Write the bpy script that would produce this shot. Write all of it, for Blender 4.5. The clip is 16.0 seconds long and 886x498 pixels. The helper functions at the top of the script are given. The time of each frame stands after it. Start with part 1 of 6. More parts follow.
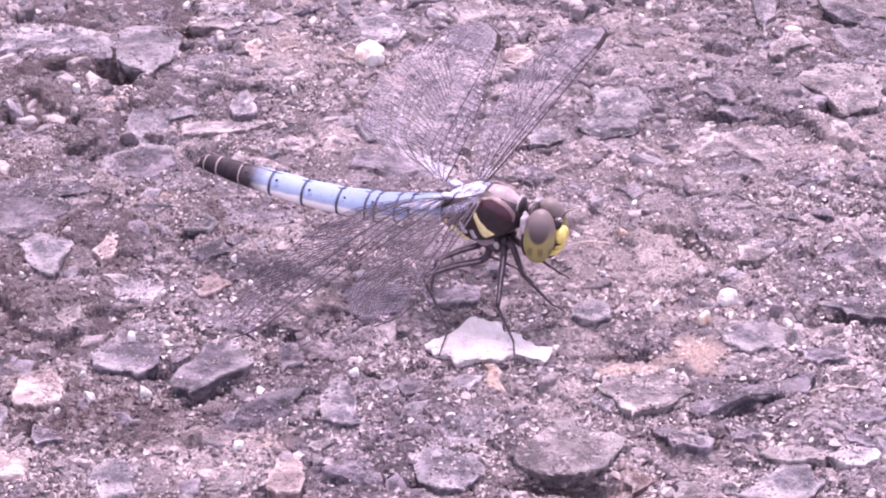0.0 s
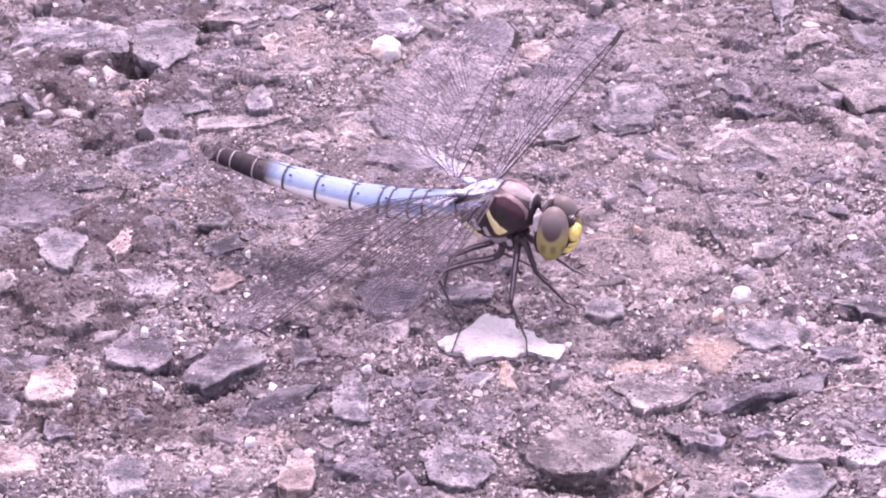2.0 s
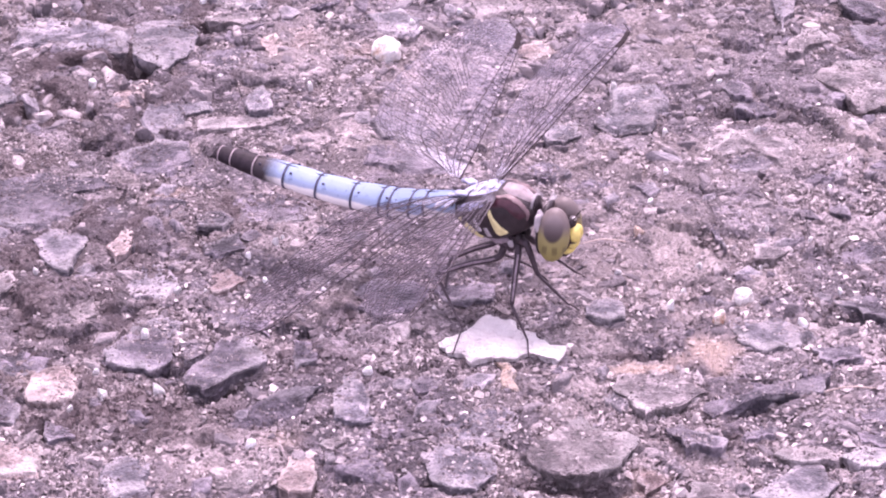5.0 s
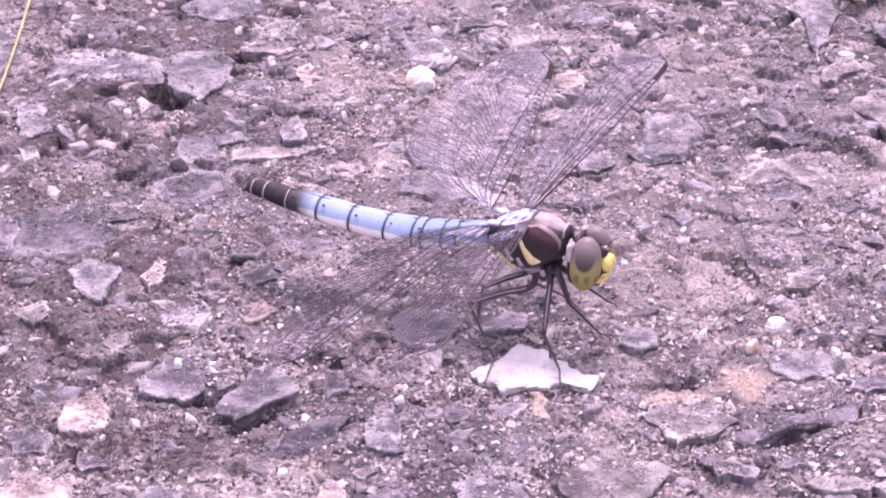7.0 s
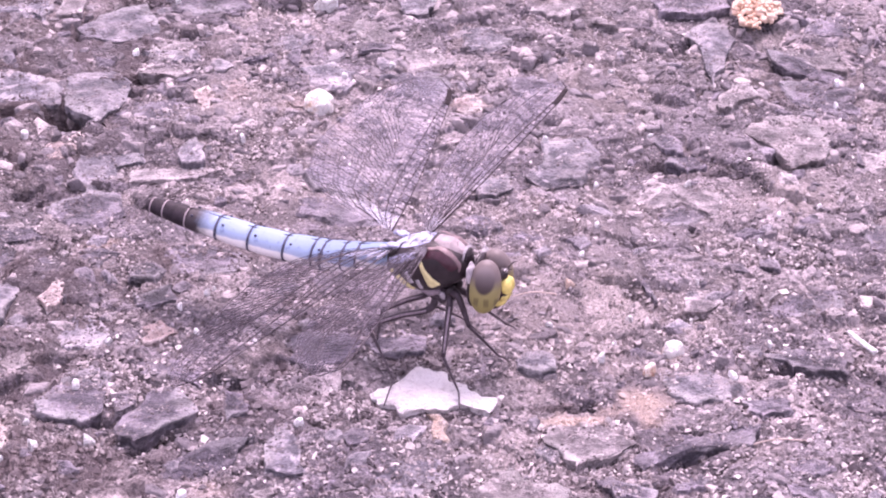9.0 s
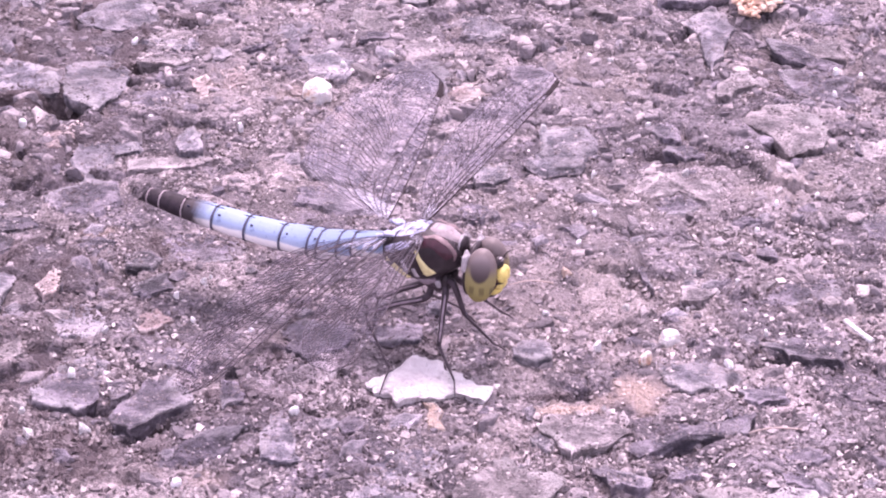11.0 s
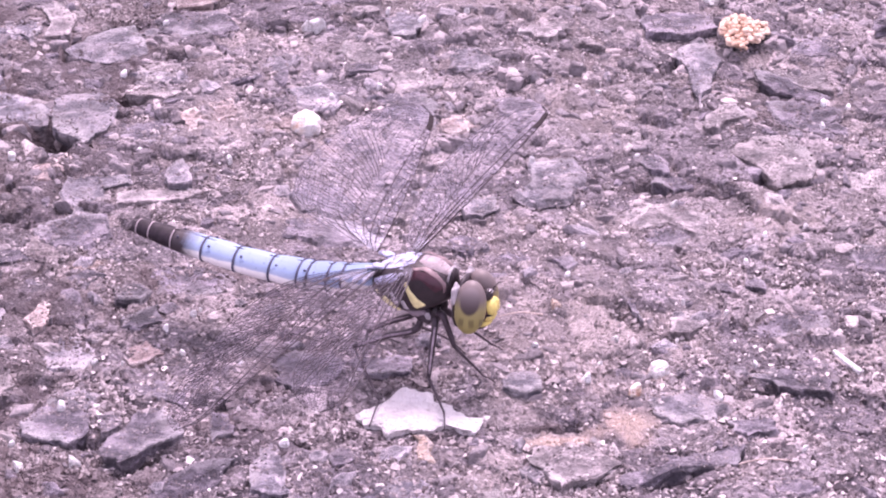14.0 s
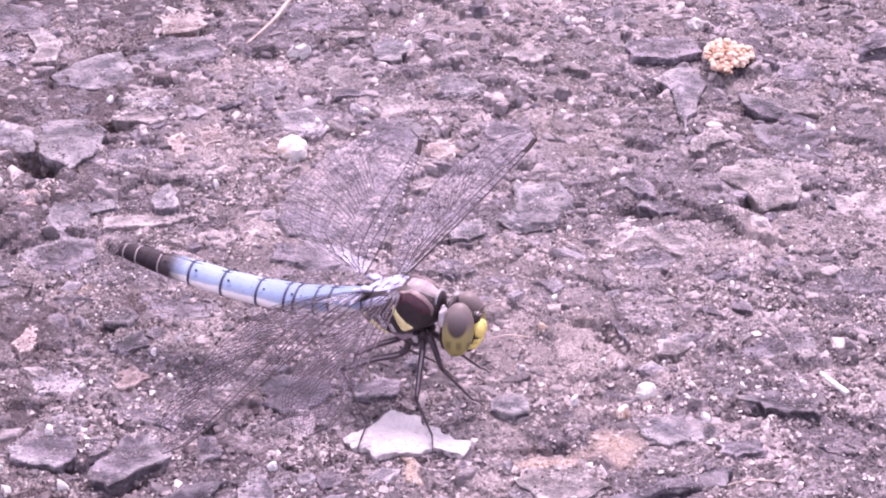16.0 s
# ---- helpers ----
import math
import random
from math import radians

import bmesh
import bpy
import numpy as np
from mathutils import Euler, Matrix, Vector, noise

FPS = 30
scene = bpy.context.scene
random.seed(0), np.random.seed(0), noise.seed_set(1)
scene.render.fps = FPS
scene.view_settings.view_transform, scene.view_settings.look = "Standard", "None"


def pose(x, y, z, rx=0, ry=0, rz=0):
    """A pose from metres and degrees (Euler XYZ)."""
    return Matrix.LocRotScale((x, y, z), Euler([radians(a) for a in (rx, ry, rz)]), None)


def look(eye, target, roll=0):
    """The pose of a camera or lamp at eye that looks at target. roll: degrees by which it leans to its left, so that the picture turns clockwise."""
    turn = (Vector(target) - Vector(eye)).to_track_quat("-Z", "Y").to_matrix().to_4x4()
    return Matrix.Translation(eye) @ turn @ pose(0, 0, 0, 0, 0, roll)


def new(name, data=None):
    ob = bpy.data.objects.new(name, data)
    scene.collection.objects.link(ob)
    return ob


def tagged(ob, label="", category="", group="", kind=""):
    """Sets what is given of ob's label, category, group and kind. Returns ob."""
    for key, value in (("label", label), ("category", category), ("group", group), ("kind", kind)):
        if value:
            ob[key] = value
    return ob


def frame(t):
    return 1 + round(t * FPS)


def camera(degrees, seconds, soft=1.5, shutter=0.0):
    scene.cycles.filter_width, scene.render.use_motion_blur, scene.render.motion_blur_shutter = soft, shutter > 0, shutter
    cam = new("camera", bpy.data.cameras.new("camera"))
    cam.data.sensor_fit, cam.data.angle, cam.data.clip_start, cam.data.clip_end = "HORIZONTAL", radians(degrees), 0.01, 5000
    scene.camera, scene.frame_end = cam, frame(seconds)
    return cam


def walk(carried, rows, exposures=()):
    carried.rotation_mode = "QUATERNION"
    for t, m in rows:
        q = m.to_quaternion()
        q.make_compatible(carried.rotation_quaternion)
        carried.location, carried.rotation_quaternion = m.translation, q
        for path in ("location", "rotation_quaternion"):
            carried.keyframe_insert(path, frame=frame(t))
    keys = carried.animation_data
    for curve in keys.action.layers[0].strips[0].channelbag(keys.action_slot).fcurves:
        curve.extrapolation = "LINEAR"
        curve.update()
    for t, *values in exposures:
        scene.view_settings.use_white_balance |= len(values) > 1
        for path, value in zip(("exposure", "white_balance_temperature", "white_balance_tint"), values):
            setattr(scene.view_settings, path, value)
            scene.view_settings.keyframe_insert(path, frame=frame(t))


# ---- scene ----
cam = camera(18.0, 16.0, 2.0)
PATH = [
    (0, (-0.00086, -0.23658, 0.15641), (-0.00069, -0.00099, 0.00509), -1.045),
    (0.5, (-0.00034, -0.23646, 0.15664), (-0.00131, -0.00047, 0.00596), -1.242),
    (1, (-0.00014, -0.23620, 0.15676), (-0.00115, -0.00028, 0.00596), -1.120),
    (1.5, (-0.00007, -0.23605, 0.15685), (-0.00142, -0.00078, 0.00505), -0.981),
    (2, (0.00082, -0.23593, 0.15724), (-0.00204, -0.00109, 0.00480), -1.236),
    (2.5, (0.00054, -0.23580, 0.15694), (-0.00350, -0.00002, 0.00597), -1.367),
    (3, (0.00094, -0.23567, 0.15642), (-0.00447, 0.00110, 0.00705), -1.638),
    (3.5, (0.00071, -0.23500, 0.15674), (-0.00337, 0.00100, 0.00612), -1.517),
    (4, (0.00037, -0.23488, 0.15715), (-0.00099, -0.00008, 0.00462), -1.130),
    (4.2, (0.00019, -0.23510, 0.15711), (-0.00026, -0.00040, 0.00443), -0.959),
    (6.5, (0.00171, -0.23546, 0.15672), (-0.00639, 0.00040, 0.00606), -1.859),
    (7, (0.00201, -0.23551, 0.15700), (-0.00532, 0.00093, 0.00720), -1.911),
    (7.5, (0.00154, -0.23559, 0.15657), (-0.00305, 0.00184, 0.00823), -1.644),
    (8, (0.00091, -0.23589, 0.15615), (0.00043, 0.00245, 0.00921), -1.064),
    (8.5, (0.00033, -0.23610, 0.15639), (0.00364, 0.00233, 0.00963), -0.383),
    (9, (0.00038, -0.23620, 0.15657), (0.00476, 0.00180, 0.00913), -0.080),
    (9.2, (0.00078, -0.23617, 0.15645), (0.00491, 0.00155, 0.00856), -0.071),
    (11.5, (0.00211, -0.23627, 0.15643), (0.00439, 0.00105, 0.00785), -0.424),
    (12, (0.00191, -0.23600, 0.15654), (0.00320, 0.00080, 0.00712), -0.695),
    (12.5, (0.00184, -0.23596, 0.15680), (0.00290, 0.00011, 0.00624), -0.826),
    (13, (0.00112, -0.23604, 0.15714), (0.00351, -0.00047, 0.00581), -0.590),
    (13.5, (0.00200, -0.23583, 0.15714), (0.00460, 0.00075, 0.00739), -0.616),
    (14, (0.00174, -0.23637, 0.15679), (0.00624, 0.00265, 0.01101), -0.196),
    (14.5, (0.00142, -0.23695, 0.15666), (0.00699, 0.00300, 0.01247), -0.022),
    (15, (0.00144, -0.23732, 0.15691), (0.00618, 0.00304, 0.01336), -0.190),
    (15.5, (0.00142, -0.23754, 0.15640), (0.00588, 0.00327, 0.01360), -0.409),
    (16, (0.00125, -0.23724, 0.15628), (0.00755, 0.00338, 0.01324), -0.183),
]
walk(cam, [(t, look(eye, target, roll)) for t, eye, target, roll in PATH],
     exposures=[(0.0, 1.345, 6420, 52), (16.0, 1.345, 6420, 52)])

# ---- light: bright overcast sky ----
world = bpy.data.worlds.new("sky")
world.use_nodes = True
scene.world = world
wn = world.node_tree.nodes
sky = wn.new("ShaderNodeTexSky")
sky.sky_type = "NISHITA"
sky.sun_disc = False
sky.sun_elevation = radians(58)
sky.sun_rotation = radians(-20)
sky.air_density, sky.dust_density = 1.0, 4.0
bg = wn["Background"]
bg.inputs["Strength"].default_value = 0.13
# a thin cloud cover greys the blue
veil = wn.new("ShaderNodeMix")
veil.data_type = "RGBA"
veil.inputs[0].default_value = 0.6
veil.inputs[7].default_value = (5.2, 5.2, 5.3, 1)
world.node_tree.links.new(sky.outputs[0], veil.inputs[6])
world.node_tree.links.new(veil.outputs[2], bg.inputs[0])
sun_data = bpy.data.lights.new("sun", "SUN")
sun_data.energy, sun_data.angle, sun_data.color = 2.2, radians(20), (1.0, 0.96, 0.92)
sun = new("sun", sun_data)
sun.matrix_world = look((0.10, 0.30, 0.55), (0, 0, 0))

MM = 0.001


# ---- materials ----
class Nodes:
    """A node material with a few shorthands."""

    def __init__(self, name):
        self.mat = bpy.data.materials.new(name)
        self.mat.use_nodes = True
        self.t = self.mat.node_tree
        self.bsdf = self.t.nodes["Principled BSDF"]
        self.out = self.t.nodes["Material Output"]

    def n(self, kind, **props):
        node = self.t.nodes.new(kind)
        for key, value in props.items():
            node.inputs[key.replace("_", " ")].default_value = value
        return node

    def link(self, a, b):
        self.t.links.new(a, b)

    def coords(self, space="Object"):
        return self.n("ShaderNodeTexCoord").outputs[space]

    def noise(self, vec, scale, detail=4.0, rough=0.55):
        nz = self.n("ShaderNodeTexNoise", Scale=scale, Detail=detail, Roughness=rough)
        self.link(vec, nz.inputs["Vector"])
        return nz.outputs["Fac"]

    def ramp(self, fac, stops):
        r = self.n("ShaderNodeValToRGB")
        e = r.color_ramp.elements
        while len(e) < len(stops):
            e.new(0.5)
        for el, (p, c) in zip(e, stops):
            el.position, el.color = p, (*c, 1)
        self.link(fac, r.inputs[0])
        return r.outputs[0]

    def mix(self, fac, a, b, blend="MIX"):
        m = self.t.nodes.new("ShaderNodeMix")
        m.data_type, m.blend_type = "RGBA", blend
        for sock, v in ((m.inputs[0], fac), (m.inputs[6], a), (m.inputs[7], b)):
            if isinstance(v, (int, float)):
                sock.default_value = v
            elif isinstance(v, tuple):
                sock.default_value = (*v, 1)
            else:
                self.link(v, sock)
        return m.outputs[2]

    def math(self, op, a, b=0.0):
        m = self.t.nodes.new("ShaderNodeMath")
        m.operation = op
        for sock, v in zip(m.inputs, (a, b)):
            if isinstance(v, (int, float)):
                sock.default_value = v
            else:
                self.link(v, sock)
        return m.outputs[0]

    def bump(self, height, strength, distance):
        b = self.n("ShaderNodeBump", Strength=strength, Distance=distance)
        self.link(height, b.inputs["Height"])
        self.link(b.outputs[0], self.bsdf.inputs["Normal"])

    def set(self, color=None, rough=0.6, spec=0.4, **more):
        b = self.bsdf
        if isinstance(color, tuple):
            b.inputs["Base Color"].default_value = (*color, 1)
        elif color is not None:
            self.link(color, b.inputs["Base Color"])
        if isinstance(rough, (int, float)):
            b.inputs["Roughness"].default_value = rough
        else:
            self.link(rough, b.inputs["Roughness"])
        b.inputs["Specular IOR Level"].default_value = spec
        for key, value in more.items():
            b.inputs[key.replace("_", " ")].default_value = value
        return self.mat


def soiled(m, c):
    """Darkened, dusty and rusty patches of the soil over the colour c."""
    darkness, rust = m.n("ShaderNodeAttribute"), m.n("ShaderNodeAttribute")
    darkness.attribute_name, rust.attribute_name = "darkness", "rust"
    # the darkening also holds some of the shade beside stones
    c = m.mix(m.ramp(darkness.outputs["Fac"], [(0.0, (0, 0, 0)), (1.0, (0.85, 0.85, 0.85))]), c, (0.075, 0.054, 0.058))
    c = m.mix(m.ramp(m.math("MULTIPLY", darkness.outputs["Fac"], -1.0), [(0.0, (0, 0, 0)), (1.0, (0.6, 0.6, 0.6))]), c, (0.40, 0.345, 0.335))
    return m.mix(m.ramp(rust.outputs["Fac"], [(0.0, (0, 0, 0)), (1.0, (0.6, 0.6, 0.6))]), c, (0.62, 0.485, 0.405))


def flaked(m, v, c, amount, scale):
    """Angular flakes of lighter and darker crust over the colour c."""
    warp = m.n("ShaderNodeTexNoise", Scale=650.0, Detail=4.0, Roughness=0.65)
    m.link(v, warp.inputs["Vector"])
    bend = m.n("ShaderNodeVectorMath")
    bend.operation = "MULTIPLY_ADD"
    m.link(warp.outputs["Color"], bend.inputs[0])
    bend.inputs[1].default_value = (0.0024, 0.0024, 0.0024)
    m.link(v, bend.inputs[2])
    for k, size in enumerate((scale, scale * 2.3)):
        cells = m.n("ShaderNodeTexVoronoi", Scale=size)
        m.link(bend.outputs[0], cells.inputs["Vector"])
        pick = m.n("ShaderNodeSeparateXYZ")
        m.link(cells.outputs["Color"], pick.inputs[0])
        tone = m.ramp(pick.outputs[k], [(0.0, (0.24, 0.24, 0.24)), (0.3, (0.41, 0.41, 0.41)), (0.65, (0.54, 0.54, 0.54)), (1.0, (0.77, 0.77, 0.77))])
        c = m.mix(amount * (1.0 - 0.35 * k), c, tone, "OVERLAY")
    return c


def ground_material():
    m = Nodes("gritty_ground")
    v = m.coords()
    tone = m.n("ShaderNodeAttribute")
    tone.attribute_name = "tone"
    big = m.noise(v, 90, 3)
    mid = m.noise(v, 420, 5, 0.65)
    fine = m.noise(v, 2300, 4, 0.7)
    sand = m.ramp(mid, [(0.30, (0.09, 0.070, 0.075)), (0.52, (0.175, 0.152, 0.157)), (0.72, (0.29, 0.256, 0.254))])
    sand = m.mix(m.ramp(big, [(0.45, (0, 0, 0)), (0.65, (0.4, 0.4, 0.4))]), sand, (0.17, 0.142, 0.142))
    rock = m.ramp(tone.outputs["Fac"], [(0.05, (0.080, 0.070, 0.083)), (0.35, (0.14, 0.126, 0.148)), (0.6, (0.195, 0.178, 0.195)), (0.85, (0.27, 0.24, 0.25)), (1.0, (0.35, 0.31, 0.31))])
    rock = m.mix(0.5, rock, m.ramp(mid, [(0.3, (0.35, 0.35, 0.36)), (0.7, (0.68, 0.66, 0.66))]), "OVERLAY")
    bare = m.ramp(m.math("ADD", tone.outputs["Fac"], m.math("MULTIPLY", m.math("SUBTRACT", mid, 0.5), 0.1)), [(0.015, (0, 0, 0)), (0.05, (0.85, 0.85, 0.85))])
    c = m.mix(bare, sand, rock)
    c = flaked(m, v, c, 0.75, 260)
    c = m.mix(0.55, c, m.ramp(fine, [(0.39, (0.12, 0.115, 0.12)), (0.5, (0.5, 0.5, 0.5)), (0.61, (0.98, 0.95, 0.94))]), "OVERLAY")
    c = soiled(m, c)
    m.bump(m.math("ADD", fine, mid), 1.0, 0.0008)
    return m.set(c, 0.75, 0.35)


def stone_material(name, dark, mid, pale, spec=0.45):
    m = Nodes(name)
    v = m.coords()
    rnd = m.n("ShaderNodeObjectInfo").outputs["Random"]
    shift = m.n("ShaderNodeVectorMath")
    shift.operation = "ADD"
    m.link(v, shift.inputs[0])
    m.link(rnd, shift.inputs[1])
    v = shift.outputs[0]
    grain = m.noise(v, 1900, 5, 0.7)
    cloud = m.noise(v, 260, 4, 0.6)
    c = m.ramp(cloud, [(0.38, dark), (0.5, mid), (0.68, pale)])
    c = m.mix(0.5, c, m.ramp(grain, [(0.36, (0.2, 0.2, 0.21)), (0.5, (0.5, 0.5, 0.5)), (0.64, (0.95, 0.92, 0.92))]), "OVERLAY")
    # dust caught on worn edges
    geo = m.n("ShaderNodeNewGeometry")
    worn = m.ramp(m.math("ADD", geo.outputs["Pointiness"], m.math("MULTIPLY", m.math("SUBTRACT", cloud, 0.5), 0.12)),
                  [(0.505, (0, 0, 0)), (0.55, (1, 1, 1))])
    c = m.mix(m.math("MULTIPLY", worn, 0.8), c, tuple(min(1, 1.25 * q) for q in pale))
    # pale dusty fracture along the rim
    rim = m.n("ShaderNodeAttribute")
    rim.attribute_name = "rim"
    ragged = m.math("ADD", rim.outputs["Fac"], m.math("MULTIPLY", m.math("SUBTRACT", m.noise(v, 700, 5, 0.7), 0.5), 0.9))
    c = m.mix(m.ramp(ragged, [(0.58, (0, 0, 0)), (0.82, (0.65, 0.65, 0.65))]), c, tuple(0.5 * (1.1 * q + 0.42) for q in pale))
    veil = m.noise(v, 520, 6, 0.72)
    c = m.mix(m.ramp(veil, [(0.525, (0, 0, 0)), (0.61, (0.3, 0.3, 0.3))]), c, tuple(0.5 * (q + 0.38) for q in pale))
    c = m.mix(m.ramp(veil, [(0.35, (0.5, 0.5, 0.5)), (0.44, (0, 0, 0))]), c, tuple(0.7 * q for q in dark))
    c = flaked(m, v, c, 0.5, 330)
    tone = m.math("ADD", m.math("MULTIPLY", rnd, 0.4), 0.8)
    c = m.mix(1.0, c, tone, "MULTIPLY")
    m.bump(m.math("ADD", m.math("ADD", grain, veil), m.math("MULTIPLY", cloud, 1.5)), 1.0, 0.0007)
    return m.set(c, m.math("ADD", m.math("MULTIPLY", cloud, 0.35), 0.38), spec)


def grain_material():
    m = Nodes("sand_grains")
    rnd = m.n("ShaderNodeNewGeometry").outputs["Random Per Island"]
    c = m.ramp(rnd, [(0.0, (0.045, 0.034, 0.038)), (0.25, (0.12, 0.098, 0.104)), (0.5, (0.225, 0.196, 0.202)),
                     (0.74, (0.345, 0.305, 0.306)), (0.95, (0.46, 0.412, 0.408)), (0.997, (0.70, 0.66, 0.64))])
    fine = m.noise(m.coords(), 2600, 3, 0.6)
    c = m.mix(0.4, c, m.ramp(fine, [(0.35, (0.3, 0.3, 0.3)), (0.65, (0.8, 0.8, 0.8))]), "OVERLAY")
    c = soiled(m, c)
    m.bump(fine, 0.5, 0.0002)
    return m.set(c, 0.6, 0.45)


def plain_material(name, color, rough=0.6, spec=0.4, scale=900, vary=0.35, bump=0.4, **more):
    m = Nodes(name)
    nz = m.noise(m.coords(), scale, 5, 0.6)
    lo = tuple(q * (1 - vary) for q in color)
    hi = tuple(min(1.0, q * (1 + vary)) for q in color)
    c = m.ramp(nz, [(0.33, lo), (0.67, hi)])
    m.bump(nz, bump, 0.0002)
    return m.set(c, rough, spec, **more)


GROUND = ground_material()
GRAINS = grain_material()
STONES = {
    "slate": stone_material("slate_stone", (0.062, 0.055, 0.069), (0.104, 0.093, 0.118), (0.235, 0.207, 0.24)),
    "lilac": stone_material("grey_stone", (0.100, 0.095, 0.116), (0.172, 0.163, 0.190), (0.34, 0.31, 0.335)),
    "pale": stone_material("pale_stone", (0.140, 0.124, 0.132), (0.225, 0.200, 0.208), (0.38, 0.338, 0.342)),
    "rose": stone_material("rose_stone", (0.20, 0.153, 0.150), (0.32, 0.255, 0.247), (0.53, 0.445, 0.422)),
    "tan": stone_material("tan_stone", (0.40, 0.29, 0.22), (0.52, 0.405, 0.33), (0.60, 0.50, 0.43)),
    "brown": stone_material("brown_stone", (0.132, 0.091, 0.090), (0.228, 0.165, 0.162), (0.396, 0.308, 0.300)),
    "charcoal": stone_material("charcoal_stone", (0.020, 0.017, 0.020), (0.045, 0.038, 0.045), (0.120, 0.104, 0.120)),
    "white": stone_material("white_quartz", (0.74, 0.71, 0.69), (0.82, 0.80, 0.78), (0.90, 0.88, 0.86), 0.5),
    "whitish": stone_material("whitish_stone", (0.34, 0.32, 0.35), (0.52, 0.49, 0.52), (0.70, 0.67, 0.69), 0.5),
    "cream": stone_material("cream_stone", (0.80, 0.53, 0.36), (0.91, 0.77, 0.65), (0.96, 0.89, 0.82), 0.5),
}
WORDS = {
    "slate": ("dark grey angular slate chip", "stone"), "lilac": ("bluish grey angular stone", "stone"),
    "pale": ("pale grey rough stone", "stone"), "rose": ("pinkish beige crystalline stone", "stone"),
    "tan": ("rusty tan flat stone", "stone"), "brown": ("brown weathered stone", "stone"),
    "charcoal": ("blackish narrow sliver of stone", "stone"), "white": ("small white quartz pebble", "pebble"),
    "cream": ("cream and orange pebble", "pebble"), "whitish": ("whitish lilac smooth stone", "stone"),
}


# ---- mesh helpers (all in millimetres) ----
def mesh_of(name, verts, faces, smooth=False):
    me = bpy.data.meshes.new(name)
    me.from_pydata([tuple(q * MM for q in v) for v in verts], [], faces)
    if smooth:
        me.polygons.foreach_set("use_smooth", [True] * len(me.polygons))
    me.update()
    return me


def piece(name, verts, faces, mat, parent=None, label="", at=(0, 0, 0), smooth=True):
    """One mesh object; with a parent it is a part in the parent's space."""
    ob = new(name, mesh_of(name, verts, faces, smooth))
    ob.data.materials.append(mat)
    ob.location = [q * MM for q in at]
    if parent is not None:
        ob.parent = parent
    if label:
        tagged(ob, label)
    return ob


def lattice(ix, iy, seed):
    n = (ix.astype(np.int64) * 374761393 + iy.astype(np.int64) * 668265263 + seed * 982451653) & 0xFFFFFFFF
    n = ((n ^ (n >> 13)) * 1274126177) & 0xFFFFFFFF
    return ((n ^ (n >> 16)) & 0xFFFF) / 65535.0 - 0.5


def value_noise(x, y, size, seed):
    x, y = x / size, y / size
    ix, iy = np.floor(x), np.floor(y)
    fx, fy = x - ix, y - iy
    fx, fy = fx * fx * (3 - 2 * fx), fy * fy * (3 - 2 * fy)
    a, b = lattice(ix, iy, seed), lattice(ix + 1, iy, seed)
    c, d = lattice(ix, iy + 1, seed), lattice(ix + 1, iy + 1, seed)
    return (a * (1 - fx) + b * fx) * (1 - fy) + (c * (1 - fx) + d * fx) * fy


def plates(x, y, size, seed):
    """Broken plates: for each place the height of its tilted plate, a tone for it, and its depth from the plate's edge."""
    gx, gy = np.floor(x / size), np.floor(y / size)
    best = np.full(x.shape, 1e9)
    second = np.full(x.shape, 1e9)
    lift, tone = np.zeros(x.shape), np.zeros(x.shape)
    for dx in (-1, 0, 1):
        for dy in (-1, 0, 1):
            cx, cy = gx + dx, gy + dy
            px = (cx + 0.5 + 0.95 * lattice(cx, cy, seed)) * size
            py = (cy + 0.5 + 0.95 * lattice(cx, cy, seed + 1)) * size
            stretch = 1.0 + 0.5 * lattice(cx, cy, seed + 2)
            d = np.hypot((x - px) * stretch + 0.3 * (y - py), (y - py) * 1.15)
            near = d < best
            second = np.where(near, best, np.minimum(second, d))
            slope_x, slope_y = lattice(cx, cy, seed + 3), lattice(cx, cy, seed + 4)
            lift = np.where(near, lattice(cx, cy, seed + 5) + (slope_x * (x - px) + (slope_y - 0.15) * (y - py)) / size * 1.3, lift)
            tone = np.where(near, lattice(cx, cy, seed + 6) + 0.5, tone)
            best = np.where(near, d, best)
    return lift, tone, (second - best) / size


def pit(x, y, px, py, rx, ry, depth, turn=0.0):
    c, s = math.cos(radians(turn)), math.sin(radians(turn))
    u, v = (x - px) * c + (y - py) * s, -(x - px) * s + (y - py) * c
    return -depth * np.exp(-((u / rx) ** 2 + (v / ry) ** 2) ** 1.5)


HOLLOWS, STAINS, TOPS = [], [], []


def hollow(*numbers):
    """A hollow in the ground: x, y, half length, half breadth, depth and turn."""
    HOLLOWS.append(numbers)


def stain(kind, *numbers):
    """A patch of darkened soil, dry pale dust or rusty sand: x, y, half length, half breadth and strength."""
    STAINS.append((kind, numbers))


# several beside stones are dug only to make the shadow lines there
hollow(-38.0, 46.2, 3.0, 2.7, 6.8, -35)
hollow(-44.7, 47.2, 1.4, 1.1, 3.0)
hollow(-29.5, 55.2, 1.7, 1.3, 3.3)
hollow(-30.6, 51.6, 1.0, 1.0, 2.7)
hollow(-25.5, 51.1, 0.7, 0.7, 2.2)
hollow(-41.2, 28.9, 0.9, 0.7, 2.7)
hollow(-39.4, 27.4, 0.7, 0.6, 2.7)
hollow(-38.2, 39.1, 0.9, 0.9, 2.2)
hollow(-48.8, 36.3, 1.1, 1.2, 2.2)
hollow(-41.4, 34.6, 0.6, 0.6, 2.2)
hollow(-16.8, 59.8, 1.2, 0.9, 2.7)
hollow(9.1, 52.5, 0.7, 0.8, 3.0)
hollow(8.2, 27.6, 1.6, 0.6, 2.4)
hollow(15.5, 31.0, 0.9, 0.6, 2.2)
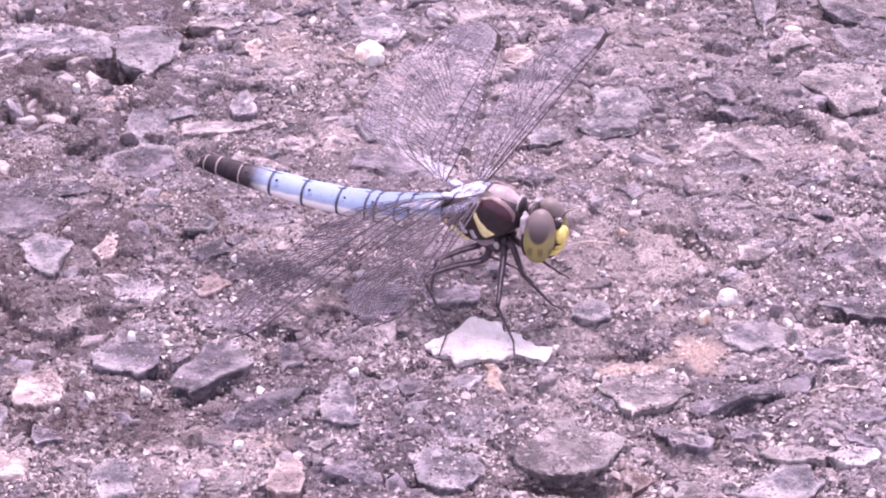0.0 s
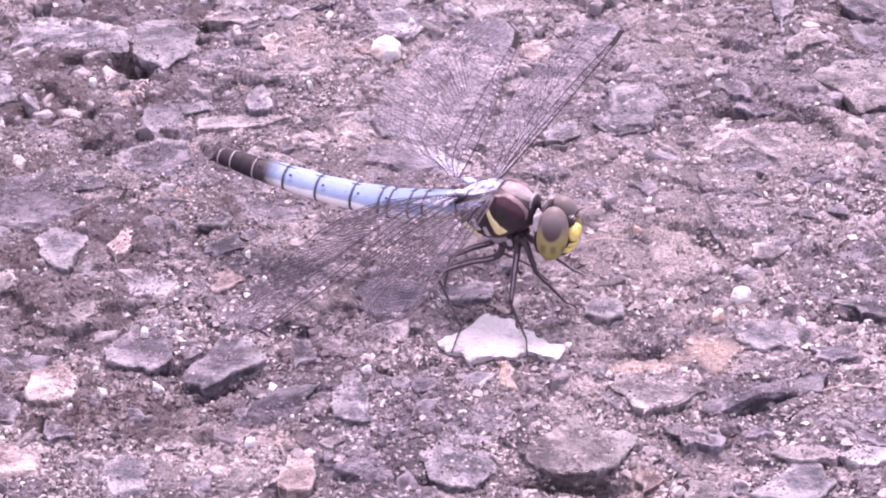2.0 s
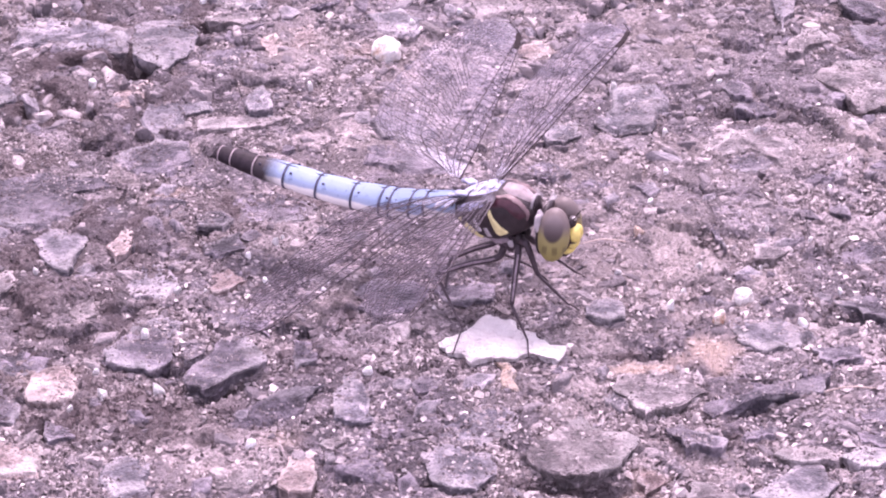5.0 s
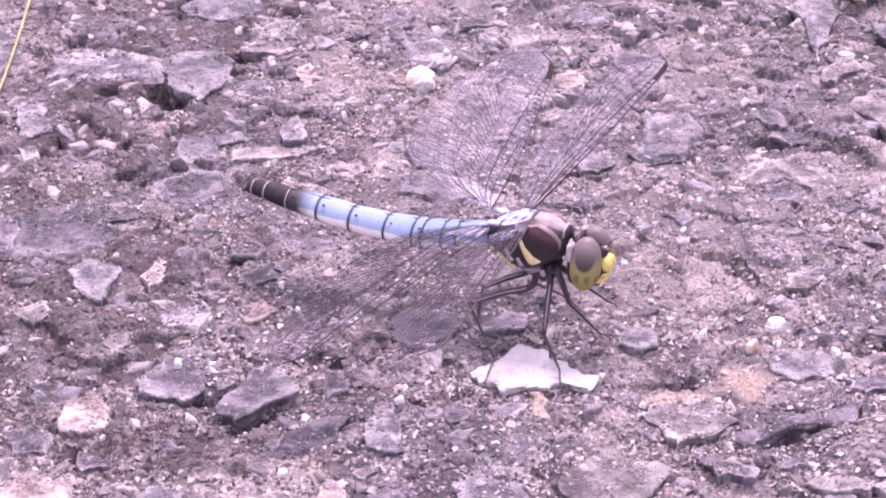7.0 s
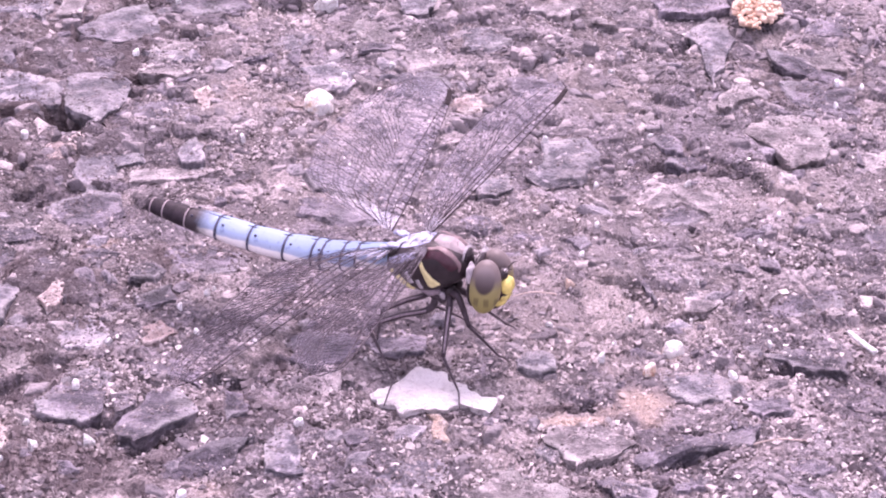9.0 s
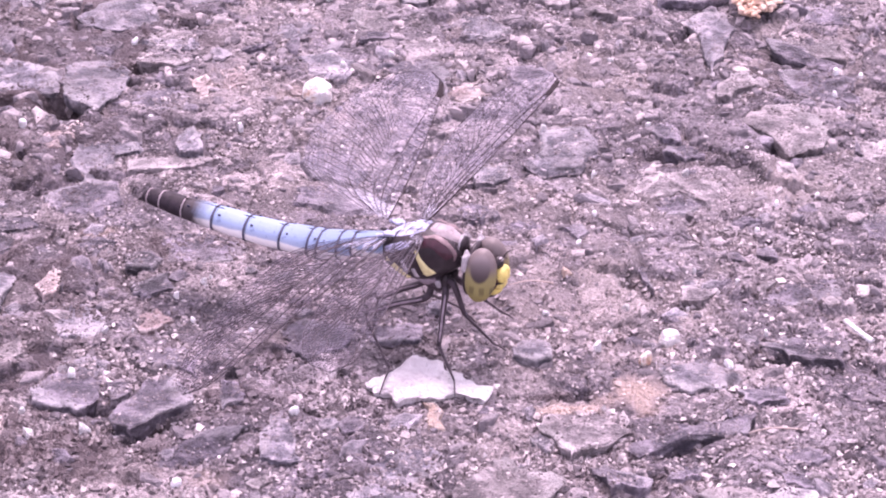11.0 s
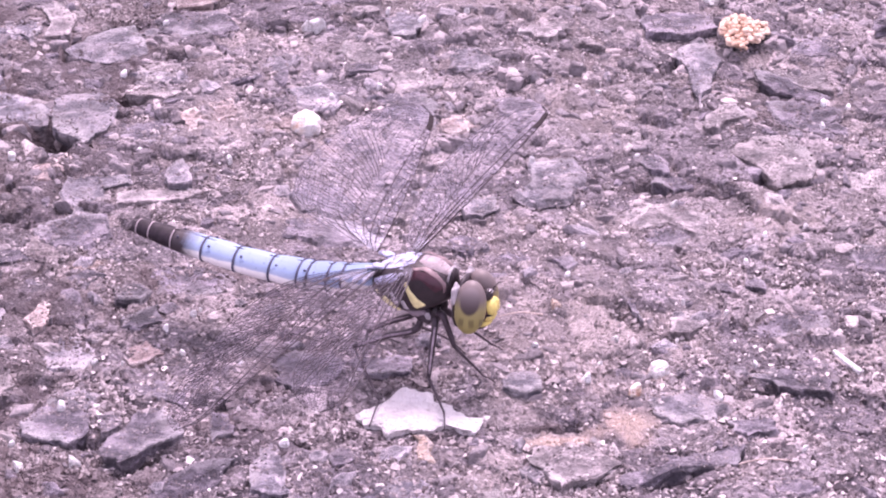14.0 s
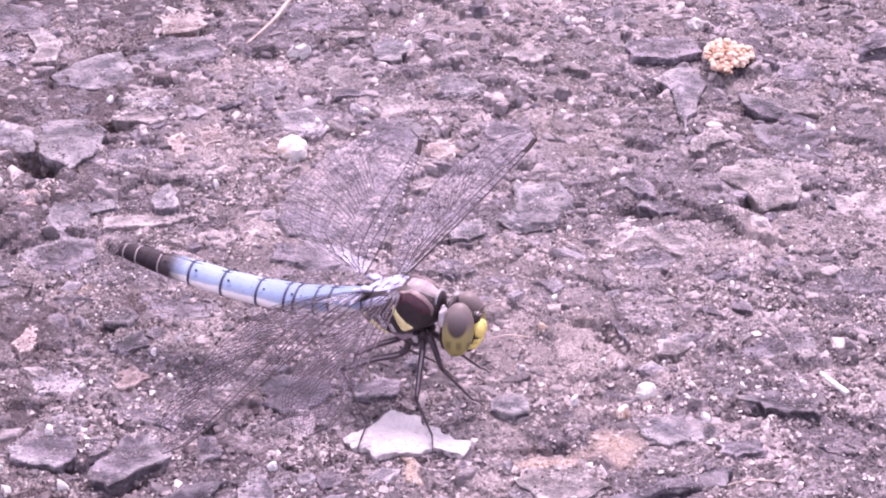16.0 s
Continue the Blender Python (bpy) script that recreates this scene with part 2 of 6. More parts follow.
hollow(17.8, 43.5, 0.8, 0.8, 2.2)
hollow(47.6, 55.8, 3.1, 1.1, 3.0, -12)
hollow(41.6, 39.3, 2.5, 0.9, 2.4, -35)
hollow(43.9, 32.8, 0.8, 1.0, 3.0)
hollow(31.4, 33.4, 3.1, 0.8, 2.7, -8)
hollow(36.6, 31.6, 2.0, 0.6, 2.4)
hollow(26.9, 25.7, 0.6, 0.6, 2.7)
hollow(30.5, 2.7, 1.5, 0.5, 2.2)
hollow(39.6, 4.0, 1.7, 0.5, 1.8)
hollow(39.3, -6.8, 2.2, 0.8, 2.7)
hollow(-5.3, -4.3, 0.8, 0.6, 2.7)
hollow(-29.1, -14.3, 1.7, 0.8, 2.7)
hollow(-22.1, -17.4, 3.8, 0.8, 2.7, 40)
hollow(1.1, -12.6, 2.2, 0.6, 0.9)
hollow(16.2, -13.1, 2.5, 0.4, 0.9)
hollow(18.5, -22.4, 2.1, 0.5, 1.7, 12)
hollow(22.4, -26.8, 2.6, 0.5, 2.1)
hollow(28.2, -21.8, 4.3, 0.7, 2.4, 30)
hollow(32.5, -30.9, 3.1, 0.7, 2.7, -10)
hollow(-2.4, -33.3, 1.9, 1.0, 3.0)
hollow(10.0, -33.6, 5.2, 1.2, 3.3)
hollow(-39.6, -23.7, 0.6, 1.3, 2.7)
hollow(-15.8, -34.2, 1.8, 0.7, 2.7)
hollow(-42.0, 5.4, 1.8, 0.9, 2.2)
hollow(-37.5, 4.0, 1.0, 0.6, 2.0)
hollow(-24.3, -25.9, 1.6, 0.9, 1.5)
hollow(-27.5, 10.4, 1.1, 0.6, 2.0)
hollow(9.6, -5.8, 0.8, 1.0, 0.8)
hollow(-38.0, 68.5, 0.7, 2.5, 3.0)
hollow(-23.8, 79.5, 3.3, 0.6, 2.4)
hollow(-47.5, 85.4, 2.2, 1.7, 2.4)
hollow(2.5, 71.4, 2.5, 1.1, 2.7)
hollow(21.6, 70.9, 1.7, 0.6, 2.2)
hollow(36.3, 70.6, 3.2, 0.9, 2.7)
hollow(35.9, 63.0, 0.7, 4.5, 2.2, -40)
hollow(48.4, 56.0, 3.4, 1.0, 2.4, -25)
hollow(48.4, 22.8, 1.2, 0.7, 2.7)
hollow(39.5, 15.3, 0.8, 0.9, 2.4)
hollow(43.3, 33.9, 1.6, 1.5, 2.4)
hollow(38.2, 55.6, 0.9, 0.7, 2.2)
hollow(-8.6, 86.5, 1.4, 1.3, 2.2)
# broad darker patches over the left side
stain("darkened", -41.1, 5.2, 11.7, 15.8, 0.50)
stain("darkened", -40.0, 43.1, 14.9, 24.0, 0.55)
stain("darkened", -27.5, 10.1, 10.6, 7.9, 0.40)
stain("darkened", -40.7, -14.0, 9.4, 11.9, 0.40)
stain("darkened", -51.2, 24.7, 7.4, 55.6, 0.30)
stain("darkened", -30.7, -22.6, 9.1, 4.6, 0.80)
# a brown shadow put into the soil colour
stain("darkened", -44.1, 5.8, 4.1, 3.1, 0.60)
stain("darkened", -9.0, -3.2, 7.4, 4.7, 0.50)
stain("darkened", -43.0, 47.2, 8.5, 4.4, 0.40)
stain("darkened", -47.0, 36.2, 5.7, 3.6, 0.40)
stain("darkened", 39.7, 4.6, 6.9, 3.5, 0.50)
# a shadow line and a slab's shaded front, put into the soil colour
stain("darkened", 33.4, 33.9, 8.2, 3.1, 0.60)
stain("darkened", 10.0, -33.0, 6.7, 3.4, 0.60)
stain("darkened", 23.0, -26.1, 7.9, 3.2, 0.50)
stain("darkened", 2.9, -4.1, 6.2, 3.3, 0.50)
stain("darkened", 48.2, 50.5, 5.9, 3.6, 0.30)
stain("darkened", -29.7, 53.5, 5.3, 3.7, 0.40)
stain("darkened", -20.6, 14.9, 6.6, 3.4, 0.50)
stain("darkened", -14.4, -12.9, 3.9, 3.9, 0.50)
stain("darkened", -31.4, 0.6, 3.5, 3.2, 0.30)
stain("dry", -19.6, 50.3, 5.3, 6.3, 0.80)
stain("dry", 20.4, 3.1, 14.0, 8.5, 0.80)
stain("dry", 23.9, 51.4, 8.6, 9.9, 0.50)
stain("dry", 26.7, -9.4, 3.9, 3.6, 0.30)
stain("dry", -4.5, 41.7, 7.7, 6.0, 0.40)
stain("dry", -25.8, -31.5, 6.2, 3.1, 0.50)
stain("dry", 7.9, -19.7, 6.5, 3.4, 0.35)
stain("dry", -49.2, 61.3, 8.8, 4.7, 0.40)
stain("dry", 42.5, 26.1, 7.4, 3.7, 0.60)
stain("dry", -31.7, 18.4, 3.6, 1.4, 0.60)
stain("dry", 33.6, -21.9, 4.8, 2.4, 0.50)
stain("dry", 18.7, 20.2, 13.0, 9.0, 0.55)
stain("dry", -13.3, 24.6, 8.5, 5.4, 0.40)
stain("darkened", -39.4, 76.3, 18.4, 23.4, 0.50)
stain("darkened", -45.9, 84.5, 5.0, 6.7, 0.40)
stain("darkened", -30.6, 60.8, 8.2, 2.9, 0.30)
stain("darkened", 47.9, 52.5, 8.0, 5.7, 0.40)
stain("darkened", 37.0, 78.4, 6.4, 4.9, 0.30)
stain("dry", 14.3, 79.2, 9.2, 9.9, 0.60)
stain("dry", -14.5, 66.2, 6.2, 6.1, 0.50)
stain("dry", -2.8, 68.8, 5.5, 4.6, 0.30)
stain("dry", 57.8, 74.5, 6.3, 6.4, 0.30)
stain("dry", 45.8, 26.3, 7.4, 6.2, 0.40)
stain("rusty", 17.6, -15.2, 3.4, 1.5, 1.15)
stain("rusty", 24.0, -12.8, 2.6, 3.0, 1.15)
stain("rusty", 20.9, -14.2, 3.6, 1.5, 0.55)
# thin dark line along a crack, put into the soil colour
stain("darkened", 15.9, -12.7, 3.4, 0.7, 1.2)
stain("dry", 14.0, -8.6, 7.5, 4.2, 0.5)
stain("rusty", 27.8, -4.0, 1.5, 1.4, 0.70)
stain("rusty", 8.3, 48.6, 2.5, 2.1, 0.70)
stain("rusty", -22.0, 51.1, 1.5, 3.6, 0.40)
stain("rusty", 16.5, -32.8, 2.1, 2.2, 0.70)
stain("rusty", -5.8, 42.8, 1.4, 2.1, 0.40)
stain("rusty", -31.8, 18.2, 2.7, 1.0, 0.50)
stain("rusty", -11.2, 49.2, 1.7, 1.4, 0.50)
stain("rusty", -40.6, -14.9, 2.7, 2.9, 0.30)
stain("rusty", -17.7, -26.6, 2.1, 1.6, 0.40)


def blotch(x, y, px, py, rx, ry, strength):
    wob = 1.0 * value_noise(x, y, 3.1, 81) + 0.7 * value_noise(x, y, 1.1, 82)
    q = np.sqrt(((x - px) / rx) ** 2 + ((y - py) / ry) ** 2) + wob
    return strength * np.clip(1.35 - q, 0, 1) ** 1.3


def stains(x, y):
    """How dark (or, below zero, how dusty) and how rusty the soil is at x, y."""
    darkness, rust = np.zeros(np.shape(x)), np.zeros(np.shape(x))
    for kind, numbers in STAINS:
        b = blotch(x, y, *numbers)
        if kind == "rusty":
            rust = np.maximum(rust, b)
        else:
            darkness = darkness + (b if kind == "darkened" else -b)
    return np.clip(darkness, -1, 1), rust


def bedding(x, y):
    """1 where a slab lies, falling to 0 round it."""
    shape = np.shape(x)
    x, y = np.ravel(x), np.ravel(y)
    near = np.zeros(len(x))
    for cx, cy, corners in TOPS:
        c = np.array(corners)[:, :2]
        m = np.linalg.inv(c.T @ c / len(c) * 2.0 + np.eye(2) * 0.3)
        far = 1.6 * np.abs(c).max()
        k = np.flatnonzero((np.abs(x - cx) < far) & (np.abs(y - cy) < far))
        dx, dy = x[k] - cx, y[k] - cy
        q = m[0, 0] * dx * dx + 2 * m[0, 1] * dx * dy + m[1, 1] * dy * dy
        near[k] = np.maximum(near[k], np.exp(-np.minimum(q, 9.0) ** 3))
    return near.reshape(shape)


def hollows(x, y):
    shape = np.shape(x)
    x, y = np.ravel(x), np.ravel(y)
    h = np.zeros(len(x))
    for numbers in HOLLOWS:
        far = 2.2 * max(numbers[2:4])
        k = np.flatnonzero((np.abs(x - numbers[0]) < far) & (np.abs(y - numbers[1]) < far))
        h[k] += pit(x[k], y[k], *numbers)
    return h.reshape(shape)


def surface(x, y):
    """Height of the ground in mm at x, y in mm, and the tone of the bare rock there (0: sand)."""
    x, y = np.asarray(x, float), np.asarray(y, float)
    fade = 1.0 / (1.0 + (np.hypot(x, y - 30) / 150.0) ** 4)
    wx = x + 1.2 * value_noise(x, y, 2.6, 21) + 0.5 * value_noise(x, y, 0.9, 22)
    wy = y + 1.2 * value_noise(x, y, 2.6, 23) + 0.5 * value_noise(x, y, 0.9, 24)
    l1, t1, e1 = plates(wx, wy, 8.5, 40)
    l2, t2, e2 = plates(wx, wy, 3.8, 60)
    h = 0.7 * value_noise(x, y, 19, 1) + 0.5 * value_noise(x, y, 2.2, 4) + 0.35 * value_noise(x, y, 0.95, 5)
    big = np.clip((t1 - 0.28) * 8, 0, 1) * np.clip(e1 * 9, 0, 1)
    small = np.clip((t2 - 0.38) * 8, 0, 1) * np.clip(e2 * 9, 0, 1) * (1 - big)
    h = h + big * (0.3 + 1.6 * l1) + small * (0.2 + 1.35 * l2) - 0.3 * np.clip(1 - e1 * 12, 0, 1) * (t1 > 0.3) - 0.25 * np.clip(1 - e2 * 9, 0, 1) * (t2 > 0.45) + 0.25 * value_noise(x, y, 0.5, 6)
    tone = np.where(big > 0.5, 0.06 + 0.94 * np.clip((t1 - 0.28) / 0.72, 0, 1), np.where(small > 0.5, 0.06 + 0.94 * np.clip((t2 - 0.38) * 1.6, 0, 1), 0.0))
    bed = bedding(x, y)
    h = h * (1 - 0.85 * bed) - 0.12 * bed
    h = h + hollows(x, y)
    bed = np.exp(-(((x - 3.6) / 7.6) ** 2 + ((y + 11.2) / 5.2) ** 2) ** 3)
    h = h * (1 - bed) - 0.35 * bed
    return h * fade * 0.8, np.where(fade > 0.6, tone, 0.0)


def height(x, y):
    return surface(x, y)[0]


# ---- stones ----
def stone_shape(w, d, h, seed, taper=0.0, corners=8, rough=1.0, cuts=5):
    """An angular chip: w long, d deep, h high above its bed, broader at one end by taper, sloping into its bed."""
    rnd = random.Random(seed)
    bm = bmesh.new()
    base = [2 * math.pi * (i + rnd.uniform(-0.42, 0.42)) / corners for i in range(corners)]
    rad = [rnd.uniform(0.66, 1.22) for _ in base]
    shift = (rnd.uniform(-0.2, 0.2), rnd.uniform(-0.05, 0.25))
    slope = (rnd.uniform(-0.6, 0.6), rnd.uniform(-0.9, 0.1))
    rings = []
    for z, k, jit in ((-1.2 - 0.3 * h, 1.12, 0.04), (0.05 * h, 1.07, 0.08), (0.6 * h, 0.98, 0.08), (1.0 * h, 0.72, 0.16)):
        ring = []
        lean = max(0.0, z / h)
        for a, r in zip(base, rad):
            q = r * k * (1 + rnd.uniform(-jit, jit))
            x, y = q * math.cos(a), q * math.sin(a)
            y *= 1 + taper * x
            zz = z + (h * (slope[0] * x + slope[1] * y) if z > 0.3 * h else 0) + rnd.uniform(-0.12, 0.12) * h
            ring.append(bm.verts.new(((x + shift[0] * lean * 0.3) * w / 2, (y + shift[1] * lean * 0.3) * d / 2, zz)))
        rings.append(ring)
    for lo, up in zip(rings, rings[1:]):
        for i in range(corners):
            j = (i + 1) % corners
            bm.faces.new((lo[i], lo[j], up[j], up[i]))
    top = bm.verts.new((shift[0] * w / 2, shift[1] * d / 2, h * rnd.uniform(1.0, 1.2)))
    for i in range(corners):
        bm.faces.new((rings[-1][i], rings[-1][(i + 1) % corners], top))
    return roughen(bm, seed, rough * min(1.3, 0.3 + 0.08 * (w + d)) * min(1.0, 0.35 + 0.6 * h), cuts)[:2]


def roughen(bm, seed, amp, cuts):
    """Splits the faces and breaks up the edges and faces of a chip."""
    bmesh.ops.subdivide_edges(bm, edges=bm.edges[:], cuts=cuts, use_grid_fill=True)
    off = Vector((seed * 7.13, seed * 3.7, seed * 1.9))
    bm.normal_update()
    for v in bm.verts:
        p = v.co.copy()
        jag = noise.noise_vector(p * 0.35 + off) * 0.35 + noise.noise_vector(p * 0.8 + off) * 0.3 + noise.noise_vector(p * 1.9 + off) * 0.16
        jag.z *= 0.5
        crag = abs(noise.noise(p * 0.55 + off)) * 0.5 + abs(noise.noise(p * 1.3 + off)) * 0.28 + abs(noise.noise(p * 2.9 + off)) * 0.14 - 0.22
        v.co = p + jag * amp + v.normal * crag * 0.85 * amp
    bm.verts.index_update()
    verts = [tuple(v.co) for v in bm.verts]
    faces = [tuple(v.index for v in f.verts) for f in bm.faces]
    layer = bm.verts.layers.float.get("rim")
    rims = [v[layer] for v in bm.verts] if layer else None
    bm.free()
    return verts, faces, rims


def slab_shape(corners, seed, foot=0.86, amp=0.9):
    """A broken slab with a tilted top: its corners as (x, y, height), set in from the top edge towards its foot."""
    bm = bmesh.new()
    layer = bm.verts.layers.float.new("rim")
    rnd = random.Random(seed)
    # each side breaks into three crooked pieces
    jagged = []
    for a, b in zip(corners, corners[1:] + corners[:1]):
        a, b = Vector(a), Vector(b)
        side = Vector((b.y - a.y, a.x - b.x, 0))
        jagged.append(a)
        for k in (0.33, 0.67):
            jagged.append(a.lerp(b, k + rnd.uniform(-0.12, 0.12)) + side * rnd.uniform(-0.13, 0.10))
    corners, n = jagged, len(jagged)
    rings = []
    for k, share, drop in ((foot - 0.06, 0.0, -1.3), (foot, 0.35, -0.15), (1.0, 1.0, -0.10), (0.96, 1.0, 0.0)):
        rings.append([bm.verts.new((x * k * rnd.uniform(0.97, 1.03), y * k * rnd.uniform(0.97, 1.03), z * share + drop)) for x, y, z in corners])
    share, turn = rnd.uniform(0.1, 0.6), rnd.uniform(0, 6.283)
    for ring in rings[2:]:
        for i, v in enumerate(ring):
            v[layer] = min(1.0, max(0.0, share + 0.75 * math.sin(2 * math.pi * i / n + turn)))
    for lo, up in zip(rings, rings[1:]):
        for i in range(n):
            j = (i + 1) % n
            bm.faces.new((lo[i], lo[j], up[j], up[i]))
    # the top is broken along a ridge off the middle
    high = max(c[2] for c in corners)
    pull = corners[rnd.randrange(n)] * rnd.uniform(0.15, 0.5)
    top = bm.verts.new((pull.x, pull.y, sum(c[2] for c in corners) / n + rnd.uniform(-0.05, 0.12) + 0.3 * max(0.0, high - 0.3) * rnd.random()))
    for i in range(n):
        bm.faces.new((rings[-1][i], rings[-1][(i + 1) % n], top))
    return roughen(bm, seed, amp, 4)


DUST = []


def dust(ob, verts, faces, seed, amount):
    """Grains that may lie on a stone's top or be heaped round its foot: place, upward slope, a draw of chance."""
    r = np.random.RandomState(seed)
    m = np.array(ob.matrix_world)
    v = np.array(verts) @ m[:3, :3].T + m[:3, 3] / MM
    f = np.array([g[:3] for g in faces])
    a, b, c = v[f[:, 0]], v[f[:, 1]], v[f[:, 2]]
    n = np.cross(b - a, c - a)
    area = np.linalg.norm(n, axis=1) * (0.5 if len(faces[0]) == 3 else 1.0)
    up = n[:, 2] / np.maximum(np.linalg.norm(n, axis=1), 1e-9)
    pick = np.repeat(np.arange(len(f)), r.poisson(np.minimum(area * 9.0, 40)))
    if not len(pick):
        return
    p, q = r.rand(2, len(pick), 1)
    mid = a[pick] + (b - a)[pick] * p + (c - b)[pick] * q * p
    patch = 0.10 + 1.5 * value_noise(mid[:, 0], mid[:, 1], 1.9, 70) + 0.9 * value_noise(mid[:, 0], mid[:, 1], 0.7, 71)
    DUST.append(np.column_stack([mid, up[pick], r.rand(len(pick)) / amount, patch]))


def settled_dust():
    """The grains of DUST that stay: x, y, z and size."""
    d = np.concatenate(DUST)
    r = np.random.RandomState(77)
    low = (d[:, 2] < height(d[:, 0], d[:, 1]) + 0.2) & (d[:, 2] > -0.8) & (d[:, 4] < 0.35)
    top = ~low & (d[:, 3] > 0.5) & (d[:, 4] < np.maximum(0.06, d[:, 5]))
    k = len(d)
    size = np.where(low, r.uniform(0.10, 0.26, k), np.where(r.rand(k) < 0.9, r.uniform(0.05, 0.12, k), r.uniform(0.12, 0.2, k)))
    d = np.column_stack([d[:, 0] + r.uniform(-.15, .15, k), d[:, 1] + r.uniform(-.15, .15, k), d[:, 2], size])
    return d[low | top]


def size_word(w):
    return "large" if w > 7 else "medium" if w > 4 else "small"


def stone(kind, x, y, w, d, h, yaw, seed, taper=0.0, corners=8, tilt=0.0):
    verts, faces = stone_shape(w, d, h, seed, taper, corners)
    z = float(height(x, y))
    lean = random.Random(seed + 900).uniform(-9, 1) - tilt
    ob = piece("stone", verts, faces, STONES[kind], smooth=False)
    ob.matrix_world = pose(x * MM, y * MM, (z * 0.5 - (0.22 if h < 0.75 else 0.06)) * MM, lean, 0, 0) @ pose(0, 0, 0, 0, 0, yaw)
    dust(ob, verts, faces, seed, 0.9)
    words, cat = WORDS[kind]
    tagged(ob, "%s %s bedded in gritty ground" % (size_word(w), words), cat, "stones in the ground")
    return ob


def top_at(x, y):
    """The height to lie at: a slab's top where one is underneath, or the ground's."""
    for cx, cy, corners in TOPS:
        inside = False
        for (ax, ay, _), (bx, by, _) in zip(corners, corners[1:] + corners[:1]):
            if (ay + cy > y) != (by + cy > y) and x < cx + ax + (bx - ax) * (y - ay - cy) / (by - ay):
                inside = not inside
        if inside:
            near = [1.0 / (0.3 + math.hypot(x - cx - c[0], y - cy - c[1])) for c in corners]
            return sum(w * c[2] for w, c in zip(near, corners)) / sum(near)
    return float(height(x, y))


def slab(kind, x, y, seed, corners, foot=0.86, amp=0.9):
    TOPS.append((x, y, corners))
    verts, faces, rims = slab_shape(corners, seed, foot, amp)
    ob = piece("stone", verts, faces, STONES[kind], smooth=False)
    ob.data.attributes.new("rim", "FLOAT", "POINT").data.foreach_set("value", rims)
    ob.matrix_world = pose(x * MM, y * MM, -0.10 * MM)
    dust(ob, verts, faces, seed, 1.05)
    words, cat = WORDS[kind]
    wide = max(c[0] for c in corners) - min(c[0] for c in corners)
    tagged(ob, "%s broken %s bedded in gritty ground" % (size_word(wide), words), cat, "stones in the ground")
    return ob


def pebble(kind, x, y, w, seed):
    verts, faces = stone_shape(w, w * 0.9, w * 0.5, 300 + seed, 0.0, 8, 0.3, 1)
    ob = piece("pebble", verts, faces, STONES[kind], smooth=False)
    ob.matrix_world = pose(x * MM, y * MM, (top_at(x, y) + 0.12 + 0.08 * w) * MM, 0, 0, seed * 47)
    tagged(ob, WORDS[kind][0] + " lying on gritty ground", "pebble", "pebbles on the ground")
    return ob


slab("lilac", -34.7, 51.2, 1000, [(-3.8, 1.9, 0.4), (-3.5, -2.8, 0.7), (0.6, -7.9, 1.0), (2.8, -3.8, 0.7), (3.8, -1.8, 0.6), (3.7, 3.3, 0.2), (1.3, 6.3, 0.1), (-3.8, 4.8, 0.2)], 1, 0.35)
slab("lilac", -46.1, 53.6, 1001, [(-5.8, -2.5, 0.4), (-3.2, -2.2, 0.4), (-0.4, -3.7, 0.4), (2.9, -4.3, 0.4), (6.5, -3.3, 0.4), (6.4, 0.8, 0.3), (2.9, 3.0, 0.3), (-3.3, 4.4, 0.2), (-6.5, 3.1, 0.3)], 1.12, 0.28)
slab("pale", -27.2, 57.3, 1002, [(-2.6, -1.4, 0.6), (1.8, -2.7, 0.8), (3.4, -0.1, 0.3), (1.1, 2.6, -0.2), (-3.5, 1.4, 0.1)], 1, 0.28)
slab("lilac", -25.6, 61.1, 1003, [(-0.5, -1.8, 0.4), (2.9, -2.0, 0.4), (2.0, 2.0, 0.3), (-4.3, 0.9, 0.4)], 1.12, 0.28)
slab("slate", -26.9, 47.4, 1004, [(-3.2, -1.3, 0.3), (-0.9, -3.1, 0.4), (3.0, -2.2, 0.4), (3.7, -0.1, 0.3), (1.4, 3.1, 0.2), (-3.2, 2.3, 0.2)], 1.12, 0.28)
slab("rose", -22.2, 50.5, 1005, [(-0.0, -3.7, 0.3), (1.0, -1.0, 0.3), (0.5, 3.3, 0.2), (-1.3, 1.1, 0.3)], 1.12, 0.21)
slab("rose", -18.3, 52.8, 1006, [(-0.6, -3.1, 0.3), (2.3, -0.6, 0.3), (0.5, 2.7, 0.2), (-2.1, 1.6, 0.2)], 1.12, 0.21)
slab("lilac", -22.7, 36.9, 1007, [(-1.1, -3.0, 1.2), (0.3, -3.1, 1.2), (1.6, -2.5, 1.2), (1.2, 1.9, 0.6), (0.2, 4.2, 0.3), (-1.0, 2.8, 0.4), (-1.6, -1.4, 1.0)], 0.96, 0.21)
slab("lilac", -32.6, 34.6, 1008, [(-3.0, 0.5, 0.4), (-2.4, -4.1, 0.5), (-0.6, -4.8, 0.5), (1.6, -2.3, 0.5), (1.6, -0.3, 0.4), (4.3, 0.9, 0.4), (3.9, 2.9, 0.3), (-0.6, 3.5, 0.3), (-2.7, 2.5, 0.3)], 1.12, 0.28)
slab("pale", -24.7, 33.3, 1009, [(-4.6, -2.9, 0.7), (-1.0, -2.3, 0.6), (2.7, -1.6, 0.5), (6.6, 1.0, -0.0), (1.2, 2.6, -0.2), (-4.4, 1.4, -0.0)], 1, 0.21)
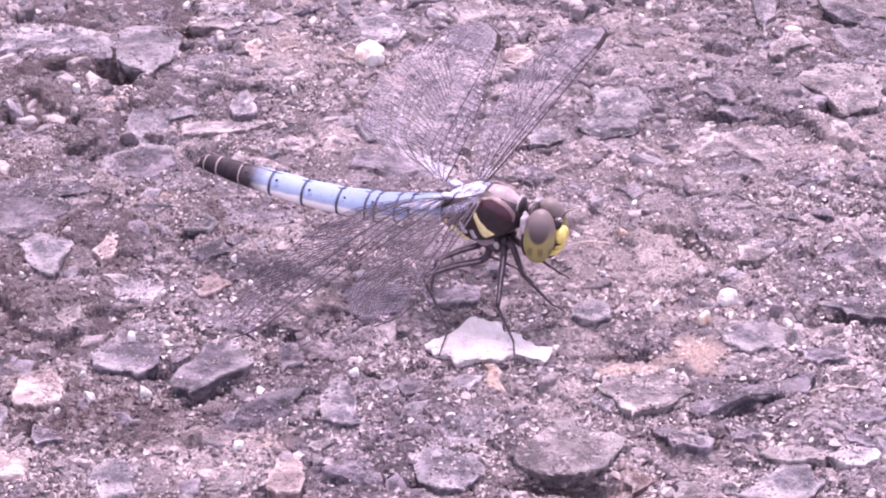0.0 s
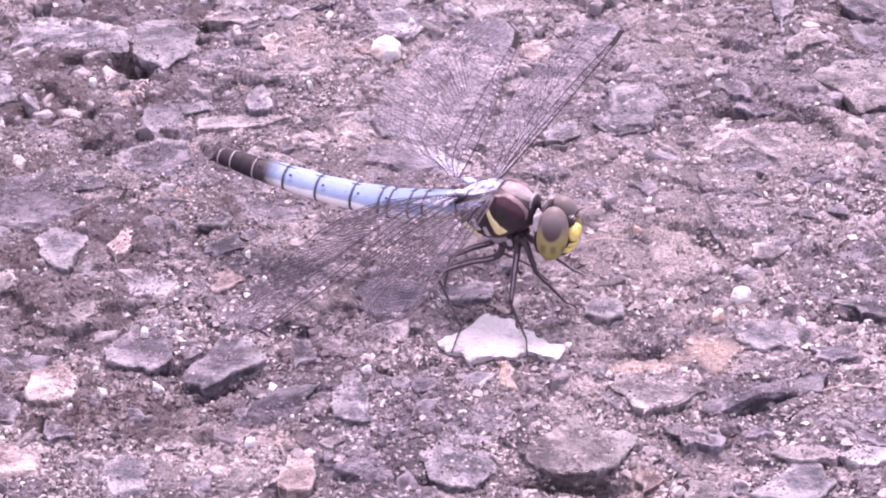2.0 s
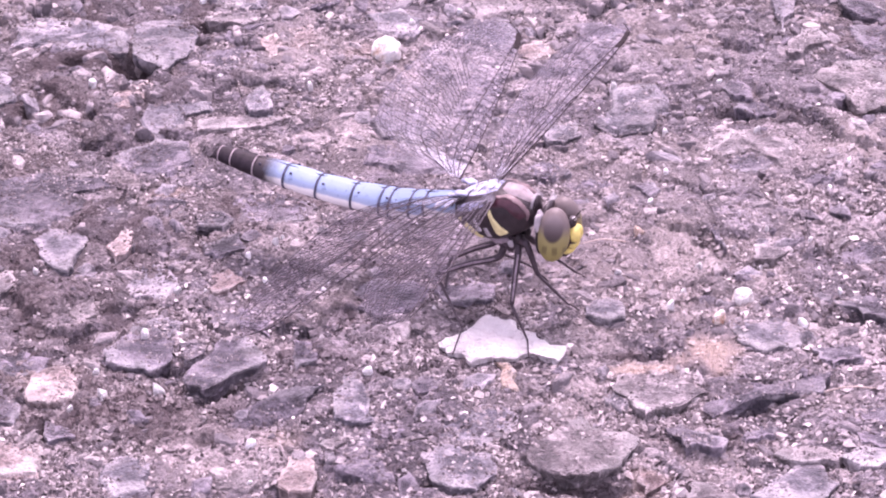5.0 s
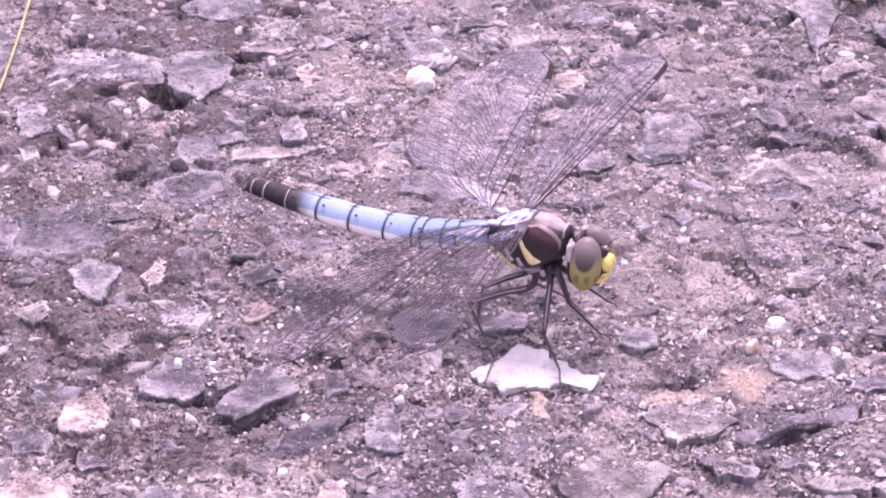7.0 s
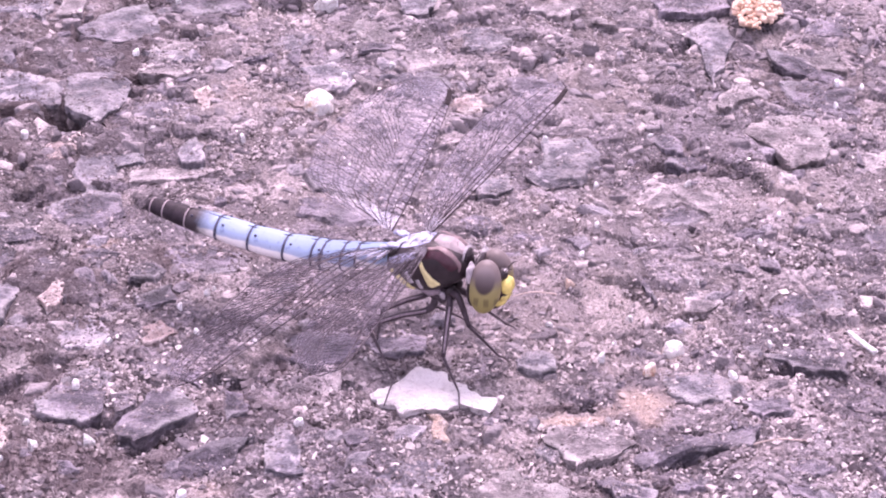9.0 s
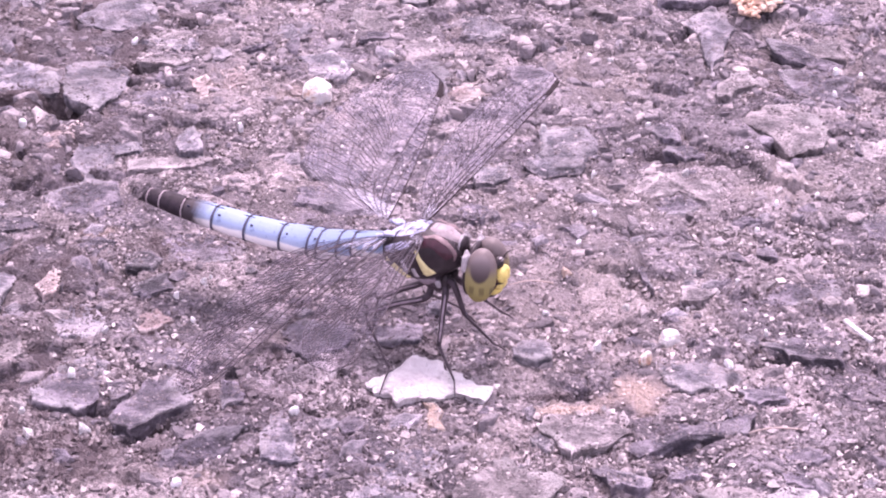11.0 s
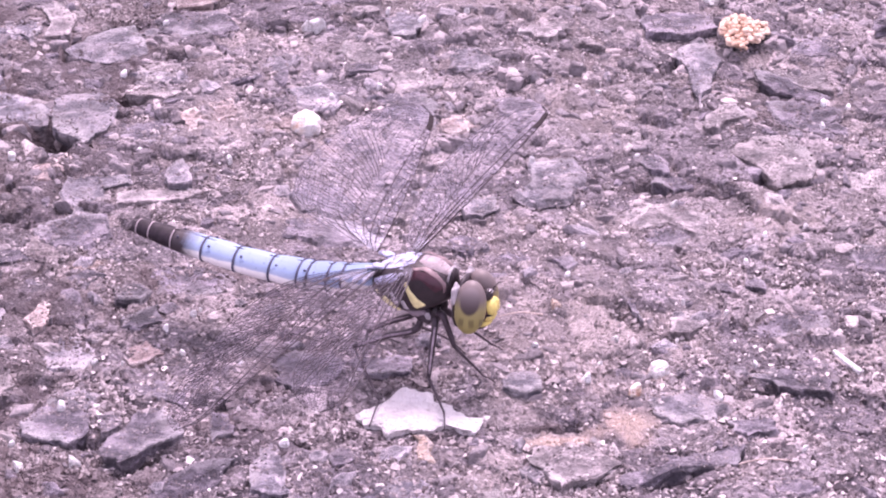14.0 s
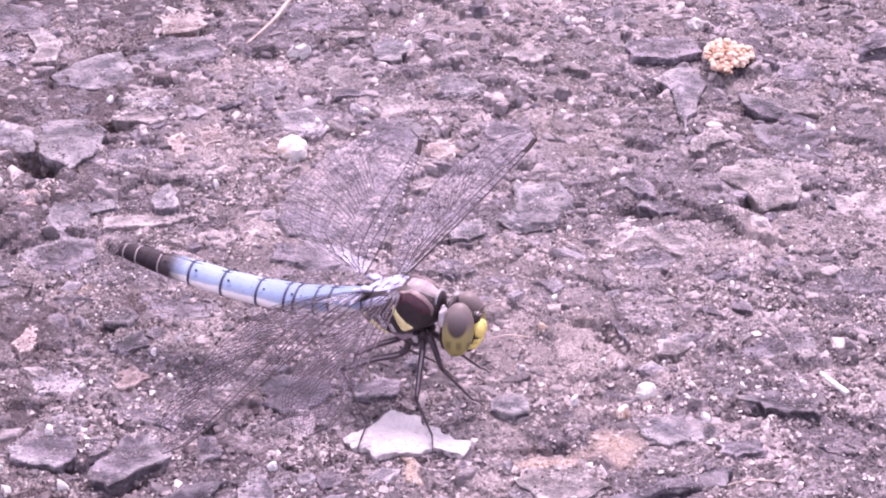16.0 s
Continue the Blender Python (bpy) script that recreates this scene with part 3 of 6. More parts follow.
slab("slate", -33.5, 25.5, 1010, [(-3.4, -2.0, 0.4), (-1.7, -3.9, 0.4), (1.6, -3.4, 0.4), (3.8, -1.0, 0.4), (2.9, 3.4, 0.3), (-0.3, 4.2, 0.2), (-1.4, 2.7, 0.3), (-4.3, 0.5, 0.3)], 1.12, 0.35)
slab("slate", -6.5, 31.0, 1011, [(-2.3, -2.3, 0.6), (2.0, -3.7, 0.6), (3.6, -1.2, 0.6), (2.0, 2.7, 0.5), (-1.8, 3.5, 0.5), (-3.6, 1.6, 0.6)], 1.12, 0.28)
slab("slate", -6.2, 24.1, 1012, [(-4.4, -0.7, 0.6), (-0.1, -3.3, 0.6), (4.8, -2.2, 0.6), (4.2, 0.8, 0.6), (-0.1, 3.2, 0.5), (-4.2, 2.7, 0.5)], 1.12, 0.28)
slab("lilac", -7.8, 55.8, 1013, [(-2.0, -2.4, 0.4), (2.0, -3.3, 0.4), (3.3, 0.3, 0.3), (0.6, 3.4, 0.2), (-3.4, 1.8, 0.3)], 1.12, 0.28)
slab("slate", 3.5, 52.5, 1014, [(-3.3, -1.5, 0.4), (-0.7, -3.0, 0.4), (2.5, -4.6, 0.4), (3.3, 0.4, 0.3), (0.8, 4.2, 0.2), (-3.3, 2.9, 0.3)], 1.12, 0.28)
slab("rose", 8.5, 48.1, 1015, [(-2.0, -1.4, 0.3), (-0.3, -2.4, 0.3), (2.2, -0.5, 0.3), (1.2, 2.4, 0.2), (-1.5, 1.5, 0.2)], 1.12, 0.21)
slab("pale", 3.7, 59.4, 1016, [(-1.5, -2.8, 0.3), (2.6, -1.5, 0.3), (1.9, 2.6, 0.2), (-2.8, 1.7, 0.3)], 1.12, 0.21)
slab("lilac", 11.0, 29.7, 1017, [(-1.8, -2.6, 0.7), (-0.0, -3.3, 0.8), (2.1, -0.8, 0.4), (1.2, 3.6, -0.2), (-1.7, 1.8, 0.1)], 1, 0.28)
slab("slate", 16.0, 52.4, 1018, [(-2.0, -1.6, 0.4), (0.5, -2.9, 0.4), (3.2, -0.1, 0.3), (0.8, 2.6, 0.2), (-2.9, 1.7, 0.3)], 1.12, 0.28)
slab("lilac", 19.1, 34.8, 1019, [(-2.3, 0.1, 0.5), (-4.1, -2.5, 0.6), (-2.3, -5.2, 0.6), (1.4, -4.7, 0.6), (3.5, -0.1, 0.5), (2.8, 5.4, 0.3), (-2.4, 4.5, 0.3)], 1.12, 0.28)
slab("pale", 39.9, 49.3, 1020, [(-2.5, -3.6, 1.0), (-1.0, -4.0, 1.0), (0.0, -2.0, 0.8), (2.6, -0.4, 0.6), (1.7, 3.6, 0.2), (-0.3, 3.2, 0.2), (-1.8, 0.3, 0.5)], 1, 0.21)
slab("pale", 50.4, 58.7, 1021, [(-2.6, -1.7, 0.6), (-0.2, -3.6, 0.8), (3.0, -4.5, 0.9), (2.7, 3.4, -0.1), (-4.0, 3.2, -0.0)], 1, 0.35)
slab("slate", 49.4, 49.5, 1022, [(-3.4, -0.9, 0.3), (-1.2, -3.8, 0.3), (2.6, -4.6, 0.3), (4.2, 1.6, 0.3), (-0.1, 3.9, 0.2), (-4.2, 3.6, 0.2)], 1.12, 0.35)
slab("pale", 44.8, 38.7, 1023, [(-2.0, -3.4, 1.0), (-1.0, -7.6, 1.3), (0.8, -6.6, 1.3), (3.3, -5.3, 1.2), (3.9, 1.1, 0.7), (1.7, 6.7, 0.3), (-2.0, 5.6, 0.4), (-5.2, 1.7, 0.7)], 0.96, 0.42)
slab("slate", 30.8, 38.3, 1024, [(-1.5, -0.2, 0.6), (-0.4, -2.2, 0.8), (1.5, -3.1, 0.9), (1.2, 1.4, 0.4), (-1.3, 3.2, 0.2)], 1, 0.21)
slab("slate", 32.4, 34.5, 1025, [(-2.2, -0.6, 0.4), (0.1, -2.9, 0.7), (2.4, -1.5, 0.5), (1.9, 1.7, -0.0), (-2.2, 2.6, -0.2)], 1, 0.28)
slab("pale", 31.4, 27.5, 1026, [(-5.4, -3.0, 0.5), (-4.0, -4.6, 0.6), (-0.1, -2.2, 0.3), (2.6, -5.2, 0.7), (4.2, -1.9, 0.3), (6.3, 2.0, -0.2), (4.9, 3.6, -0.3), (-2.0, 3.6, -0.3), (-5.3, 2.4, -0.2)], 1.12, 0.28)
slab("slate", 30.6, 22.7, 1027, [(-2.2, -1.6, 0.3), (1.4, -2.1, 0.3), (2.9, -0.0, 0.2), (0.7, 2.4, 0.1), (-2.5, 1.2, 0.2)], 1.12, 0.28)
slab("slate", -45.7, 17.3, 1028, [(-5.0, -5.0, 0.5), (-1.4, -5.7, 0.5), (2.1, -5.0, 0.5), (5.4, -2.5, 0.5), (4.5, 1.0, 0.5), (7.7, 2.0, 0.5), (6.5, 4.2, 0.4), (0.9, 5.1, 0.4), (-2.6, 4.4, 0.4), (-6.1, 3.1, 0.5)], 1.12, 0.35)
slab("lilac", -41.8, 7.5, 1029, [(-2.0, -1.5, 0.6), (-0.8, -3.5, 0.8), (1.4, -5.5, 1.0), (1.7, -3.6, 0.8), (2.7, 1.5, 0.3), (1.3, 3.5, 0.1), (-1.8, 4.1, 0.1), (-3.0, 1.7, 0.3)], 1, 0.28)
slab("rose", -35.5, 8.3, 1030, [(-0.3, -3.5, 1.0), (0.9, -2.5, 0.9), (1.0, 1.6, 0.3), (0.5, 4.5, -0.1), (-0.4, 2.3, 0.2), (-1.5, -1.1, 0.7)], 1, 0.21)
slab("lilac", -31.7, 1.4, 1031, [(-2.5, -1.7, 0.5), (-1.5, -3.8, 0.7), (1.8, -4.0, 0.7), (3.2, -0.5, 0.4), (1.4, 3.2, 0.1), (-1.0, 5.1, -0.1), (-2.9, 0.7, 0.3)], 1.12, 0.28)
slab("slate", -26.3, 13.1, 1032, [(-1.5, -2.0, 0.6), (1.2, -2.5, 0.7), (2.1, -0.4, 0.4), (-0.1, 3.5, -0.2), (-2.0, 0.1, 0.3)], 1.12, 0.21)
slab("slate", -24.6, 7.1, 1033, [(-2.2, -1.5, 0.6), (-0.2, -1.8, 0.6), (2.2, -0.7, 0.6), (1.3, 2.6, 0.6), (-2.3, 0.2, 0.6)], 1.12, 0.21)
slab("slate", -19.7, 15.0, 1034, [(-3.8, -2.6, 0.2), (0.4, -3.3, 0.2), (4.5, -2.8, 0.2), (4.7, 1.2, 0.1), (-1.1, 3.8, 0.1), (-4.7, 2.5, 0.1)], 1.12, 0.28)
slab("brown", -24.2, 0.6, 1035, [(-1.0, -2.8, 1.0), (0.4, -2.2, 0.9), (2.1, -0.1, 0.6), (1.5, 0.8, 0.5), (0.1, 2.9, 0.2), (-1.6, 1.1, 0.4)], 1, 0.21)
slab("pale", -37.9, -4.1, 1036, [(-0.3, -2.0, 0.4), (1.4, -0.5, 0.5), (0.5, 2.4, 0.6), (-1.7, -0.4, 0.5)], 1.12, 0.21)
slab("slate", -22.3, -5.6, 1037, [(-3.3, -1.0, 0.3), (-0.1, -1.4, 0.3), (2.7, -3.0, 0.3), (3.2, 0.8, 0.2), (0.8, 2.1, 0.1), (-3.7, 1.7, 0.2)], 1.12, 0.28)
slab("lilac", -30.4, -7.3, 1038, [(-1.8, -1.9, 0.3), (2.0, -1.8, 0.3), (2.5, 0.8, 0.3), (0.0, 2.4, 0.2), (-2.7, 0.7, 0.3)], 1.12, 0.28)
slab("slate", -7.7, -2.5, 1039, [(-3.0, -2.5, 0.8), (-1.3, -4.1, 0.9), (1.5, -3.7, 0.9), (3.0, -2.4, 0.7), (4.2, 1.0, 0.5), (2.0, 3.2, 0.3), (-0.8, 3.9, 0.2), (-3.8, 2.7, 0.4)], 1, 0.42)
slab("slate", -0.1, -1.4, 1040, [(-2.2, -2.3, 0.7), (0.1, -2.8, 0.8), (2.8, -2.2, 0.7), (3.2, 0.7, 0.3), (0.2, 3.2, -0.1), (-3.2, 1.7, 0.2)], 1, 0.35)
slab("pale", -8.2, -9.4, 1041, [(-1.8, -1.9, -0.0), (1.1, -1.2, 0.2), (2.7, -0.2, 0.4), (2.8, 2.3, 0.9), (-0.2, 1.6, 0.7), (-2.7, -0.1, 0.4), (-3.5, -2.1, -0.1)], 1, 0.35)
slab("lilac", 13.9, -5.4, 1042, [(-2.0, -1.3, 0.8), (-0.5, -2.2, 0.9), (1.9, -1.9, 0.8), (1.8, 1.3, 0.4), (-0.2, 2.8, 0.2), (-2.1, 0.4, 0.5)], 1, 0.28)
slab("lilac", 29.6, -9.4, 1043, [(-3.0, -1.9, 0.6), (-0.5, -3.9, 0.7), (3.1, -2.8, 0.6), (4.0, 0.4, 0.3), (1.1, 3.3, -0.0), (-1.3, 3.8, -0.1), (-3.6, 2.3, 0.1)], 1, 0.35)
slab("pale", 31.4, 5.4, 1044, [(-2.1, -2.3, 0.7), (0.1, -2.4, 0.7), (2.2, -0.3, 0.5), (1.1, 3.2, 0.1), (-1.7, 0.9, 0.3)], 1, 0.28)
slab("slate", 42.5, 4.8, 1045, [(-2.0, -2.6, 0.3), (3.4, -1.2, 0.3), (4.0, 2.6, 0.2), (-1.4, 2.0, 0.3), (-4.9, -1.2, 0.3)], 1.12, 0.28)
slab("pale", 38.7, 6.6, 1046, [(-1.1, -3.1, 0.7), (0.6, -0.1, 0.3), (1.8, 3.5, -0.2), (-1.2, -0.6, 0.3)], 1.12, 0.21)
slab("slate", 41.3, -5.8, 1047, [(-2.0, -1.3, 0.7), (0.1, -2.4, 0.8), (3.3, -3.2, 0.9), (3.9, 0.8, 0.4), (0.7, 1.9, 0.3), (-2.0, 2.8, 0.2), (-5.2, 1.8, 0.3)], 1, 0.35)
slab("slate", 26.2, 8.0, 1048, [(-0.3, -1.4, 0.8), (0.6, -3.3, 1.0), (0.2, 1.9, 0.3), (-0.5, 3.1, 0.2)], 1, 0.14)
slab("slate", 35.9, 12.3, 1049, [(-0.4, -1.4, 0.6), (1.1, -2.1, 0.7), (0.7, 0.9, 0.1), (-1.3, 2.3, -0.2)], 1, 0.21)
slab("slate", 39.1, 13.0, 1050, [(-0.9, -1.3, 0.6), (1.2, -2.4, 0.8), (0.8, 1.3, 0.1), (-1.0, 2.7, -0.2)], 1, 0.21)
slab("slate", 19.7, 17.4, 1051, [(0.1, -2.1, 0.4), (1.2, -0.2, 0.4), (0.2, 1.9, 0.3), (-1.4, 0.4, 0.4)], 1.12, 0.21)
slab("rose", -39.9, -16.9, 1052, [(-1.7, -3.3, 1.0), (0.1, -3.9, 1.0), (2.4, -2.6, 0.9), (2.3, 1.3, 0.4), (0.7, 4.3, 0.1), (-1.9, 3.1, 0.2), (-2.5, -1.0, 0.7)], 1, 0.42)
slab("slate", -38.3, -24.0, 1053, [(-0.8, -2.2, 0.7), (1.8, -1.6, 0.6), (0.6, 2.1, -0.2), (-1.6, 2.0, -0.1)], 1, 0.28)
slab("slate", -31.7, -11.7, 1054, [(-3.4, -2.1, 1.0), (-0.5, -3.4, 1.1), (2.0, -3.9, 1.2), (3.1, -2.1, 0.9), (3.2, 2.2, 0.4), (1.0, 4.0, 0.2), (-2.3, 2.9, 0.3), (-3.8, 0.3, 0.7)], 0.96, 0.35)
slab("slate", -23.2, -13.4, 1055, [(-3.4, -5.2, 1.4), (-1.9, -6.1, 1.5), (0.5, -3.4, 1.2), (4.0, -0.4, 0.8), (2.0, 5.5, 0.1), (0.4, 6.9, -0.1), (-1.7, 1.8, 0.5), (-3.9, -3.4, 1.2)], 0.96, 0.35)
slab("slate", -26.7, -11.0, 1056, [(-0.6, -2.7, 0.7), (1.1, -0.5, 0.3), (0.9, 2.1, -0.2), (-1.2, 1.2, 0.0)], 1.12, 0.21)
slab("slate", -18.7, -22.1, 1057, [(-3.3, -2.9, -0.2), (-0.6, -2.9, -0.2), (2.6, -1.5, 0.1), (3.6, 1.9, 0.7), (5.1, 4.0, 1.0), (3.5, 3.7, 1.0), (-0.3, 2.3, 0.7), (-2.9, 0.2, 0.3), (-5.6, -2.1, -0.1)], 1, 0.35)
slab("lilac", -31.3, -31.3, 1058, [(-2.3, -0.8, 0.5), (-0.8, -3.4, 0.6), (2.2, -2.6, 0.6), (2.2, 1.9, 0.4), (-0.5, 3.5, 0.3), (-2.3, 1.9, 0.4)], 1.12, 0.42)
slab("rose", -15.5, -32.1, 1059, [(-0.7, -3.3, 1.4), (1.4, -3.0, 1.4), (1.8, -0.2, 1.0), (0.5, 4.2, 0.3), (-1.0, 3.1, 0.5), (-1.9, -1.4, 1.2)], 0.96, 0.28)
slab("slate", -15.7, -12.2, 1060, [(-0.7, -2.6, 0.5), (1.3, -1.4, 0.5), (0.7, 1.8, 0.4), (-1.1, 2.5, 0.3)], 1.12, 0.28)
slab("rose", -43.1, -27.9, 1061, [(-1.7, -4.1, 0.7), (3.4, -3.1, 0.6), (3.9, 1.8, 0.1), (0.3, 3.9, -0.1), (-2.8, 3.5, -0.0), (-4.1, 0.8, 0.2)], 1.12, 0.42)
slab("lilac", -10.8, -19.9, 1062, [(-1.7, -3.1, 0.7), (-0.0, -4.0, 0.7), (2.3, -3.9, 0.7), (1.6, 0.6, 0.4), (0.1, 5.5, 0.2), (-1.1, 5.3, 0.2), (-1.9, -1.5, 0.6)], 1, 0.28)
slab("slate", -3.5, -16.8, 1063, [(-1.0, -2.8, 0.7), (0.7, -2.0, 0.6), (1.8, 2.2, -0.1), (0.1, 2.8, -0.2), (-1.9, -1.0, 0.5)], 1, 0.28)
slab("pale", -12.4, -26.8, 1064, [(0.0, -1.1, 0.4), (1.2, 0.3, 0.5), (0.5, 1.2, 0.5), (-1.4, -0.2, 0.5)], 1.12, 0.21)
slab("pale", -5.7, -26.4, 1065, [(-0.4, -0.5, -0.2), (2.2, 0.2, 0.4), (1.2, 0.6, 0.7), (-2.6, -0.3, -0.0)], 1.12, 0.21)
slab("lilac", 1.2, -24.1, 1066, [(-3.7, -1.6, 0.3), (-2.0, -3.5, 0.3), (0.6, -3.5, 0.3), (3.4, -0.9, 0.3), (4.1, 2.3, 0.2), (1.3, 3.4, 0.2), (-3.6, 1.9, 0.2)], 1.12, 0.28)
slab("lilac", -0.9, -30.9, 1067, [(-2.6, -1.8, 0.9), (-0.4, -3.9, 1.2), (1.7, -4.4, 1.2), (3.4, -1.3, 0.8), (3.4, 1.9, 0.4), (0.7, 2.7, 0.3), (-1.4, 4.7, 0.1), (-3.6, 2.6, 0.3)], 0.96, 0.35)
slab("pale", 10.7, -28.6, 1068, [(-5.8, -0.9, 1.1), (-4.4, -2.8, 1.2), (-2.9, -3.9, 1.3), (-1.7, -4.7, 1.35), (-0.4, -4.5, 1.3), (0.8, -4.0, 1.25), (2.3, -3.6, 1.2), (4.1, -1.6, 1.0), (5.6, 1.2, 0.7), (3.5, 2.9, 0.4), (1.2, 4.1, 0.3), (0.4, 5.5, 0.2), (-1.5, 5.1, 0.2), (-2.4, 3.2, 0.4), (-4.4, 1.5, 0.7)], 0.96, 0.7)
slab("tan", 3.9, -16.5, 1069, [(-0.5, -1.7, 0.5), (1.2, -2.6, 0.5), (0.2, 2.3, 0.4), (-1.0, 2.4, 0.4)], 1.12, 0.14)
slab("lilac", 14.0, -20.0, 1070, [(-0.8, -1.2, 0.5), (0.6, -2.7, 0.7), (1.4, -1.3, 0.5), (0.1, 2.6, -0.2), (-1.3, 2.0, -0.1)], 1.12, 0.21)
slab("pale", 18.0, -19.3, 1071, [(-2.3, -2.6, 0.9), (-1.2, -4.8, 1.2), (2.2, -2.9, 0.9), (5.0, -0.3, 0.6), (3.6, 1.3, 0.4), (0.0, 4.2, 0.1), (-3.2, 3.3, 0.2), (-4.1, 0.9, 0.5)], 0.96, 0.35)
slab("slate", 28.8, -20.6, 1072, [(-5.6, -3.1, 0.5), (-2.8, -1.7, 0.7), (0.5, -0.7, 0.8), (5.0, 0.1, 0.9), (6.1, 2.2, 1.2), (5.8, 3.0, 1.2), (3.5, 1.9, 1.1), (-0.4, 1.1, 1.0), (-4.3, -0.4, 0.8), (-6.6, -1.7, 0.7)], 0.96, 0.28)
slab("slate", 21.3, -26.8, 1073, [(-1.1, -1.7, 0.8), (2.2, -2.3, 0.9), (2.9, -0.4, 0.6), (-1.3, 2.6, 0.1), (-2.8, 1.9, 0.2)], 1, 0.28)
slab("pale", 31.7, -29.9, 1074, [(-0.9, -1.6, 1.0), (2.3, -1.5, 0.9), (3.2, 0.2, 0.5), (-0.4, 2.1, 0.2), (-3.5, 0.2, 0.6)], 1, 0.28)
slab("whitish", 37.1, -30.2, 1075, [(-1.3, -2.0, 1.1), (0.4, -2.3, 1.1), (2.4, 0.1, 0.7), (2.1, 1.9, 0.4), (-0.6, 2.0, 0.4), (-2.7, 0.0, 0.7)], 1, 0.21)
slab("slate", 37.7, -27.3, 1076, [(-1.3, -0.9, 0.6), (1.3, -2.0, 0.8), (2.2, -0.5, 0.5), (-0.4, 1.7, 0.1), (-1.9, 2.2, 0.1)], 1, 0.21)
slab("lilac", 30.0, -34.5, 1077, [(-1.0, -3.3, 1.0), (2.4, -1.8, 0.9), (3.8, 0.2, 0.7), (2.0, 3.5, 0.5), (0.4, 3.8, 0.5), (-2.6, 0.6, 0.7), (-4.6, -1.6, 0.9)], 1, 0.35)
slab("slate", 36.0, -13.0, 1078, [(-2.0, -1.4, 0.5), (-0.6, -2.7, 0.7), (2.4, -1.3, 0.5), (2.2, 1.2, 0.1), (0.1, 2.6, -0.2), (-2.4, 1.6, 0.0)], 1.12, 0.21)
slab("pale", 21.9, -35.4, 1079, [(-1.9, -1.8, 0.8), (3.0, -1.3, 0.7), (0.5, 2.0, 0.2), (-1.8, 2.1, 0.2)], 1, 0.35)
slab("slate", 27.6, -25.2, 1080, [(-1.6, -2.2, 0.6), (1.1, -1.7, 0.5), (2.0, 1.2, -0.0), (0.5, 2.4, -0.2), (-1.8, 0.7, 0.1)], 1.12, 0.28)
slab("slate", 38.5, -23.3, 1081, [(-2.1, -1.1, 0.4), (0.5, -1.6, 0.4), (2.8, -0.2, 0.3), (1.0, 1.6, 0.2), (-2.3, 1.1, 0.3)], 1.12, 0.28)
slab("brown", 16.8, -32.8, 1082, [(-0.8, -2.7, 0.7), (1.4, -0.6, 0.4), (0.6, 2.5, -0.2), (-1.3, 1.1, 0.1)], 1, 0.28)
slab("pale", -40.2, 76.1, 1083, [(-1.2, -5.0, 0.8), (2.1, -4.6, 0.8), (2.2, 1.6, 0.5), (-0.5, 5.8, 0.2), (-2.3, 4.0, 0.3)], 1, 0.21)
slab("lilac", -32.9, 68.6, 1084, [(-4.1, -2.6, 0.4), (0.1, -4.0, 0.2), (4.6, -2.0, 0.4), (4.0, 1.3, 0.7), (2.6, 4.9, 1.0), (-3.1, 2.2, 0.8), (-5.5, -0.6, 0.5)], 1, 0.28)
slab("rose", -23.3, 83.4, 1085, [(-2.2, -4.9, 0.8), (2.1, -3.6, 0.7), (3.5, 1.3, 0.2), (0.9, 5.6, -0.2), (-3.5, 1.2, 0.3)], 1, 0.28)
slab("pale", -26.7, 62.4, 1086, [(-2.5, -1.1, 0.4), (1.2, -3.4, 0.4), (3.0, 0.6, 0.3), (-0.1, 3.2, 0.2), (-2.8, 1.2, 0.3)], 1.12, 0.28)
slab("pale", -2.4, 66.6, 1087, [(-0.4, -2.7, 0.5), (3.3, -2.0, 0.5), (1.1, 2.3, 0.5), (-1.8, 2.9, 0.5), (-3.0, 0.2, 0.5)], 1.12, 0.21)
slab("slate", -2.2, 63.4, 1088, [(-1.7, -1.9, 0.3), (3.0, -0.9, 0.3), (2.2, 1.8, 0.1), (-3.3, 1.0, 0.2)], 1.12, 0.21)
slab("lilac", 2.8, 74.8, 1089, [(-1.4, -4.3, 0.8), (1.5, -4.2, 0.8), (3.1, -0.1, 0.4), (0.1, 5.4, -0.2), (-3.0, 1.7, 0.2)], 1, 0.28)
slab("slate", -6.1, 85.2, 1090, [(-3.9, -5.2, 0.3), (1.8, -4.4, 0.3), (6.3, 0.5, 0.2), (3.2, 5.0, 0.1), (-5.5, 3.0, 0.2)], 1.12, 0.28)
slab("pale", 20.5, 72.7, 1091, [(-0.0, -3.4, 0.8), (2.9, -0.3, 0.4), (2.3, 4.0, -0.1), (-0.8, 2.1, 0.2), (-4.1, -1.4, 0.6)], 1, 0.21)
slab("lilac", 10.9, 65.0, 1092, [(-2.6, -2.5, 0.3), (0.6, -3.4, 0.3), (3.6, -0.3, 0.3), (1.7, 3.0, 0.2), (-2.8, 2.7, 0.2)], 1.12, 0.28)
slab("slate", 36.9, 73.1, 1093, [(-4.4, -3.2, 1.0), (-0.1, -4.0, 1.0), (4.8, -1.9, 0.8), (4.3, 3.4, 0.2), (-0.8, 3.8, 0.2), (-4.6, 2.3, 0.3)], 1, 0.28)
slab("lilac", 38.1, 61.9, 1094, [(-1.3, -4.2, 0.7), (-0.8, -11.3, 1.0), (1.4, -3.6, 0.7), (3.2, 1.5, 0.5), (2.5, 5.8, 0.3), (-0.7, 5.9, 0.3), (-3.5, 3.6, 0.4)], 1, 0.21)
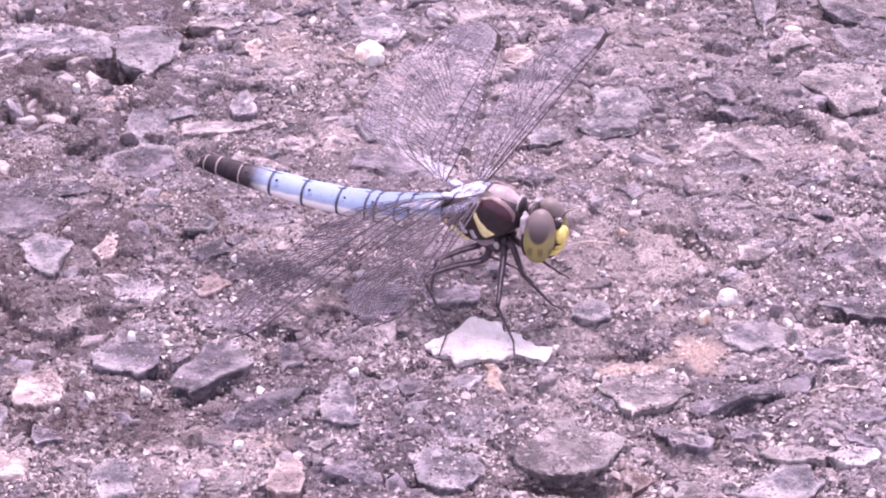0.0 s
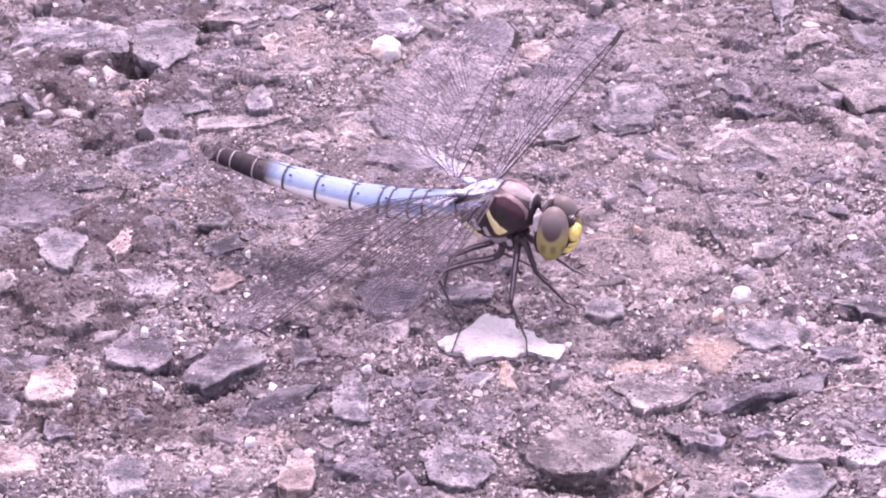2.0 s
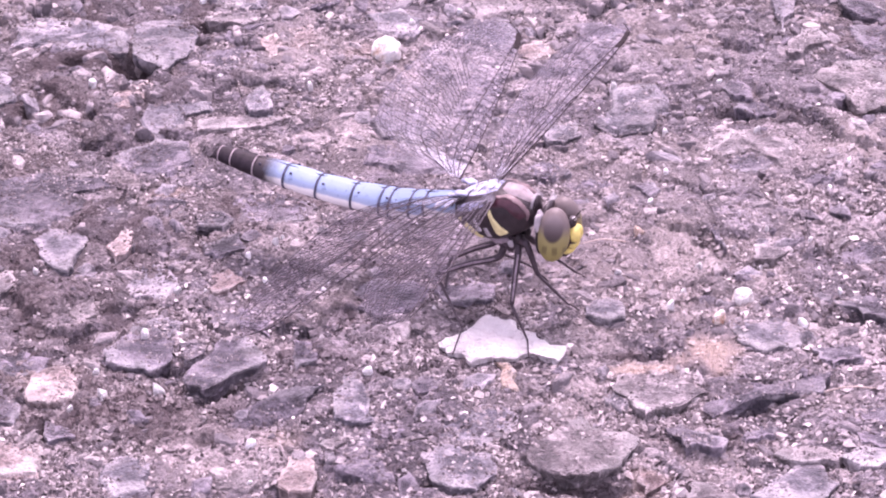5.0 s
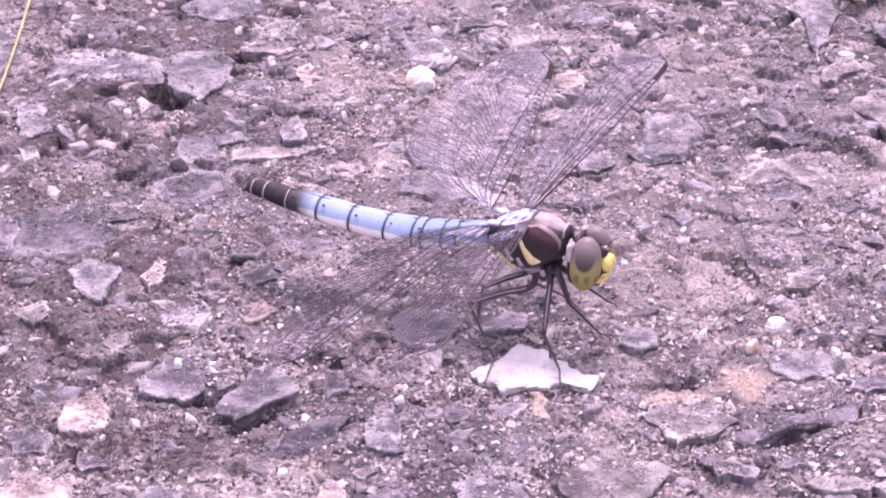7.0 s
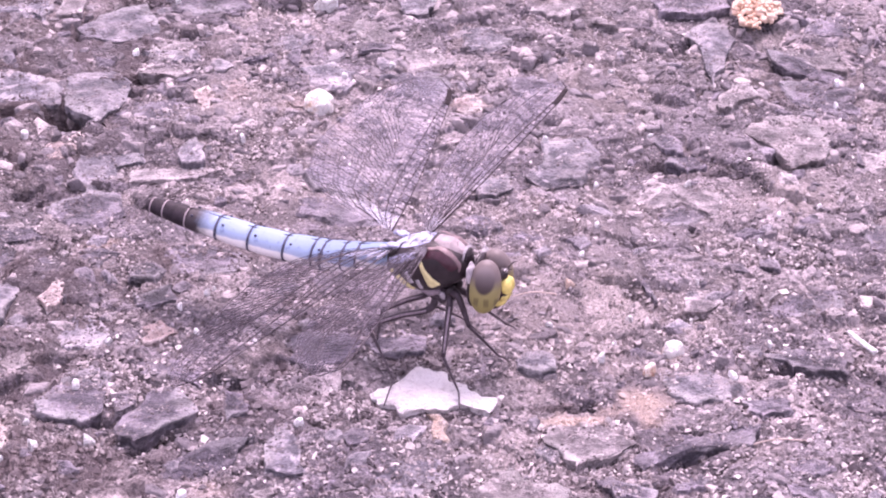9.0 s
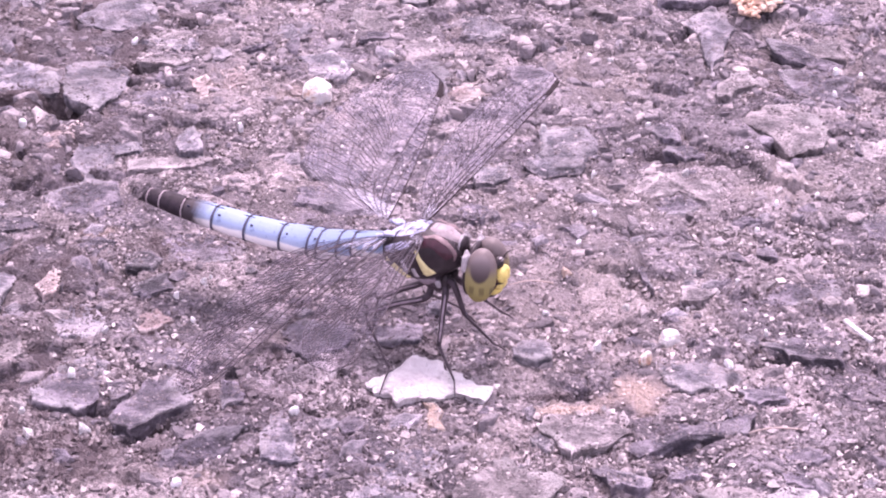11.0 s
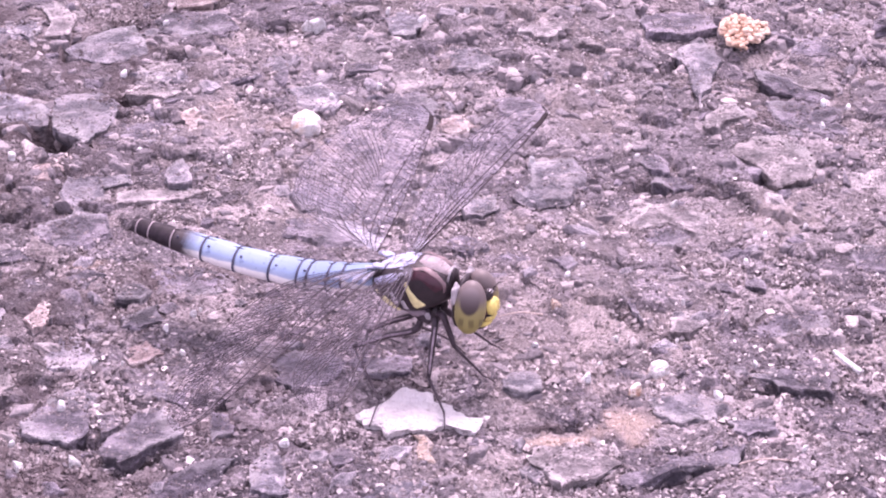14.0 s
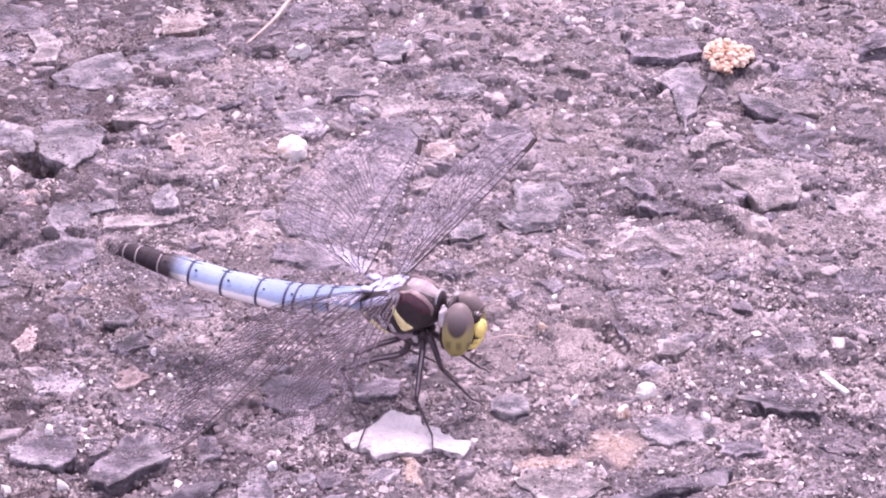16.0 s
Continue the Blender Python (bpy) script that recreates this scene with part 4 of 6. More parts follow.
slab("slate", 48.7, 55.8, 1095, [(-1.8, -0.9, 0.4), (2.6, -3.2, 0.2), (4.3, -2.1, 0.3), (-0.1, 2.0, 0.7), (-4.1, 4.0, 0.9)], 1, 0.28)
slab("slate", 53.3, 67.3, 1096, [(-3.1, -2.9, 0.4), (1.9, -3.5, 0.4), (3.8, 1.2, 0.3), (1.3, 3.9, 0.2), (-3.3, 1.9, 0.3)], 1.12, 0.28)
slab("slate", 52.0, 35.4, 1097, [(-0.6, -2.3, 0.6), (0.2, -3.3, 0.7), (0.6, 3.1, -0.2), (-0.2, 2.8, -0.1)], 1, 0.21)
slab("slate", 52.9, 17.9, 1098, [(-2.6, -2.9, 0.4), (2.2, -2.7, 0.4), (3.0, 2.2, 0.3), (-2.3, 3.1, 0.2)], 1.12, 0.28)
slab("pale", 55.5, 34.1, 1099, [(-3.3, -2.4, 0.3), (3.1, -1.9, 0.3), (3.2, 2.7, 0.2), (-3.3, 1.6, 0.3)], 1.12, 0.28)
slab("slate", -44.5, 85.0, 1100, [(-1.1, -3.6, 0.3), (4.5, -3.3, 0.3), (4.3, 0.4, 0.3), (-1.2, 4.1, 0.2), (-5.3, 2.5, 0.2)], 1.12, 0.35)
slab("lilac", -44.7, 75.8, 1101, [(-1.8, -2.4, 0.4), (1.6, -5.0, 0.6), (2.7, -0.6, 0.2), (0.6, 4.3, -0.2), (-2.8, 3.4, -0.2)], 1.12, 0.28)
slab("slate", -23.0, 75.4, 1102, [(-4.2, -1.9, 0.4), (-0.6, -4.0, 0.4), (4.8, -1.4, 0.4), (3.2, 3.7, 0.2), (-4.5, 2.3, 0.3)], 1.12, 0.28)
slab("slate", 30.4, 83.9, 1103, [(-1.1, -5.1, 0.3), (4.2, -1.1, 0.3), (1.7, 4.1, 0.2), (-4.2, 2.6, 0.2)], 1.12, 0.35)
slab("slate", 51.6, 82.5, 1104, [(-1.7, -4.0, 0.5), (2.8, -2.4, 0.5), (2.2, 3.9, 0.2), (-3.1, 2.2, 0.3)], 1.12, 0.28)
slab("lilac", -59.3, 60.1, 1105, [(-1.5, -7.2, 0.6), (1.4, -8.8, 0.7), (2.9, -3.5, 0.4), (1.4, 9.3, -0.2), (-3.4, 4.6, 0.1)], 1.12, 0.35)
slab("lilac", -53.0, 41.6, 1106, [(-1.5, -1.5, 0.5), (-0.1, -5.4, 0.9), (2.8, -3.2, 0.7), (0.6, 5.0, -0.1), (-3.0, 3.2, 0.1)], 1, 0.35)
slab("pale", -52.3, 33.3, 1107, [(-0.1, -2.0, 0.6), (1.3, -0.7, 0.5), (0.3, 1.7, 0.3), (-1.4, 1.2, 0.4)], 1.12, 0.21)
slab("slate", -48.6, 17.0, 1108, [(-4.9, -4.0, 0.2), (2.5, -5.4, 0.2), (7.4, -2.1, 0.2), (6.1, 4.4, 0.1), (-4.9, 4.1, 0.1), (-8.5, 3.6, 0.2)], 1.12, 0.42)
slab("pale", -47.3, 1.2, 1109, [(0.4, -2.7, 0.8), (1.8, -0.8, 0.6), (1.0, 2.4, 0.2), (-1.2, 1.9, 0.2), (-2.0, -0.7, 0.6)], 1, 0.28)
slab("slate", -43.3, -13.0, 1110, [(-1.0, -2.2, 0.4), (2.2, -1.8, 0.4), (2.7, 0.8, 0.3), (0.1, 2.1, 0.2), (-3.2, 1.4, 0.3)], 1.12, 0.28)
slab("slate", -44.8, -20.8, 1111, [(-1.1, -2.6, 0.5), (2.1, -2.3, 0.5), (2.2, 1.0, 0.4), (0.3, 2.8, 0.3), (-2.8, 1.6, 0.4)], 1.12, 0.35)


# ---- ground ----
def spread(lo, hi, step, far):
    """Even steps between lo and hi, growing ones out to far."""
    mid = list(np.arange(lo, hi + step / 2, step))
    up, d = [], step
    while (up[-1] if up else mid[-1]) < far:
        d *= 1.35
        up.append((up[-1] if up else mid[-1]) + d)
    down, d = [], step
    while (down[-1] if down else mid[0]) > -far:
        d *= 1.35
        down.append((down[-1] if down else mid[0]) - d)
    return np.array(down[::-1] + mid + up)


def mark_stains(me, x, y):
    for name, values in zip(("darkness", "rust"), stains(x, y)):
        me.attributes.new(name, "FLOAT", "POINT").data.foreach_set("value", values.astype(np.float32))


def build_ground():
    xs, ys = spread(-62, 69, 0.28, 200000), spread(-42, 100, 0.28, 200000)
    gx, gy = np.meshgrid(xs, ys)
    hs, tones = surface(gx, gy)
    co = np.stack([gx, gy, hs], -1).reshape(-1, 3) * MM
    nx, ny = len(xs), len(ys)
    i = (np.arange(ny - 1)[:, None] * nx + np.arange(nx - 1)[None, :]).reshape(-1)
    quads = np.stack([i, i + 1, i + 1 + nx, i + nx], -1)
    me = bpy.data.meshes.new("ground")
    me.from_pydata(co, [], quads)
    me.attributes.new("tone", "FLOAT", "POINT").data.foreach_set("value", tones.reshape(-1).astype(np.float32))
    mark_stains(me, gx.reshape(-1), gy.reshape(-1))
    me.polygons.foreach_set("use_smooth", [True] * len(me.polygons))
    me.materials.append(GROUND)
    me.update()
    return tagged(new("ground", me), "gritty grey weathered ground with crushed stone", "ground", kind="structure")


ground = build_ground()

stone("white", -8.4, 73.6, 2.9, 1.9, 1.24, 1, 49, 0.00, 9, 0)
stone("pale", 7.1, 81.1, 3.1, 2.7, 1.12, 11, 50, 0.00, 9, 0)
stone("slate", -17.2, 59.9, 5.1, 2.1, 0.99, 20, 51, 0.00, 6, 0)
stone("slate", 64.7, 73.8, 9.9, 4.8, 1.36, 42, 54, 0.00, 6, 0)
stone("pale", 25.5, 67.7, 6.2, 2.2, 0.99, -34, 55, 0.00, 6, 0)
stone("white", 42.0, 79.4, 4.2, 1.9, 0.87, 10, 65, 0.00, 6, 0)
stone("lilac", 4.8, 3.0, 2.9, 3.4, 0.59, -15, 66, 0.00, 6, 0)
stone("slate", 9.0, 21.2, 4.2, 4.5, 0.47, -20, 68, 0.00, 7, 0)
stone("slate", 14.2, 19.0, 3.7, 3.9, 0.41, 8, 69, 0.00, 7, 0)
stone("slate", 37.5, 19.2, 4.4, 2.9, 0.47, 19, 71, 0.00, 6, 0)
stone("lilac", -12.2, 65.4, 6.3, 9.2, 0.47, -17, 73, 0.00, 7, 0)
stone("rose", -37.5, 39.7, 7.0, 8.0, 0.47, -20, 75, 0.00, 7, 0)
stone("slate", -31.3, 15.2, 4.2, 3.7, 0.47, 25, 76, 0.00, 7, 0)
stone("slate", -8.8, -32.0, 5.3, 4.7, 0.87, -11, 80, 0.00, 7, 0)
stone("pale", -22.3, -32.4, 6.4, 4.1, 0.59, -10, 81, 0.00, 8, 0)
pebble("white", -27.5, 42.0, 0.85, 0)
pebble("white", -41.8, 40.3, 0.99, 1)
pebble("white", -17.3, 40.3, 0.92, 2)
pebble("white", -5.8, 54.7, 0.66, 3)
pebble("white", -0.2, 58.5, 0.92, 4)
pebble("white", 23.3, 56.5, 0.66, 5)
pebble("white", 25.7, 55.3, 0.79, 6)
pebble("white", 17.1, 39.1, 0.66, 7)
pebble("white", 28.9, 39.6, 0.66, 8)
pebble("white", 32.2, 28.9, 0.85, 9)
pebble("white", 22.2, 29.1, 0.66, 10)
pebble("white", 21.6, 19.8, 0.59, 11)
pebble("white", 19.7, 14.7, 0.66, 12)
pebble("white", 38.9, 17.5, 0.59, 13)
pebble("white", 31.3, 8.4, 0.59, 14)
pebble("white", 15.6, 1.2, 0.79, 15)
pebble("white", 23.8, 1.1, 0.79, 16)
pebble("white", 20.4, -4.4, 1.05, 17)
pebble("white", 21.9, -1.9, 0.53, 18)
pebble("white", 33.2, -8.6, 0.92, 19)
pebble("white", 37.5, -3.0, 0.66, 20)
pebble("white", 35.6, 6.1, 0.53, 21)
pebble("white", 30.0, 2.0, 0.53, 22)
pebble("white", -18.8, 8.0, 0.53, 23)
pebble("white", -19.5, 7.2, 0.66, 24)
pebble("white", -22.2, 5.0, 0.79, 25)
pebble("white", -29.0, -0.9, 0.85, 26)
pebble("white", -26.1, -1.3, 0.53, 27)
pebble("white", -31.6, -9.2, 0.79, 28)
pebble("white", -34.7, -18.6, 1.12, 29)
pebble("white", -29.5, -18.5, 1.18, 30)
pebble("white", -20.0, -27.4, 0.92, 31)
pebble("white", -37.7, -20.8, 0.66, 32)
pebble("white", -35.8, -14.8, 0.79, 33)
pebble("white", -9.4, -15.7, 0.92, 34)
pebble("white", -9.2, -31.7, 0.66, 35)
pebble("white", -20.2, 0.5, 0.59, 36)
pebble("white", -43.7, 2.6, 0.66, 37)
pebble("white", -19.9, -32.8, 0.66, 38)
pebble("white", -14.1, -2.2, 0.66, 39)
pebble("white", 40.5, -18.2, 0.66, 40)
pebble("white", 4.7, -0.8, 0.46, 41)
pebble("white", 39.2, -9.5, 0.53, 42)
pebble("white", 7.2, 81.6, 1.31, 44)
pebble("white", 6.0, 80.7, 1.05, 45)
pebble("white", 10.7, 76.2, 0.99, 46)
pebble("white", 5.1, 74.2, 1.05, 47)
pebble("white", 0.9, 77.4, 0.66, 48)
pebble("white", 51.8, 51.7, 0.85, 49)
pebble("white", 54.8, 51.6, 0.72, 50)
pebble("white", 51.0, 46.2, 0.59, 51)
pebble("white", 54.7, 74.9, 0.79, 52)
pebble("white", -31.0, 62.1, 0.92, 53)
pebble("white", -26.6, 74.5, 0.66, 54)
pebble("white", 46.0, 23.6, 0.66, 55)
pebble("white", 41.5, 22.2, 0.59, 56)
pebble("white", 25.4, 80.7, 0.79, 57)
pebble("white", 17.7, 82.9, 0.92, 58)
pebble("tan", 18.0, 8.3, 1.06, 30)
pebble("cream", 27.8, -3.7, 1.93, 31)
pebble("cream", 25.0, -7.2, 1.45, 32)


# flake of white stone on which the insect rests two feet
def white_flake():
    rnd = random.Random(4)
    bm = bmesh.new()
    n = 96
    along = [-1, -0.85, -0.63, -0.53, -0.42, -0.27, -0.1, 0.05, 0.18, 0.3, 0.53, 0.7, 0.86, 1]
    far = [0.2, 0.9, 1.5, 2.3, 3.2, 4.9, 4.6, 3.7, 3.5, 1.9, 0.8, -0.1, -0.6, -1.0]
    near = [-0.7, -1.6, -1.8, -3.7, -3.1, -2.8, -2.7, -2.7, -3.1, -2.1, -2.0, -2.4, -3.6, -1.7]
    line = []
    for i in range(n):
        a = 2 * math.pi * i / n
        x = math.cos(a)
        y = np.interp(x, along, far if math.sin(a) > 0 else near)
        chip = 0.2 * noise.noise(Vector((5 * x, y, 0.5))) + 0.34 * noise.noise(Vector((14 * x, 2 * y, 3.5))) + rnd.uniform(-0.05, 0.05)
        line.append((6.2 * x + 0.6 * chip, y + chip, np.interp(x, along, far) * 0.5 + np.interp(x, along, near) * 0.5))
    rings = []
    for z, k in ((-0.8, 0.90), (0.05, 0.96), (0.5, 1.0), (0.66, 0.90), (0.75, 0.68), (0.8, 0.42), (0.8, 0.18)):
        rings.append([bm.verts.new((x * (0.4 + 0.6 * k), m + (y - m) * k, z + 0.28 * noise.noise(Vector((x * k * 0.5, y * k * 0.5, 2))) + 0.10 * noise.noise(Vector((x * k * 1.6, y * k * 1.6, 7)))))
                      for x, y, m in line])
    for lo, up in zip(rings, rings[1:]):
        for i in range(n):
            bm.faces.new((lo[i], lo[(i + 1) % n], up[(i + 1) % n], up[i]))
    bm.faces.new(rings[-1])
    bm.verts.index_update()
    verts, faces = [tuple(v.co) for v in bm.verts], [tuple(v.index for v in f.verts) for f in bm.faces]
    bm.free()
    m = Nodes("white_flake_stone")
    v = m.coords()
    a, b = m.noise(v, 330, 5, 0.65), m.noise(v, 1500, 4, 0.7)
    c = m.ramp(a, [(0.30, (0.42, 0.38, 0.38)), (0.38, (0.70, 0.66, 0.66)), (0.7, (0.83, 0.805, 0.80))])
    c = m.mix(m.ramp(m.noise(v, 700, 5, 0.7), [(0.33, (0.7, 0.7, 0.7)), (0.38, (0, 0, 0))]), c, (0.40, 0.35, 0.35))
    c = m.mix(0.35, c, m.ramp(b, [(0.3, (0.3, 0.3, 0.3)), (0.6, (0.7, 0.7, 0.7))]), "OVERLAY")
    m.bump(m.math("ADD", a, b), 1.0, 0.0009)
    ob = piece("white_stone_flake", verts, faces, m.set(c, 0.75, 0.3), smooth=False)
    ob.matrix_world = pose(3.6 * MM, -10.9 * MM, -0.12 * MM)
    tagged(ob, "flat chalky white stone flake under the dragonfly's feet", "stone")


white_flake()


def lump(name, x, y, w, d, h, seed, mat, label, cat, bumps=0.3, rounds=3, freq=0.9, sink=0.0):
    """A rounded pebble or crumb with knobs."""
    bm = bmesh.new()
    bmesh.ops.create_icosphere(bm, subdivisions=rounds + 1, radius=1.0)
    for v in bm.verts:
        p = v.co.copy()
        q = p * freq * 2 + Vector((seed, seed * 2, 0))
        k = 1 + bumps * (noise.noise(q) + 0.5 * noise.noise(q * 2.3))
        v.co = Vector((p.x * w / 2, p.y * d / 2, p.z * h / 2)) * k
    bm.verts.index_update()
    verts, faces = [tuple(v.co) for v in bm.verts], [tuple(v.index for v in f.verts) for f in bm.faces]
    bm.free()
    ob = piece(name, verts, faces, mat)
    ob.matrix_world = pose(x * MM, y * MM, (float(height(x, y)) + h * 0.28 - sink) * MM, 0, 0, seed * 31)
    tagged(ob, label, cat)
    return ob


lump("pebble", -8.7, 48.0, 3.9, 3.4, 3.0, 3, STONES["cream"], "shiny cream and orange pebble on gritty ground", "pebble", 0.18)
def crumb_material():
    m = Nodes("orange_crumb")
    v = m.coords()
    c = m.ramp(m.noise(v, 330, 4, 0.65), [(0.34, (0.64, 0.41, 0.28)), (0.5, (0.79, 0.575, 0.44)), (0.68, (0.89, 0.73, 0.60))])
    m.bump(m.noise(v, 1200, 4, 0.7), 0.8, 0.0006)
    return m.set(c, 0.6, 0.35)


def crumb(x, y, w, d, h):
    """A knobbly crumb: a heap of many small clinging grains."""
    rnd = random.Random(17)
    shapes = []
    for i in range(420):
        a, q = rnd.uniform(0, 6.283), math.sqrt(rnd.random())
        r = rnd.uniform(0.10, 0.42)
        z = h * rnd.uniform(0.0, 1.0) * (1 - 0.75 * q * q)
        edge = 1 + 0.25 * math.sin(3 * a + 1) + 0.12 * math.sin(7 * a)
        shapes.append(ellipsoid((q * w / 2 * edge * math.cos(a), q * d / 2 * edge * math.sin(a), z), (r * rnd.uniform(0.8, 1.4), r, r * rnd.uniform(0.6, 1.0)), 9, 6, 0.5, i * 1.7))
    ob = piece("crumb", *join(*shapes), crumb_material())
    ob.matrix_world = pose(x * MM, y * MM, float(height(x, y)) * MM)
    tagged(ob, "knobbly orange crumb lying on gritty ground", "crumb")


lump("pebble", -11.0, 48.8, 2.6, 2.0, 0.9, 5, STONES["rose"], "flat pinkish beige chip beside a cream pebble", "pebble", 0.2)


def tube(points, radii, sides=8, closed=True):
    """Verts and faces of a tapered tube along points."""
    verts, faces = [], []
    pts = [Vector(p) for p in points]
    side = None
    for i, p in enumerate(pts):
        t = (pts[min(i + 1, len(pts) - 1)] - pts[max(i - 1, 0)]).normalized()
        if side is None:
            side = t.orthogonal().normalized()
        side = (side - t * side.dot(t)).normalized()
        up = t.cross(side)
        for k in range(sides):
            a = 2 * math.pi * k / sides
            verts.append(tuple(p + (side * math.cos(a) + up * math.sin(a)) * radii[i]))
    for i in range(len(pts) - 1):
        for k in range(sides):
            j = (k + 1) % sides
            faces.append((i * sides + k, i * sides + j, (i + 1) * sides + j, (i + 1) * sides + k))
    if closed:
        faces.append(tuple(range(sides))[::-1])
        faces.append(tuple(range((len(pts) - 1) * sides, len(pts) * sides)))
    return verts, faces


def curve(points, steps=6):
    """A smooth line through points."""
    pts = [Vector(p) for p in points]
    out = []
    for i in range(len(pts) - 1):
        p0, p1, p2, p3 = pts[max(i - 1, 0)], pts[i], pts[i + 1], pts[min(i + 2, len(pts) - 1)]
        for s in range(steps):
            t = s / steps
            out.append(0.5 * (2 * p1 + (p2 - p0) * t + (2 * p0 - 5 * p1 + 4 * p2 - p3) * t * t + (3 * p1 - p0 - 3 * p2 + p3) * t ** 3))
    out.append(pts[-1])
    return out


def stalk(name, points, r0, r1, mat, label, cat):
    pts = curve(points)
    n = len(pts)
    verts, faces = tube(pts, [r0 + (r1 - r0) * i / (n - 1) for i in range(n)], 7)
    return tagged(piece(name, verts, faces, mat), label, cat)


STRAW = plain_material("pale_straw", (0.45, 0.37, 0.33), 0.7, 0.3, 600, 0.25)
GREEN_STEM = plain_material("yellow_green_stem", (0.36, 0.32, 0.14), 0.6, 0.4, 500, 0.3)
stalk("grass_stem", [(-56.9, 76, 0.9), (-57.0, 68, 1.0), (-57.1, 58.5, 0.9), (-57.6, 46.8, 0.6), (-58.6, 40, 0.3)], 0.2, 0.13,
      GREEN_STEM, "thin curved yellow-green grass stem on the ground", "grass")
blown_straw = stalk("straw", [(-7.6, 93, 0.8), (-9.3, 88, 1.2), (-11.7, 81.2, 1.0), (-14.9, 76.0, 0.3)], 0.30, 0.16, STRAW, "thin pale bent straw blown across gritty ground", "straw")
stalk("splinter", [(45.6, -1.6, 0.9), (46.6, -3.3, 0.8), (47.9, -5.1, 0.6)], 0.24, 0.36, STONES["white"], "whitish wooden splinter lying on gritty ground", "splinter")
stalk("straw", [(11.9, 6.0, 0.7), (14.2, 6.5, 0.9), (16.6, 6.6, 0.5)], 0.05, 0.11, STRAW, "thin pale straw near the dragonfly's head", "straw")
stalk("straw", [(33.4, -20.4, 0.5), (36.5, -19.8, 0.8), (40.5, -20.2, 0.5)], 0.07, 0.10, STRAW, "thin pinkish straw lying beside slate chips", "straw")


# ---- the dragonfly ----
def solid(name, color, rough, spec=0.5, scale=1500, vary=0.3, bump=0.25, **more):
    return plain_material(name, color, rough, spec, scale, vary, bump, **more)


BLACK = solid("black_chitin", (0.026, 0.018, 0.022), 0.42, 0.4)
MAROON = solid("maroon_chitin", (0.055, 0.017, 0.027), 0.3, 0.45)
RUST = solid("rusty_chitin", (0.21, 0.145, 0.15), 0.5, 0.3)
BEIGE = solid("dusty_beige_chitin", (0.32, 0.275, 0.285), 0.85, 0.15, 900, 0.25)
YELLOW = solid("yellow_chitin", (0.72, 0.67, 0.33), 0.5, 0.4, 1500, 0.18)
FACE_YELLOW = solid("face_yellow", (0.70, 0.60, 0.17), 0.4, 0.5, 1200, 0.2)
PRUINOSE = solid("pruinose_blue_white", (0.36, 0.375, 0.50), 0.85, 0.15, 1100, 0.75, 1.0)
WHITISH = solid("whitish_chitin", (0.40, 0.375, 0.39), 0.6, 0.3)
LEG_STRIPE = solid("leg_stripe", (0.25, 0.205, 0.23), 0.5, 0.4)
LEG = solid("leg_chitin", (0.05, 0.037, 0.046), 0.5, 0.35)
STIGMA = solid("dark_stigma", (0.022, 0.016, 0.018), 0.7, 0.1)
RING = solid("dark_ring", (0.075, 0.075, 0.115), 0.6, 0.2)
VEIN = solid("wing_vein", (0.03, 0.022, 0.026), 0.7, 0.1)


def fine_vein_material(name, color, cover):
    m = Nodes(name)
    m.set(color, 0.5, 0.3)
    clear = m.t.nodes.new("ShaderNodeBsdfTransparent")
    mixer = m.t.nodes.new("ShaderNodeMixShader")
    mixer.inputs[0].default_value = cover
    m.link(clear.outputs[0], mixer.inputs[1])
    m.link(m.bsdf.outputs[0], mixer.inputs[2])
    m.link(mixer.outputs[0], m.out.inputs[0])
    return m.mat


FINE_VEIN = fine_vein_material("fine_wing_vein", (0.055, 0.042, 0.05), 0.29)
# near-wing copies (pale, faint, spot) carry blur and sky glints in their colour
PALED_VEIN = fine_vein_material("paled_wing_vein", (0.068, 0.055, 0.065), 0.52)
BRANCH_VEIN = fine_vein_material("branch_wing_vein", (0.045, 0.035, 0.042), 0.55)
FAINT_VEIN = fine_vein_material("faint_wing_vein", (0.10, 0.085, 0.10), 0.33)
PALED_SPOT = fine_vein_material("paled_wing_spot", (0.08, 0.065, 0.07), 0.22)
ROOT_FILM = fine_vein_material("root_film", (0.60, 0.60, 0.70), 0.24)


